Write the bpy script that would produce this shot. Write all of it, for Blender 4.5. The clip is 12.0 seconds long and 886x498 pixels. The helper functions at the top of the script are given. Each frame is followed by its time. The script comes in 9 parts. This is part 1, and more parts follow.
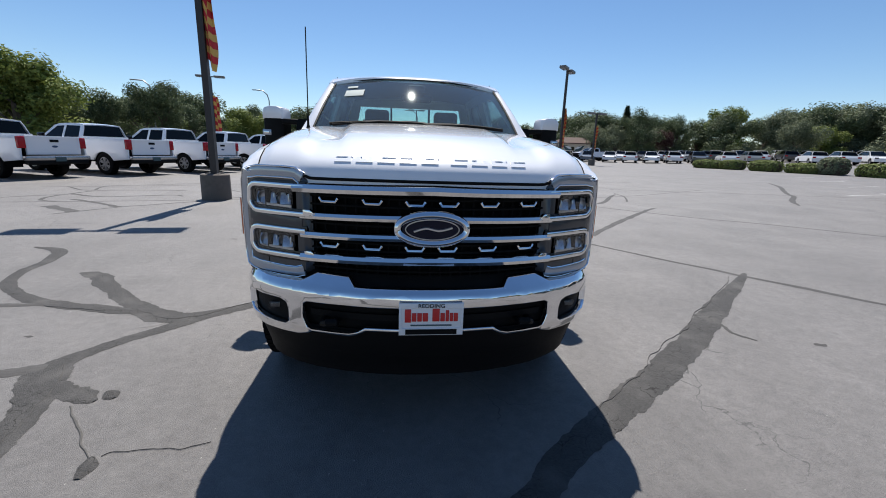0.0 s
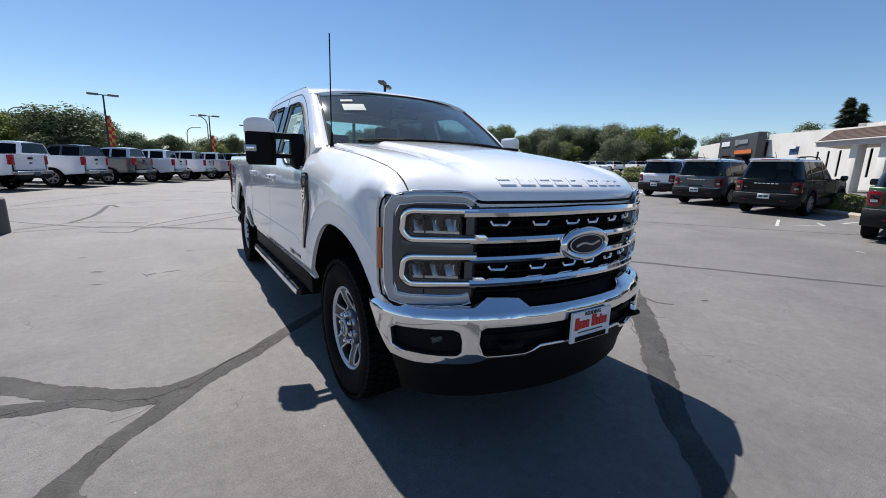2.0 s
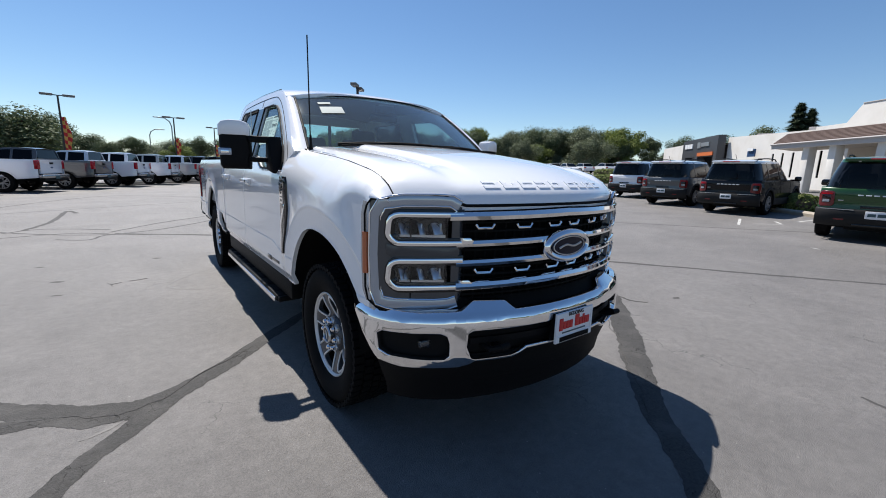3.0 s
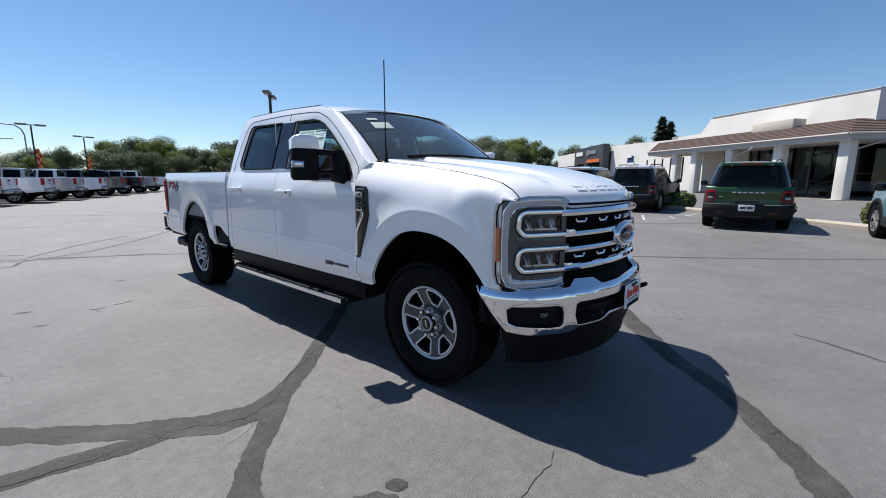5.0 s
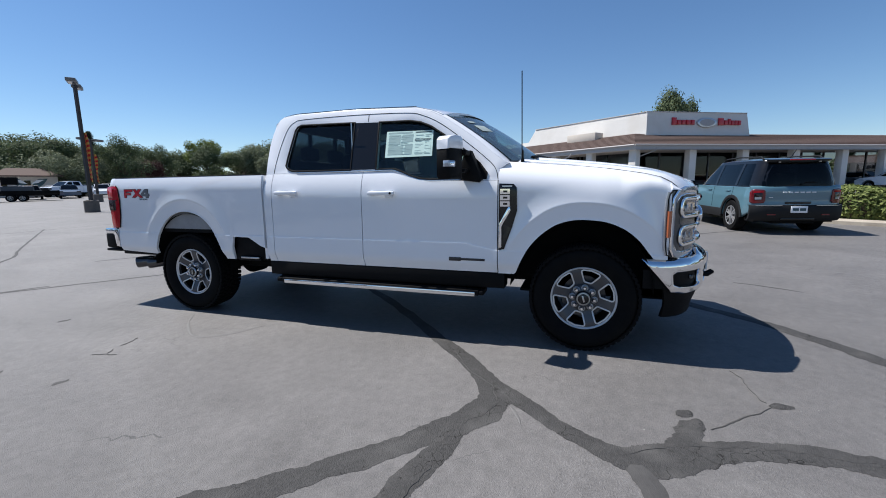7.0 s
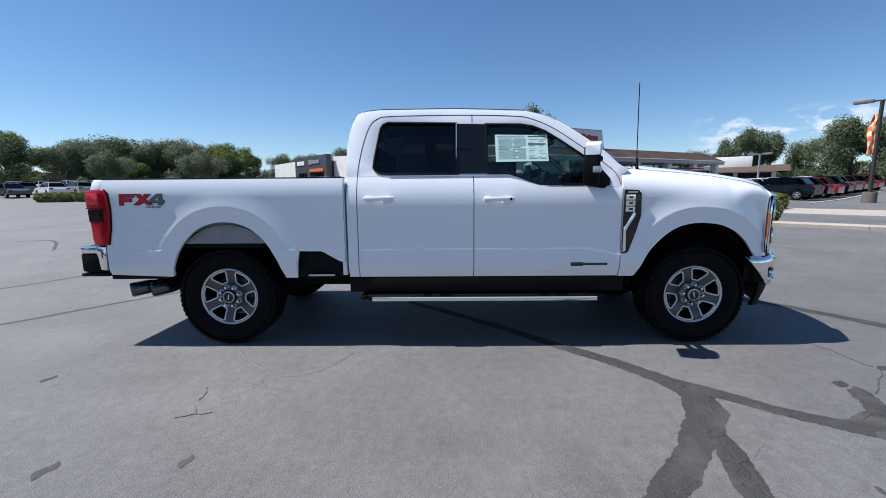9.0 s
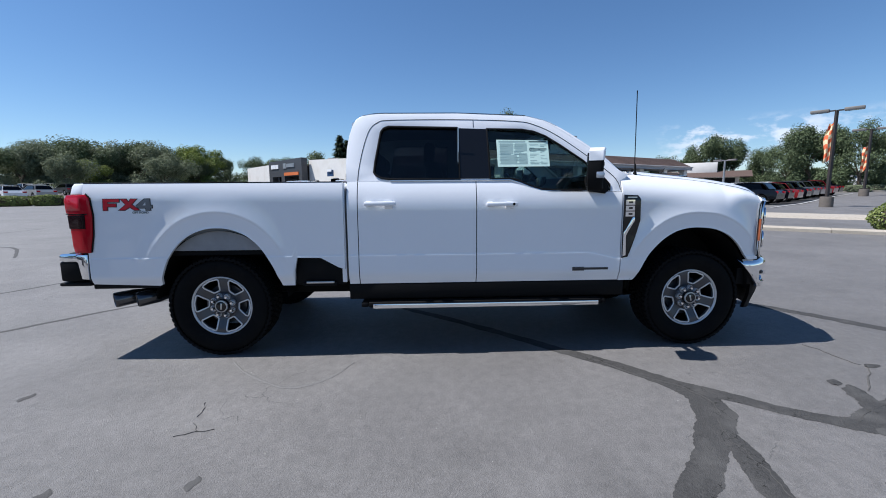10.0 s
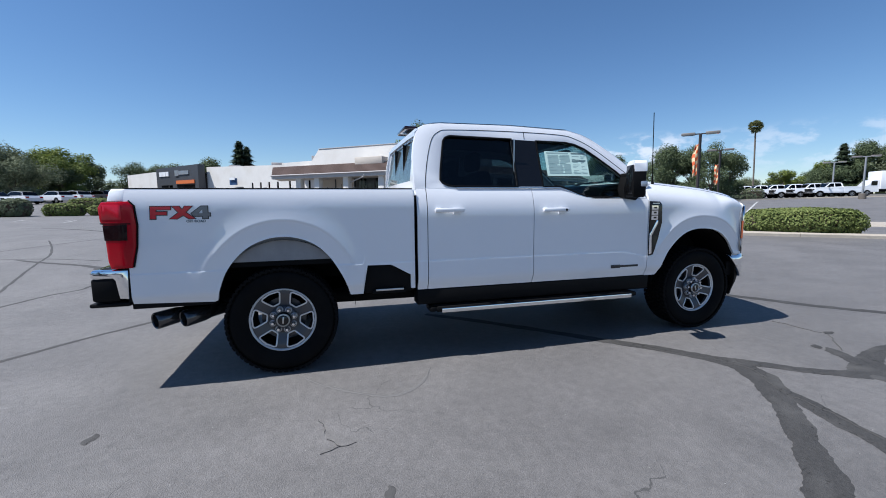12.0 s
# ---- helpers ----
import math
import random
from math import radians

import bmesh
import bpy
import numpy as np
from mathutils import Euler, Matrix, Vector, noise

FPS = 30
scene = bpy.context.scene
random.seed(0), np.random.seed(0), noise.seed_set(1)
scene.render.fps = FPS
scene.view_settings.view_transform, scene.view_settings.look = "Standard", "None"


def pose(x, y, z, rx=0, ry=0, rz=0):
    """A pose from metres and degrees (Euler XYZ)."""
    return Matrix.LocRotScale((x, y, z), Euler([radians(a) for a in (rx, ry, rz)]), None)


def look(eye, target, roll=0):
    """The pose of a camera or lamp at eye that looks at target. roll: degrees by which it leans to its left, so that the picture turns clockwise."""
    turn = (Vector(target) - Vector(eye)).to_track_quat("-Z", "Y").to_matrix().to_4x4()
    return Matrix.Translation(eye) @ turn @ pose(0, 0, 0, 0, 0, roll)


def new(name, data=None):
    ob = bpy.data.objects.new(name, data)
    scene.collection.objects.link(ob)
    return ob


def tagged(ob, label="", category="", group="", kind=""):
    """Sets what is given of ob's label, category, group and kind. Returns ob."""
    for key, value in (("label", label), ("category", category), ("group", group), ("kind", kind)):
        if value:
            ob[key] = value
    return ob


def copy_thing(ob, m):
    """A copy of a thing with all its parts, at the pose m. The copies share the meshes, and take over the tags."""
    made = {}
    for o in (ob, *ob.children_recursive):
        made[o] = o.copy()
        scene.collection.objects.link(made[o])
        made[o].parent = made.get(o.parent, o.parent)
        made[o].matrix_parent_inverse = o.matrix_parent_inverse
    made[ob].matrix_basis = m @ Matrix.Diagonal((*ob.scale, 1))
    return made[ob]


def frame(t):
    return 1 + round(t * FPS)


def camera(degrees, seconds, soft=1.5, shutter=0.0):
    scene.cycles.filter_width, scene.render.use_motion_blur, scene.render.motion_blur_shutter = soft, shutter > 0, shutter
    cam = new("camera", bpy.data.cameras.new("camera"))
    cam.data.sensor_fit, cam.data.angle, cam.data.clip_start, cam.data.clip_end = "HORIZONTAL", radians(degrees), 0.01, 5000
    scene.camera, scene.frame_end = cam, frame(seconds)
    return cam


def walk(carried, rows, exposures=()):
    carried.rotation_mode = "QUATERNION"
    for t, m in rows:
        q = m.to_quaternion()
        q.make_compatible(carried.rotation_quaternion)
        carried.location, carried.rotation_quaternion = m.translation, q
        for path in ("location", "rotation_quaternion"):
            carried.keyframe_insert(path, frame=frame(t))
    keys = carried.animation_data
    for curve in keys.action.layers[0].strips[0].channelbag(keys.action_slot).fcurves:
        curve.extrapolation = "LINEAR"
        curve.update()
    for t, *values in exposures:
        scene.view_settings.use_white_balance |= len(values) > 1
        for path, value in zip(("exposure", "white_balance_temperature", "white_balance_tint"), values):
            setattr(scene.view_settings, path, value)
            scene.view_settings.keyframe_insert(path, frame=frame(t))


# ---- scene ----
cam = camera(94.3, 12.0, 0.95)
PATH = [
    (0, (-0.161, -2.782, 1.394), (0.063, -0.851, 0.925), 2.1),
    (0.5, (-0.675, -2.67, 1.414), (-0.169, -0.79, 0.957), 2.1),
    (1, (-1.098, -2.473, 1.406), (-0.343, -0.674, 0.968), 2.1),
    (1.5, (-1.544, -2.348, 1.393), (-0.598, -0.636, 0.975), 1.9),
    (2, (-1.721, -2.275, 1.398), (-0.653, -0.63, 1.005), 1.8),
    (2.5, (-1.745, -2.259, 1.396), (-0.613, -0.653, 1.022), 1.6),
    (2.7, (-1.742, -2.252, 1.402), (-0.595, -0.657, 1.026), 1.6),
    (4.5, (-2.434, -2.106, 1.388), (-1.06, -0.693, 1.051), 0.8),
    (5, (-2.871, -1.816, 1.378), (-1.379, -0.526, 1.048), 0.4),
    (5.5, (-3.375, -1.489, 1.395), (-1.768, -0.345, 1.069), -0.4),
    (6, (-3.746, -1.02, 1.365), (-2.032, -0.04, 1.044), -0.9),
    (6.5, (-4.099, -0.489, 1.345), (-2.296, 0.316, 1.03), -0.9),
    (7, (-4.262, 0.049, 1.324), (-2.387, 0.675, 1.019), -0.8),
    (7.2, (-4.306, 0.252, 1.355), (-2.409, 0.812, 1.053), -0.7),
    (8.8, (-4.432, 1.961, 1.33), (-2.454, 2.022, 1.039), -0.5),
    (9, (-4.431, 2.123, 1.349), (-2.452, 2.15, 1.061), -0.5),
    (9.5, (-4.409, 2.311, 1.363), (-2.429, 2.267, 1.083), -0.4),
    (10, (-4.383, 2.341, 1.357), (-2.403, 2.253, 1.088), -0.4),
    (10.5, (-4.344, 2.408, 1.346), (-2.366, 2.256, 1.092), -0.4),
    (11, (-4.394, 2.695, 1.329), (-2.423, 2.466, 1.082), -0.6),
    (11.5, (-4.42, 3.151, 1.338), (-2.466, 2.793, 1.103), -0.6),
    (12, (-4.322, 3.683, 1.339), (-2.407, 3.153, 1.114), -0.5),
]
walk(cam, [(t, look(eye, target, roll)) for t, eye, target, roll in PATH], [(0, 0.75, 6450, 10), (2.5, 0.74, 6450, 10), (4.5, 0.75, 6350, 10), (7, 0.71, 6200, 10), (9, 0.73, 6000, 10), (12, 0.66, 5950, 10)])

# ---- world, sun ----
SUN_EL, SUN_AZ = 59.2, 1.0
world = bpy.data.worlds.new("sky")
scene.world = world
world.use_nodes = True
wn, wl = world.node_tree.nodes, world.node_tree.links
wn.clear()
w_out = wn.new("ShaderNodeOutputWorld")
w_bg = wn.new("ShaderNodeBackground")
w_sky = wn.new("ShaderNodeTexSky")
w_sky.sky_type, w_sky.sun_disc = "NISHITA", False
w_sky.sun_elevation, w_sky.sun_rotation = radians(SUN_EL), radians(SUN_AZ)
w_sky.altitude, w_sky.air_density, w_sky.dust_density, w_sky.ozone_density = 150, 0.95, 0.08, 3.4
w_bg.inputs["Strength"].default_value = 0.071
# a few small fair-weather clouds low over the trees
w_co = wn.new("ShaderNodeTexCoord")
w_map = wn.new("ShaderNodeMapping")
w_map.inputs["Scale"].default_value = (9.0, 9.0, 19.0)
w_noise = wn.new("ShaderNodeTexNoise")
w_noise.inputs["Scale"].default_value, w_noise.inputs["Detail"].default_value, w_noise.inputs["Roughness"].default_value = 1.6, 8, 0.58
wl.new(w_co.outputs["Generated"], w_map.inputs["Vector"])
wl.new(w_map.outputs[0], w_noise.inputs["Vector"])
w_sep = wn.new("ShaderNodeSeparateXYZ")
wl.new(w_co.outputs["Generated"], w_sep.inputs[0])


def w_range(source, a, b, c, d):
    r = wn.new("ShaderNodeMapRange")
    r.interpolation_type = "SMOOTHSTEP"
    for key, v in zip(("From Min", "From Max", "To Min", "To Max"), (a, b, c, d)):
        r.inputs[key].default_value = v
    wl.new(source, r.inputs["Value"])
    return r.outputs[0]


def w_times(a, b):
    r = wn.new("ShaderNodeMath")
    r.operation = "MULTIPLY"
    wl.new(a, r.inputs[0])
    wl.new(b, r.inputs[1])
    return r.outputs[0]


w_mask = w_times(w_range(w_sep.outputs["Z"], 0.148, 0.118, 0, 1), w_range(w_sep.outputs["Z"], 0.04, 0.085, 0, 1))
w_mask = w_times(w_mask, w_times(w_range(w_sep.outputs["Y"], -0.47, -0.56, 0, 1), w_range(w_sep.outputs["Y"], -0.66, -0.76, 1, 0.45)))
w_mask = w_times(w_mask, w_range(w_noise.outputs["Fac"], 0.455, 0.60, 0, 0.8))
w_mix = wn.new("ShaderNodeMix")
w_mix.data_type = "RGBA"
wl.new(w_mask, w_mix.inputs["Factor"])
w_sat = wn.new("ShaderNodeHueSaturation")
w_sat.inputs["Saturation"].default_value = 1.10
wl.new(w_sky.outputs[0], w_sat.inputs["Color"])
wl.new(w_sat.outputs[0], w_mix.inputs["A"])
w_mix.inputs["B"].default_value = (8.0, 8.3, 8.9, 1)
wl.new(w_mix.outputs["Result"], w_bg.inputs["Color"])
wl.new(w_bg.outputs[0], w_out.inputs["Surface"])
sun_data = bpy.data.lights.new("sun", "SUN")
sun_data.energy, sun_data.angle, sun_data.color = 4.5, radians(0.53), (1.0, 0.945, 0.87)
sun = new("sun", sun_data)
sun.matrix_world = look((0, 0, 60), Vector((0, 0, 60)) - Vector((math.sin(radians(SUN_AZ)) * math.cos(radians(SUN_EL)), math.cos(radians(SUN_AZ)) * math.cos(radians(SUN_EL)), math.sin(radians(SUN_EL)))))

# ---- materials ----
def material(name, color, rough=0.5, metal=0.0, coat=0.0, var=0.0, scale=8.0, bump=0.0, bump_scale=60.0, spec=0.5, stain=None, stain_scale=1.2, coords="Object", island=0.0):
    """Principled surface with a two-scale colour variation and fine relief."""
    m = bpy.data.materials.new(name)
    m.use_nodes = True
    n, l = m.node_tree.nodes, m.node_tree.links
    b = n["Principled BSDF"]
    b.inputs["Base Color"].default_value = (*color, 1)
    b.inputs["Roughness"].default_value, b.inputs["Metallic"].default_value = rough, metal
    b.inputs["Coat Weight"].default_value, b.inputs["Coat Roughness"].default_value = coat, 0.03
    b.inputs["Specular IOR Level"].default_value = spec
    co = n.new("ShaderNodeTexCoord").outputs[coords]
    last = None
    if var:
        tex = n.new("ShaderNodeTexNoise")
        tex.inputs["Scale"].default_value, tex.inputs["Detail"].default_value, tex.inputs["Roughness"].default_value = scale, 8, 0.65
        l.new(co, tex.inputs["Vector"])
        ramp = n.new("ShaderNodeMapRange")
        ramp.inputs["From Min"].default_value, ramp.inputs["From Max"].default_value = 0.25, 0.75
        ramp.inputs["To Min"].default_value, ramp.inputs["To Max"].default_value = 1 - var, 1 + var
        l.new(tex.outputs["Fac"], ramp.inputs["Value"])
        hsv = n.new("ShaderNodeHueSaturation")
        hsv.inputs["Color"].default_value = (*color, 1)
        l.new(ramp.outputs[0], hsv.inputs["Value"])
        last = hsv.outputs[0]
        if stain:
            t2 = n.new("ShaderNodeTexNoise")
            t2.inputs["Scale"].default_value, t2.inputs["Detail"].default_value = stain_scale, 5
            l.new(co, t2.inputs["Vector"])
            r2 = n.new("ShaderNodeMapRange")
            r2.inputs["From Min"].default_value, r2.inputs["From Max"].default_value = 0.5, 0.75
            l.new(t2.outputs["Fac"], r2.inputs["Value"])
            mix = n.new("ShaderNodeMix")
            mix.data_type = "RGBA"
            l.new(r2.outputs[0], mix.inputs["Factor"])
            l.new(last, mix.inputs["A"])
            mix.inputs["B"].default_value = (*stain, 1)
            last = mix.outputs["Result"]
        l.new(last, b.inputs["Base Color"])
    if bump:
        t3 = n.new("ShaderNodeTexNoise")
        t3.inputs["Scale"].default_value, t3.inputs["Detail"].default_value = bump_scale, 4
        l.new(co, t3.inputs["Vector"])
        bp = n.new("ShaderNodeBump")
        bp.inputs["Strength"].default_value, bp.inputs["Distance"].default_value = bump, 0.01
        l.new(t3.outputs["Fac"], bp.inputs["Height"])
        l.new(bp.outputs[0], b.inputs["Normal"])
    return m


def glass(name, tint, gloss=0.04, rough=0.012, haze_and_dust=0.0):
    """Thin tinted pane: clear through-view with a mirror gloss on top."""
    m = bpy.data.materials.new(name)
    m.use_nodes = True
    n, l = m.node_tree.nodes, m.node_tree.links
    n.clear()
    out, mix = n.new("ShaderNodeOutputMaterial"), n.new("ShaderNodeMixShader")
    tr, gl, fr = n.new("ShaderNodeBsdfTransparent"), n.new("ShaderNodeBsdfGlossy"), n.new("ShaderNodeLayerWeight")
    tr.inputs["Color"].default_value = (*tint, 1)
    gl.inputs["Roughness"].default_value = rough
    fr.inputs["Blend"].default_value = 0.5
    power, scale = n.new("ShaderNodeMath"), n.new("ShaderNodeMath")
    power.operation, scale.operation = "POWER", "MULTIPLY_ADD"
    power.inputs[1].default_value = 4.0
    scale.inputs[1].default_value, scale.inputs[2].default_value = 0.8, gloss
    l.new(fr.outputs["Facing"], power.inputs[0])
    l.new(power.outputs[0], scale.inputs[0])
    l.new(scale.outputs[0], mix.inputs[0])
    l.new(tr.outputs[0], mix.inputs[1])
    l.new(gl.outputs[0], mix.inputs[2])
    last = mix.outputs[0]
    # pale diffuse film paints the windscreen's haze and dash reflections over the glass
    if haze_and_dust:
        film, df, tx = n.new("ShaderNodeMixShader"), n.new("ShaderNodeBsdfDiffuse"), n.new("ShaderNodeTexNoise")
        df.inputs["Color"].default_value = (0.55, 0.58, 0.60, 1)
        tx.inputs["Scale"].default_value, tx.inputs["Detail"].default_value = 2.5, 4
        co, mr = n.new("ShaderNodeTexCoord"), n.new("ShaderNodeMapRange")
        l.new(co.outputs["Object"], tx.inputs["Vector"])
        mr.inputs["To Min"].default_value, mr.inputs["To Max"].default_value = haze_and_dust * 0.8, haze_and_dust * 1.2
        l.new(tx.outputs["Fac"], mr.inputs["Value"])
        l.new(mr.outputs[0], film.inputs[0])
        l.new(last, film.inputs[1])
        l.new(df.outputs[0], film.inputs[2])
        last = film.outputs[0]
    l.new(last, out.inputs["Surface"])
    return m


WHITE = material("white_paint", (0.785, 0.80, 0.83), 0.26, coat=1.0, var=0.012, scale=2.0)
CHROME = material("chrome", (0.82, 0.83, 0.85), 0.06, 1.0, var=0.02, scale=3.0)
SATIN = material("satin_metal", (0.55, 0.56, 0.58), 0.28, 1.0)
MACHINED = material("machined_aluminium", (0.66, 0.655, 0.65), 0.5, 0.55, var=0.05, scale=30)
POCKET = material("wheel_grey", (0.085, 0.085, 0.090), 0.36, 0.45, spec=0.4, var=0.05, scale=20)
PLASTIC = material("black_plastic", (0.0050, 0.0050, 0.0055), 0.6, var=0.12, scale=12, bump=0.15, bump_scale=400, spec=0.12)
GLOSSBLACK = material("gloss_black", (0.007, 0.007, 0.008), 0.2, coat=0.2, spec=0.35)
UNDER = material("underbody_black", (0.0045, 0.0045, 0.0045), 0.8, spec=0.15, var=0.3, scale=10, stain=(0.009, 0.0085, 0.008))
RUBBER = material("tyre_rubber", (0.0048, 0.0048, 0.0052), 0.85, var=0.2, scale=14, stain=(0.008, 0.0076, 0.0072), stain_scale=6, spec=0.12, bump=0.1, bump_scale=200)
DULL_CHROME = material("dull_chrome", (0.36, 0.36, 0.37), 0.25, 0.85, var=0.08, scale=5)
EXHAUST = material("dark_chrome", (0.10, 0.10, 0.105), 0.22, 0.8, var=0.15, scale=12)
# white liner paint, greyed in the colour for the shade inside the arch
SHADED_LINER = material("shaded_white_liner", (0.25, 0.25, 0.255), 0.7, var=0.15, scale=8)
REDLENS = material("red_lens", (0.36, 0.001, 0.010), 0.16, coat=0.08, spec=0.28, var=0.10, scale=25)
BRIGHT_RED = material("bright_red_lens", (0.47, 0.003, 0.016), 0.2, coat=0.1, var=0.2, scale=40)
DIMLENS = material("dark_red_lens", (0.13, 0.004, 0.008), 0.2, coat=0.4, var=0.1, scale=25)
DARKLENS = material("smoked_lens", (0.012, 0.003, 0.004), 0.12, coat=0.35, spec=0.3)
AMBER = material("amber_lens", (0.46, 0.11, 0.035), 0.2, coat=1.0, var=0.05, scale=40)
LIGHTBAR = material("light_bar_lens", (0.34, 0.375, 0.43), 0.16, 0.45, coat=1.0, var=0.03, scale=10)
LAMPSILVER = material("lamp_silver", (0.46, 0.47, 0.49), 0.24, 0.55, coat=0.8, var=0.03, scale=6)
LAMPSMOKE = material("smoked_silver", (0.060, 0.063, 0.070), 0.22, 0.3, coat=0.25, var=0.03, scale=6)
LAMPGREY = material("lamp_housing", (0.050, 0.053, 0.060), 0.25, 0.2, coat=0.2)
SEAT = material("seat_cloth", (0.09, 0.09, 0.095), 0.8, var=0.1, scale=60)
DASH = material("dash_plastic", (0.07, 0.07, 0.075), 0.6)
GLASS_CLEAR = glass("windscreen_glass", (0.82, 0.93, 0.925), 0.05, 0.03, haze_and_dust=0.032)
GLASS_SIDE = glass("side_glass", (0.64, 0.73, 0.71), 0.035)
GLASS_DARK = glass("privacy_glass", (0.30, 0.32, 0.34), 0.03)
LENS = glass("clear_lens", (0.95, 0.96, 0.97), 0.03)
CARD = material("tinted_card", (0.24, 0.29, 0.29), 0.7, var=0.04, scale=12)
STICKER = material("window_sticker", (0.58, 0.76, 0.69), 0.7, var=0.03, scale=12)
INK_DARK = material("dark_print", (0.05, 0.09, 0.10), 0.7)
INK_GREY = material("grey_print", (0.30, 0.43, 0.42), 0.7)
INK_RED = material("red_print", (0.55, 0.02, 0.02), 0.5)
PLATE_WHITE = material("plate_white", (0.75, 0.76, 0.78), 0.4)
BADGE_RED = material("badge_red", (0.55, 0.008, 0.022), 0.25, coat=0.2)
BADGE_STEEL = material("badge_steel", (0.16, 0.165, 0.18), 0.3, 0.5, coat=0.2)
BADGE_DARK = material("badge_grey", (0.020, 0.020, 0.026), 0.3, 0.2, coat=0.2)
EMBLEM_BLUE = material("emblem_dark_blue", (0.003, 0.006, 0.020), 0.12, coat=0.0, spec=0.22)
CONCRETE = material("concrete", (0.13, 0.112, 0.097), 0.9, var=0.22, scale=6, bump=0.4, bump_scale=50, stain=(0.11, 0.095, 0.08), stain_scale=3)
POLE_BROWN = material("brown_pole_paint", (0.035, 0.028, 0.026), 0.55, var=0.15, scale=8)
HEAD_GREY = material("lamp_head_paint", (0.17, 0.158, 0.148), 0.5, var=0.1, scale=6)
POLE_GREY = material("galvanised_pole", (0.33, 0.34, 0.35), 0.5, 0.5, var=0.1, scale=6)
STUCCO = material("white_stucco", (0.69, 0.67, 0.635), 0.9, var=0.04, scale=1.5, bump=0.3, bump_scale=80, stain=(0.62, 0.59, 0.54), stain_scale=0.5)
STUCCO_WARM = material("warm_stucco", (0.55, 0.50, 0.44), 0.9, var=0.06, scale=2, bump=0.3, bump_scale=80)
SHINGLE = material("brown_shingle", (0.082, 0.052, 0.042), 0.9, var=0.3, scale=14, bump=0.5, bump_scale=40)
FASCIA = material("grey_fascia", (0.40, 0.38, 0.37), 0.6, var=0.05, scale=5)
PANEL_DARK = material("dark_cladding", (0.06, 0.062, 0.068), 0.4, var=0.08, scale=3)
SHOPGLASS = glass("showroom_glass", (0.26, 0.275, 0.285), 0.03)
# indoor shade put into the colour of walls and floor behind openings
ROOM_SHADE = material("room_shade_dark", (0.03, 0.03, 0.032), 0.8, var=0.3, scale=0.8)
SIGN_RED = material("sign_red", (0.52, 0.02, 0.03), 0.35, coat=0.3)
SIGN_SILVER = material("sign_silver", (0.55, 0.56, 0.58), 0.3, 0.7)
SIGN_BLUE = material("sign_blue", (0.03, 0.07, 0.16), 0.3)
SIGN_WHITE = material("sign_white", (0.75, 0.76, 0.77), 0.4)
SIGN_ORANGE = material("sign_orange", (0.60, 0.16, 0.05), 0.4)
FLAG_RED = material("flag_red", (0.55, 0.03, 0.035), 0.8, var=0.1, scale=6)
FLAG_ORANGE = material("flag_orange", (0.70, 0.14, 0.05), 0.8, var=0.12, scale=6)
FLAG_CREAM = material("flag_cream", (0.72, 0.58, 0.36), 0.8, var=0.1, scale=6)
FLAG_GOLD = material("flag_gold", (0.68, 0.40, 0.10), 0.8, var=0.1, scale=6)
BARK = material("bark", (0.10, 0.075, 0.055), 0.95, var=0.3, scale=10, bump=0.6, bump_scale=20)
LINE_PAINT = material("road_paint", (0.44, 0.44, 0.43), 0.8, var=0.3, scale=20, stain=(0.18, 0.18, 0.175), stain_scale=9)


# ---- mesh helpers ----
def finish(bm, name, mat, parent=None, label="", sharp=38, mats=()):
    """Links a bmesh as one mesh object."""
    bmesh.ops.recalc_face_normals(bm, faces=bm.faces)
    me = bpy.data.meshes.new(name)
    bm.to_mesh(me)
    bm.free()
    for x in ((mat,) + tuple(mats)):
        me.materials.append(x)
    if sharp:
        me.shade_smooth()
        me.set_sharp_from_angle(angle=radians(sharp))
    ob = new(name, me)
    if parent:
        ob.parent = parent
    if label:
        ob["label"] = label
    return ob


def part(name, bm, mat, parent, label="", sharp=38):
    return finish(bm, name, mat, parent, label, sharp)


def thing(name, label, category, group="", kind="", m=None):
    ob = new(name)
    ob.empty_display_size = 0.2
    if m is not None:
        ob.matrix_basis = m
    return tagged(ob, label, category, group, kind)


def box(bm, x0, y0, z0, x1, y1, z1, bevel=0.0, m=None):
    """Adds a box, its edges rounded by bevel."""
    r = bmesh.ops.create_cube(bm, size=1)
    c, s = Vector(((x0 + x1) / 2, (y0 + y1) / 2, (z0 + z1) / 2)), (abs(x1 - x0), abs(y1 - y0), abs(z1 - z0))
    for v in r["verts"]:
        v.co = Vector((v.co.x * s[0], v.co.y * s[1], v.co.z * s[2])) + c
    vs = r["verts"]
    if bevel:
        es = list({e for v in vs for e in v.link_edges})
        q = bmesh.ops.bevel(bm, geom=es, offset=bevel, segments=2, affect="EDGES", profile=0.5)
        vs = list({v for f in q["faces"] for v in f.verts} | {v for v in vs if v.is_valid})
    if m is not None:
        bmesh.ops.transform(bm, matrix=m, verts=vs)
    return vs


def boxes(*rows, bevel=0.0):
    bm = bmesh.new()
    for r in rows:
        box(bm, *r, bevel=bevel)
    return bm


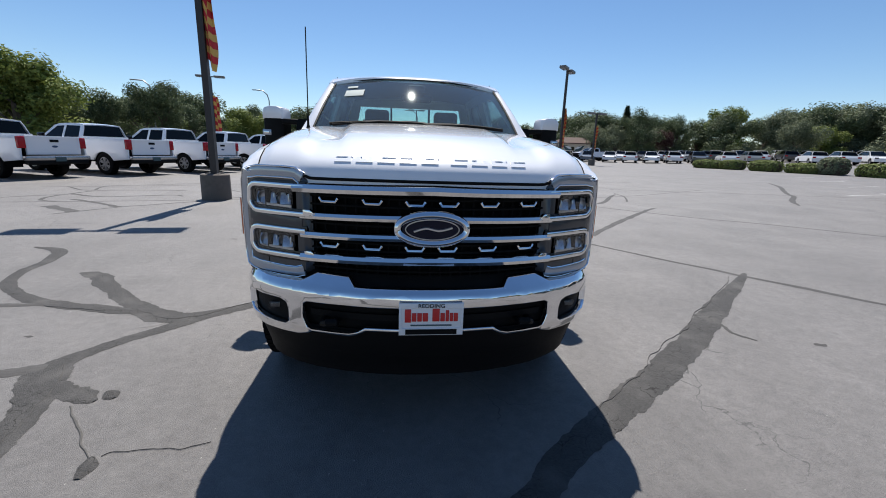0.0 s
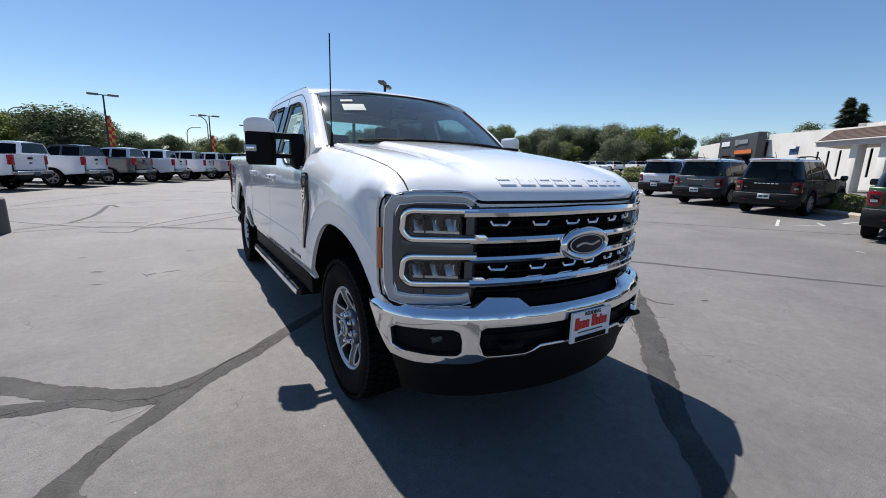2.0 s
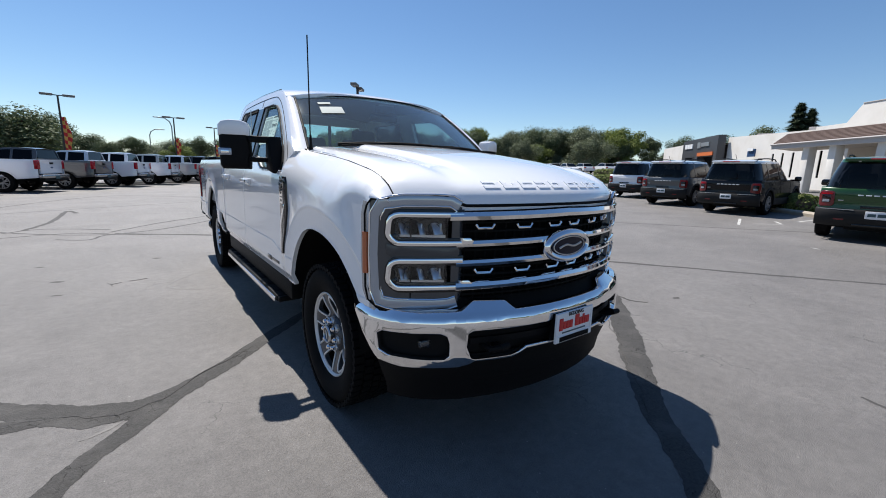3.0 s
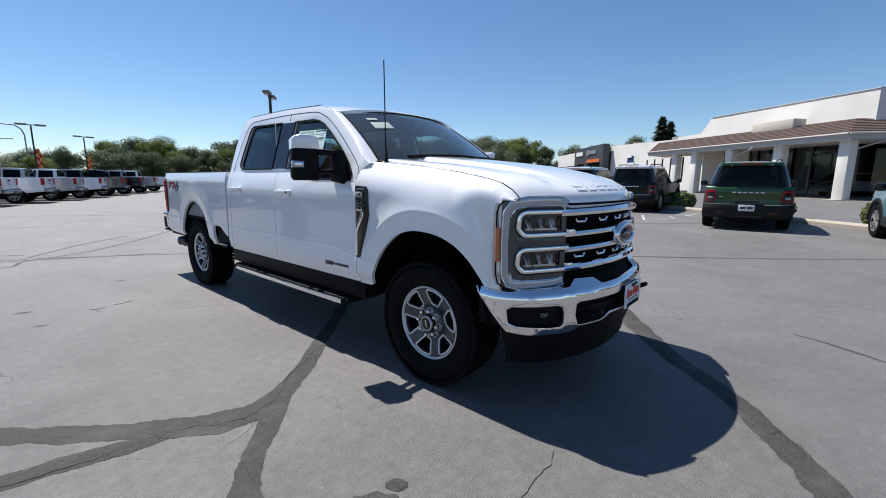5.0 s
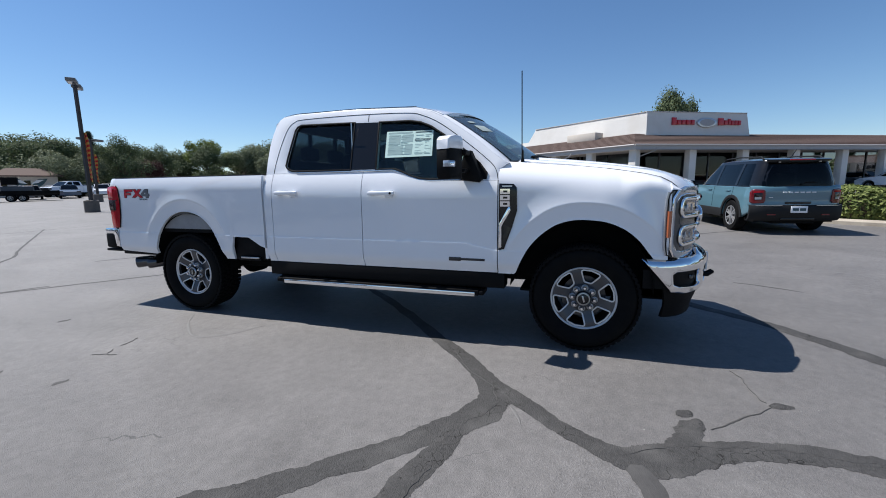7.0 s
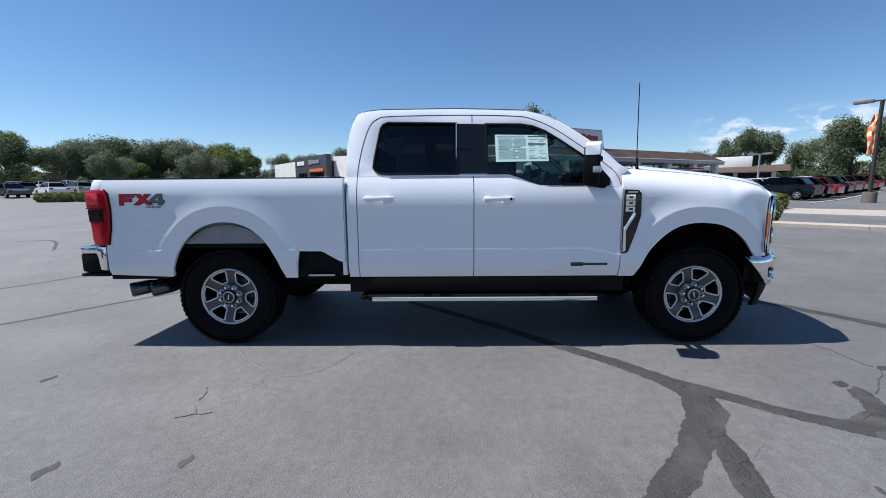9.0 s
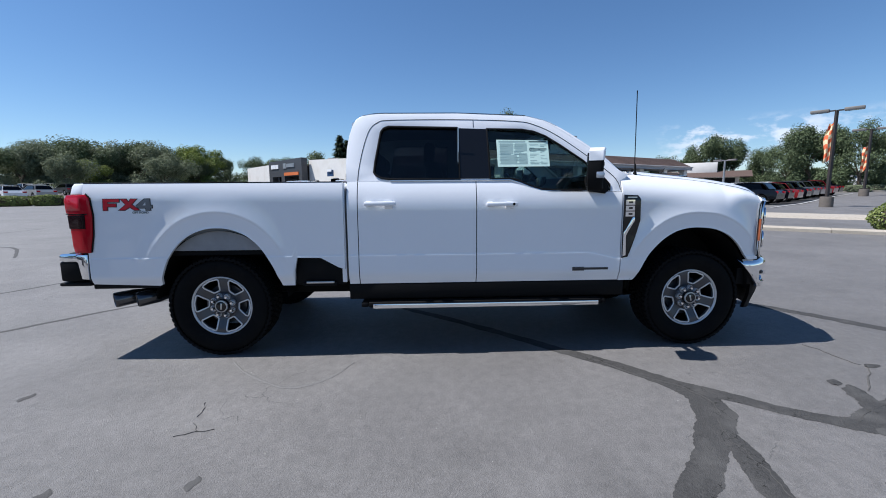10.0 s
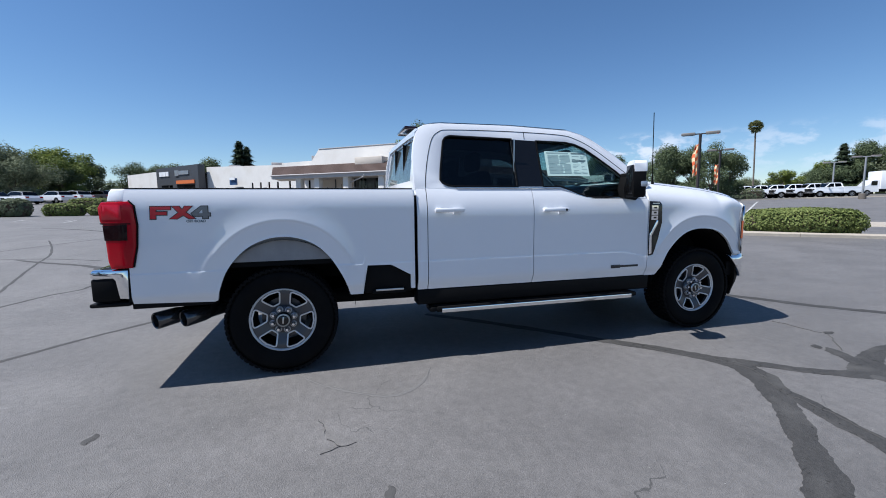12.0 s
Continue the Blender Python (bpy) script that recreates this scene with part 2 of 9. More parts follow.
def slab(poly, holes=(), depth=0.02, fn=None, du=0.0, dv=0.0, bevel=0.0):
    """A flat outline with holes, made thick, cut into strips and laid on the surface fn(u, v, w)."""
    bm = bmesh.new()
    edges = []
    for loop in (poly, *holes):
        vs = [bm.verts.new((u, v, 0)) for u, v in loop]
        edges += [bm.edges.new((vs[i], vs[(i + 1) % len(vs)])) for i in range(len(vs))]
    bmesh.ops.triangle_fill(bm, use_beauty=True, use_dissolve=False, edges=edges)
    faces = list(bm.faces)
    for f in faces:
        if f.normal.z > 0:
            f.normal_flip()
    if depth:
        r = bmesh.ops.extrude_face_region(bm, geom=faces, use_keep_orig=True)
        for v in r["geom"]:
            if isinstance(v, bmesh.types.BMVert):
                v.co.z = depth
        if bevel:
            es = [e for e in bm.edges if len(e.link_faces) == 2 and all(abs(v.co.z) < 1e-6 for v in e.verts) and abs(e.link_faces[0].normal.dot(e.link_faces[1].normal)) < 0.5]
            bmesh.ops.bevel(bm, geom=es, offset=bevel, segments=2, affect="EDGES", profile=0.5, clamp_overlap=True)
    us, vs = [p[0] for p in poly], [p[1] for p in poly]
    for step, lo, hi, no in ((du, min(us), max(us), (1, 0, 0)), (dv, min(vs), max(vs), (0, 1, 0))):
        k = 1
        while step and lo + k * step < hi:
            c = lo + k * step
            bmesh.ops.bisect_plane(bm, geom=bm.verts[:] + bm.edges[:] + bm.faces[:], plane_co=(c * no[0], c * no[1], 0), plane_no=no, dist=1e-5)
            k += 1
    if fn:
        for v in bm.verts:
            v.co = fn(v.co.x, v.co.y, v.co.z)
    return bm


def grid(rows, closed=False, thick=None):
    """A surface through rows of points; thick: a vector by which a back skin is offset."""
    bm = bmesh.new()
    def skin(off):
        return [[bm.verts.new(Vector(p) + off) for p in r] for r in rows]
    a = skin(Vector((0, 0, 0)))
    def fill(g):
        for i in range(len(g) - 1):
            n = len(g[i])
            for j in range(n if closed else n - 1):
                k = (j + 1) % n
                try:
                    bm.faces.new((g[i][j], g[i][k], g[i + 1][k], g[i + 1][j]))
                except ValueError:
                    pass
    fill(a)
    if thick is not None:
        b = skin(Vector(thick))
        fill(b)
        rim = [r[0] for r in a[:-1]] + a[-1][:-1] + [r[-1] for r in a[::-1][:-1]] + a[0][::-1][:-1]
        rim2 = [r[0] for r in b[:-1]] + b[-1][:-1] + [r[-1] for r in b[::-1][:-1]] + b[0][::-1][:-1]
        for i in range(len(rim)):
            j = (i + 1) % len(rim)
            bm.faces.new((rim[i], rim[j], rim2[j], rim2[i]))
    bmesh.ops.remove_doubles(bm, verts=bm.verts, dist=1e-5)
    return bm


def sweep(bm, path, prof, out, closed=False):
    """Carries the closed profile (side, out) along a path; out is a vector or a vector a point."""
    n, rings = len(path), []
    path = [Vector(p) for p in path]
    for i, p in enumerate(path):
        t = (path[(i + 1) % n] - path[i - 1]) if closed else (path[min(i + 1, n - 1)] - path[max(i - 1, 0)])
        t.normalize()
        o = Vector(out[i] if isinstance(out, list) else out)
        o = (o - t * o.dot(t)).normalized()
        s = t.cross(o)
        rings.append([bm.verts.new(p + s * a + o * b) for a, b in prof])
    m = len(prof)
    for i in range(n if closed else n - 1):
        r, q = rings[i], rings[(i + 1) % n]
        for j in range(m):
            bm.faces.new((r[j], r[(j + 1) % m], q[(j + 1) % m], q[j]))
    if not closed:
        bm.faces.new(rings[0][::-1])
        bm.faces.new(rings[-1])
    return bm


def ring(r, n=10, a=1.0, b=1.0):
    return [(a * r * math.cos(2 * math.pi * i / n), b * r * math.sin(2 * math.pi * i / n)) for i in range(n)]


def rounded(w, h, r=0.3):
    """Profile of a bar, rounded in front, w wide and h deep."""
    k = r * min(w, h)
    return [(-w / 2, 0), (-w / 2, h - k), (-w / 2 + 0.3 * k, h - 0.3 * k), (-w / 2 + k, h), (w / 2 - k, h), (w / 2 - 0.3 * k, h - 0.3 * k), (w / 2, h - k), (w / 2, 0)]


def lathe(bm, prof, n=48, axis="x", centre=(0, 0, 0), cap=False):
    """Turns a profile of (radius, along) about an axis."""
    rings = []
    c = Vector(centre)
    for r, a in prof:
        row = []
        for i in range(n):
            w = 2 * math.pi * i / n
            p = {"x": (a, r * math.cos(w), r * math.sin(w)), "y": (r * math.cos(w), a, r * math.sin(w)), "z": (r * math.cos(w), r * math.sin(w), a)}[axis]
            row.append(bm.verts.new(c + Vector(p)))
        rings.append(row)
    for i in range(len(rings) - 1):
        for j in range(n):
            k = (j + 1) % n
            bm.faces.new((rings[i][j], rings[i][k], rings[i + 1][k], rings[i + 1][j]))
    if cap and prof[0][0] > 1e-4:
        bm.faces.new(rings[0])
    if cap and prof[-1][0] > 1e-4:
        bm.faces.new(rings[-1])
    bmesh.ops.remove_doubles(bm, verts=bm.verts, dist=1e-6)
    return bm


def tube(points, r, n=8):
    bm = bmesh.new()
    out = Vector((0, 0, 1)) if abs((Vector(points[-1]) - Vector(points[0])).normalized().z) < 0.9 else Vector((1, 0, 0))
    return sweep(bm, points, ring(r, n), out)


def words(text, size, m, mat, name, parent, depth=0.001):
    """Lettering as a mesh, at the pose m."""
    c = bpy.data.curves.new(name, "FONT")
    c.body, c.size, c.extrude, c.align_x, c.align_y = text, size, depth, "CENTER", "CENTER"
    tmp = new(name, c)
    me = bpy.data.meshes.new_from_object(tmp.evaluated_get(bpy.context.evaluated_depsgraph_get()))
    bpy.data.objects.remove(tmp)
    me.materials.clear()
    me.materials.append(mat)
    me.transform(m)
    ob = new(name, me)
    ob.parent = parent
    return ob


def smooth01(x, a, b):
    t = min(1.0, max(0.0, (x - a) / (b - a)))
    return t * t * (3 - 2 * t)


def table(xs, ys):
    return lambda x: float(np.interp(x, xs, ys))

# ---- ground ----
def asphalt(name, light, dark, patch):
    """Weathered asphalt: fine stone grain, broad worn drifts, pale specks."""
    m = material(name, light, 0.62, var=0.42, scale=95, bump=0.7, bump_scale=260, stain=dark, stain_scale=0.22, spec=0.55)
    n, l = m.node_tree.nodes, m.node_tree.links
    b = n["Principled BSDF"]
    src = b.inputs["Base Color"].links[0].from_socket
    co = n.new("ShaderNodeTexCoord").outputs["Object"]
    big = n.new("ShaderNodeTexNoise")
    big.inputs["Scale"].default_value, big.inputs["Detail"].default_value, big.inputs["Distortion"].default_value = 0.9, 7, 0.6
    l.new(co, big.inputs["Vector"])
    rng = n.new("ShaderNodeMapRange")
    rng.inputs["From Min"].default_value, rng.inputs["From Max"].default_value = 0.35, 0.7
    rng.inputs["To Min"].default_value, rng.inputs["To Max"].default_value = 0.86, 1.14
    l.new(big.outputs["Fac"], rng.inputs["Value"])
    hsv = n.new("ShaderNodeHueSaturation")
    l.new(src, hsv.inputs["Color"])
    l.new(rng.outputs[0], hsv.inputs["Value"])
    sp = n.new("ShaderNodeTexVoronoi")
    sp.inputs["Scale"].default_value = 9.0
    l.new(co, sp.inputs["Vector"])
    lt = n.new("ShaderNodeMath")
    lt.operation, lt.inputs[1].default_value = "LESS_THAN", 0.035
    l.new(sp.outputs["Distance"], lt.inputs[0])
    # pale dust in broad streaks and fine pits
    film = n.new("ShaderNodeTexNoise")
    film.inputs["Scale"].default_value, film.inputs["Detail"].default_value, film.inputs["Roughness"].default_value = 2.6, 10, 0.72
    stretch = n.new("ShaderNodeMapping")
    stretch.inputs["Scale"].default_value = (1.0, 0.35, 1.0)
    stretch.inputs["Rotation"].default_value = (0, 0, 0.5)
    l.new(co, stretch.inputs["Vector"])
    l.new(stretch.outputs[0], film.inputs["Vector"])
    film_r = n.new("ShaderNodeMapRange")
    film_r.inputs["From Min"].default_value, film_r.inputs["From Max"].default_value = 0.48, 0.72
    film_r.inputs["To Min"].default_value, film_r.inputs["To Max"].default_value = 0.0, 0.35
    l.new(film.outputs["Fac"], film_r.inputs["Value"])
    haze_and_dust = n.new("ShaderNodeMix")
    haze_and_dust.data_type = "RGBA"
    l.new(film_r.outputs[0], haze_and_dust.inputs["Factor"])
    l.new(hsv.outputs[0], haze_and_dust.inputs["A"])
    haze_and_dust.inputs["B"].default_value = (0.185, 0.178, 0.170, 1)
    mix = n.new("ShaderNodeMix")
    mix.data_type = "RGBA"
    mul = n.new("ShaderNodeMath")
    mul.operation, mul.inputs[1].default_value = "MULTIPLY", patch
    l.new(lt.outputs[0], mul.inputs[0])
    l.new(mul.outputs[0], mix.inputs["Factor"])
    l.new(haze_and_dust.outputs["Result"], mix.inputs["A"])
    mix.inputs["B"].default_value = (0.42, 0.41, 0.38, 1)
    # patchy binder wear at hand size, and a sparse net of hairline cracks
    wear = n.new("ShaderNodeTexNoise")
    wear.inputs["Scale"].default_value, wear.inputs["Detail"].default_value, wear.inputs["Roughness"].default_value = 14.0, 9, 0.75
    l.new(co, wear.inputs["Vector"])
    wear_r = n.new("ShaderNodeMapRange")
    wear_r.inputs["From Min"].default_value, wear_r.inputs["From Max"].default_value = 0.36, 0.64
    wear_r.inputs["To Min"].default_value, wear_r.inputs["To Max"].default_value = 0.84, 1.16
    l.new(wear.outputs["Fac"], wear_r.inputs["Value"])
    worn = n.new("ShaderNodeHueSaturation")
    l.new(mix.outputs["Result"], worn.inputs["Color"])
    l.new(wear_r.outputs[0], worn.inputs["Value"])
    bend = n.new("ShaderNodeTexNoise")
    bend.inputs["Scale"].default_value, bend.inputs["Detail"].default_value = 3.0, 6
    l.new(co, bend.inputs["Vector"])
    bent = n.new("ShaderNodeMix")
    bent.data_type, bent.inputs["Factor"].default_value = "RGBA", 0.25
    l.new(co, bent.inputs["A"])
    l.new(bend.outputs["Color"], bent.inputs["B"])
    net = n.new("ShaderNodeTexVoronoi")
    net.feature = "DISTANCE_TO_EDGE"
    net.inputs["Scale"].default_value = 1.9
    l.new(bent.outputs["Result"], net.inputs["Vector"])
    few = n.new("ShaderNodeTexNoise")
    few.inputs["Scale"].default_value, few.inputs["Detail"].default_value = 0.75, 2
    l.new(co, few.inputs["Vector"])
    few_r = n.new("ShaderNodeMapRange")
    few_r.inputs["From Min"].default_value, few_r.inputs["From Max"].default_value = 0.57, 0.70
    few_r.inputs["To Min"].default_value, few_r.inputs["To Max"].default_value = 0.0, 0.006
    l.new(few.outputs["Fac"], few_r.inputs["Value"])
    hair = n.new("ShaderNodeMath")
    hair.operation = "LESS_THAN"
    l.new(net.outputs["Distance"], hair.inputs[0])
    l.new(few_r.outputs[0], hair.inputs[1])
    dark_mix = n.new("ShaderNodeMix")
    dark_mix.data_type = "RGBA"
    l.new(hair.outputs[0], dark_mix.inputs["Factor"])
    l.new(worn.outputs[0], dark_mix.inputs["A"])
    dark_mix.inputs["B"].default_value = (0.072, 0.069, 0.067, 1)
    l.new(dark_mix.outputs["Result"], b.inputs["Base Color"])
    return m


ASPHALT = asphalt("asphalt", (0.139, 0.132, 0.1285), (0.120, 0.114, 0.1105), 0.6)
def sealed(name, color, pale, wear):
    """Tar seal: fine grit, worn pale drifts and a net of hairline cracks."""
    m = material(name, color, 0.75, var=0.4, scale=60, bump=0.8, bump_scale=160, stain=pale, stain_scale=wear, spec=0.3)
    n, l = m.node_tree.nodes, m.node_tree.links
    b = n["Principled BSDF"]
    src = b.inputs["Base Color"].links[0].from_socket
    co = n.new("ShaderNodeTexCoord").outputs["Object"]
    warp = n.new("ShaderNodeTexNoise")
    warp.inputs["Scale"].default_value, warp.inputs["Detail"].default_value = 9.0, 4
    l.new(co, warp.inputs["Vector"])
    add = n.new("ShaderNodeMix")
    add.data_type, add.inputs["Factor"].default_value = "RGBA", 0.12
    l.new(co, add.inputs["A"])
    l.new(warp.outputs["Color"], add.inputs["B"])
    cell = n.new("ShaderNodeTexVoronoi")
    cell.feature = "DISTANCE_TO_EDGE"
    cell.inputs["Scale"].default_value = 13.0
    l.new(add.outputs["Result"], cell.inputs["Vector"])
    gate = n.new("ShaderNodeTexNoise")
    gate.inputs["Scale"].default_value = 3.5
    l.new(co, gate.inputs["Vector"])
    thin = n.new("ShaderNodeMapRange")
    thin.inputs["From Min"].default_value, thin.inputs["From Max"].default_value = 0.45, 0.65
    thin.inputs["To Min"].default_value, thin.inputs["To Max"].default_value = 0.0, 0.022
    l.new(gate.outputs["Fac"], thin.inputs["Value"])
    line = n.new("ShaderNodeMath")
    line.operation = "LESS_THAN"
    l.new(cell.outputs["Distance"], line.inputs[0])
    l.new(thin.outputs[0], line.inputs[1])
    mix = n.new("ShaderNodeMix")
    mix.data_type = "RGBA"
    l.new(line.outputs[0], mix.inputs["Factor"])
    l.new(src, mix.inputs["A"])
    mix.inputs["B"].default_value = (0.014, 0.013, 0.012, 1)
    l.new(mix.outputs["Result"], b.inputs["Base Color"])
    return m


TAR = sealed("tar_seal", (0.050, 0.0485, 0.0475), (0.090, 0.087, 0.084), 4.0)
TAR_OLD = material("old_tar_seal", (0.052, 0.050, 0.049), 0.85, var=0.22, scale=30, bump=0.3, bump_scale=150, stain=(0.075, 0.073, 0.071), stain_scale=3.0)
SCUFF = material("pale_rub", (0.130, 0.126, 0.123), 0.7, var=0.2, scale=60)
CRACK = material("open_crack", (0.075, 0.072, 0.069), 0.95, var=0.2, scale=30)
KERB = material("kerb_concrete", (0.40, 0.355, 0.295), 0.9, var=0.12, scale=9, bump=0.4, bump_scale=70, stain=(0.30, 0.26, 0.21), stain_scale=1.5)


def ground_z(x, y=0):
    rise = 0.04 * min(38.0, max(0.0, x - 31.0)) * smooth01(y, 20, 30) if y > 20 else 0.0
    far = 0.027 * min(60.0, max(0.0, -y - 24.6)) * min(1.0, max(0.0, (x - 10) / 14))
    return 0.02 * min(28.5, max(0.0, x - 1.5)) + rise + far


bm = bmesh.new()
gx = [-900, -300, -120, -60, -30, -15, -8, -4, -2, 0, 1.5, 5, 10, 13, 17, 20.5, 24, 27, 30, 31, 35, 40, 45, 50, 57, 63, 69, 80, 140, 300, 900]
gy = [-900, -300, -120, -84.6, -72, -60, -50, -42, -36, -30, -24.6, -15, 0, 15, 20, 22, 24, 26, 28, 30, 40, 60, 80, 120, 300, 900]
vs = [[bm.verts.new((x, y, ground_z(x, y))) for y in gy] for x in gx]
for i in range(len(gx) - 1):
    for j in range(len(gy) - 1):
        bm.faces.new((vs[i][j], vs[i + 1][j], vs[i + 1][j + 1], vs[i][j + 1]))
tagged(finish(bm, "ground", ASPHALT, sharp=0), "grey weathered asphalt car park with sealed cracks", "ground", kind="structure")


def spline(pts, n=8):
    """A smooth run through points of any dimension."""
    out = []
    for i in range(len(pts) - 1):
        p0, p1, p2, p3 = (np.array(pts[max(0, min(len(pts) - 1, i + k))], float) for k in (-1, 0, 1, 2))
        for j in range(n):
            t = j / n
            out.append(0.5 * (2 * p1 + (p2 - p0) * t + (2 * p0 - 5 * p1 + 4 * p2 - p3) * t * t + (3 * p1 - p0 - 3 * p2 + p3) * t ** 3))
    return out + [np.array(pts[-1], float)]


RNG = random.Random(7)


def ribbon(name, pts, mat, lift, rough=0.18, jitter=0.0, n=26, label=""):
    """A ragged band on the ground along points (x, y, width)."""
    line = spline(pts, n)
    bm = bmesh.new()
    rows, seed = [], RNG.random() * 100
    for i, (x, y, w) in enumerate(line):
        a, b = line[max(0, i - 1)], line[min(len(line) - 1, i + 1)]
        t = np.array([b[0] - a[0], b[1] - a[1]])
        t = t / (np.linalg.norm(t) or 1)
        nx, ny = -t[1], t[0]
        wob = jitter * (noise.noise(Vector((x * 3, y * 3, seed))) + 0.6 * noise.noise(Vector((x * 14, y * 14, seed))))
        l = w / 2 * (1 + rough * 1.6 * noise.noise(Vector((x * 5, y * 5, seed + 3))) + rough * 0.9 * noise.noise(Vector((x * 21, y * 21, seed + 5))) + rough * 0.22 * RNG.uniform(-1, 1))
        r = w / 2 * (1 + rough * 1.6 * noise.noise(Vector((x * 5, y * 5, seed + 9))) + rough * 0.9 * noise.noise(Vector((x * 21, y * 21, seed + 11))) + rough * 0.22 * RNG.uniform(-1, 1))
        row = []
        for k in (-l, -0.3 * l, 0.3 * r, r):
            px, py = x + nx * (k + wob), y + ny * (k + wob)
            h = lift if abs(k) < 0.5 * max(l, r) else 0.0015
            row.append(bm.verts.new((px, py, ground_z(px) + h)))
        rows.append(row)
    for p, q in zip(rows, rows[1:]):
        for k in range(3):
            bm.faces.new((p[k], p[k + 1], q[k + 1], q[k]))
    return tagged(finish(bm, name, mat, sharp=0), label or "dark tar band sealing an asphalt crack", "tar seal", kind="structure")


# sealed cracks in front of and beside the pickup
ribbon("tar_seal", [(0.4, 2.6, 0.10), (-0.2, 1.95, 0.11), (-0.98, 1.21, 0.12), (-1.40, 0.81, 0.14), (-1.74, 0.57, 0.17), (-1.97, 0.53, 0.22), (-2.26, 0.69, 0.20), (-2.56, 0.96, 0.17), (-2.75, 1.14, 0.16), (-2.95, 1.34, 0.17), (-3.18, 1.60, 0.20), (-3.34, 1.71, 0.16), (-3.46, 1.74, 0.04)], TAR, 0.004)
ribbon("tar_seal", [(-1.62, 0.62, 0.08), (-1.78, 0.45, 0.14), (-1.93, 0.28, 0.13), (-2.10, 0.09, 0.12), (-2.22, -0.09, 0.14), (-2.27, -0.26, 0.24), (-2.17, -0.44, 0.22), (-2.06, -0.65, 0.17), (-2.00, -0.88, 0.16), (-1.97, -1.15, 0.18), (-2.02, -1.5, 0.20), (-2.2, -2.1, 0.22), (-2.5, -3.0, 0.24)], TAR, 0.0045)
ribbon("tar_seal", [(-2.22, 0.64, 0.08), (-2.46, 0.68, 0.13), (-2.72, 0.76, 0.14), (-2.98, 0.82, 0.15), (-3.36, 0.97, 0.12), (-3.83, 1.35, 0.12), (-4.06, 1.80, 0.11), (-4.13, 2.25, 0.14), (-4.38, 2.70, 0.16), (-4.75, 2.85, 0.05)], TAR, 0.005)
ribbon("tar_seal", [(-3.0, 0.84, 0.06), (-3.5, 0.80, 0.10), (-4.2, 0.70, 0.10), (-5.4, 0.45, 0.10)], TAR_OLD, 0.0052)
ribbon("tar_seal", [(-2.14, -0.42, 0.10), (-2.02, -0.50, 0.15), (-1.92, -0.56, 0.11), (-1.84, -0.60, 0.10), (-1.78, -0.62, 0.03)], TAR, 0.0055, 0.35)
ribbon("tar_seal", [(-1.775, -0.53, 0.03), (-1.735, -0.565, 0.075), (-1.70, -0.60, 0.03)], TAR, 0.0058, 0.25)
ribbon("tar_seal", [(-1.51, -1.06, 0.03), (-1.485, -1.12, 0.075), (-1.48, -1.19, 0.03)], TAR, 0.0055, 0.25)
ribbon("tar_seal", [(-1.87, -0.66, 0.007), (-1.74, -0.82, 0.013), (-1.60, -0.98, 0.010), (-1.52, -1.06, 0.007)], CRACK, 0.005, 0.4, 0.015)
ribbon("tar_seal", [(-2.3, -0.25, 0.12), (-2.6, -0.3, 0.10), (-3.1, -0.15, 0.08), (-4.2, -0.1, 0.08)], TAR_OLD, 0.005)
ribbon("tar_seal", [(4.08, 1.62, 0.05), (3.79, 1.36, 0.10), (3.3, 0.95, 0.16), (2.88, 0.59, 0.20), (2.30, 0.08, 0.21), (1.78, -0.34, 0.21), (1.33, -0.68, 0.21), (0.98, -0.93, 0.18), (0.60, -1.24, 0.16), (0.22, -1.62, 0.15), (-0.34, -1.99, 0.16), (-0.72, -2.21, 0.16), (-1.3, -2.75, 0.17), (-2.4, -3.8, 0.2)], TAR, 0.004)
ribbon("tar_seal", [(2.62, 0.22, 0.03), (2.58, 0.05, 0.05), (2.66, -0.10, 0.015)], TAR_OLD, 0.005, 0.5, 0.03)
# pale rub marks and one rust-tan spot
for pts in ([(-1.07, 3.93, 0.01), (-1.30, 3.74, 0.025), (-1.52, 3.48, 0.03), (-1.58, 3.26, 0.03), (-1.44, 3.06, 0.025), (-1.17, 2.92, 0.01)], [(-1.94, 0.42, 0.005), (-2.02, 0.36, 0.025), (-2.12, 0.32, 0.005)]):
    ribbon("rub_mark", pts, SCUFF, 0.003, 0.5, 0.01, 10, "pale rubbed streak on the asphalt")
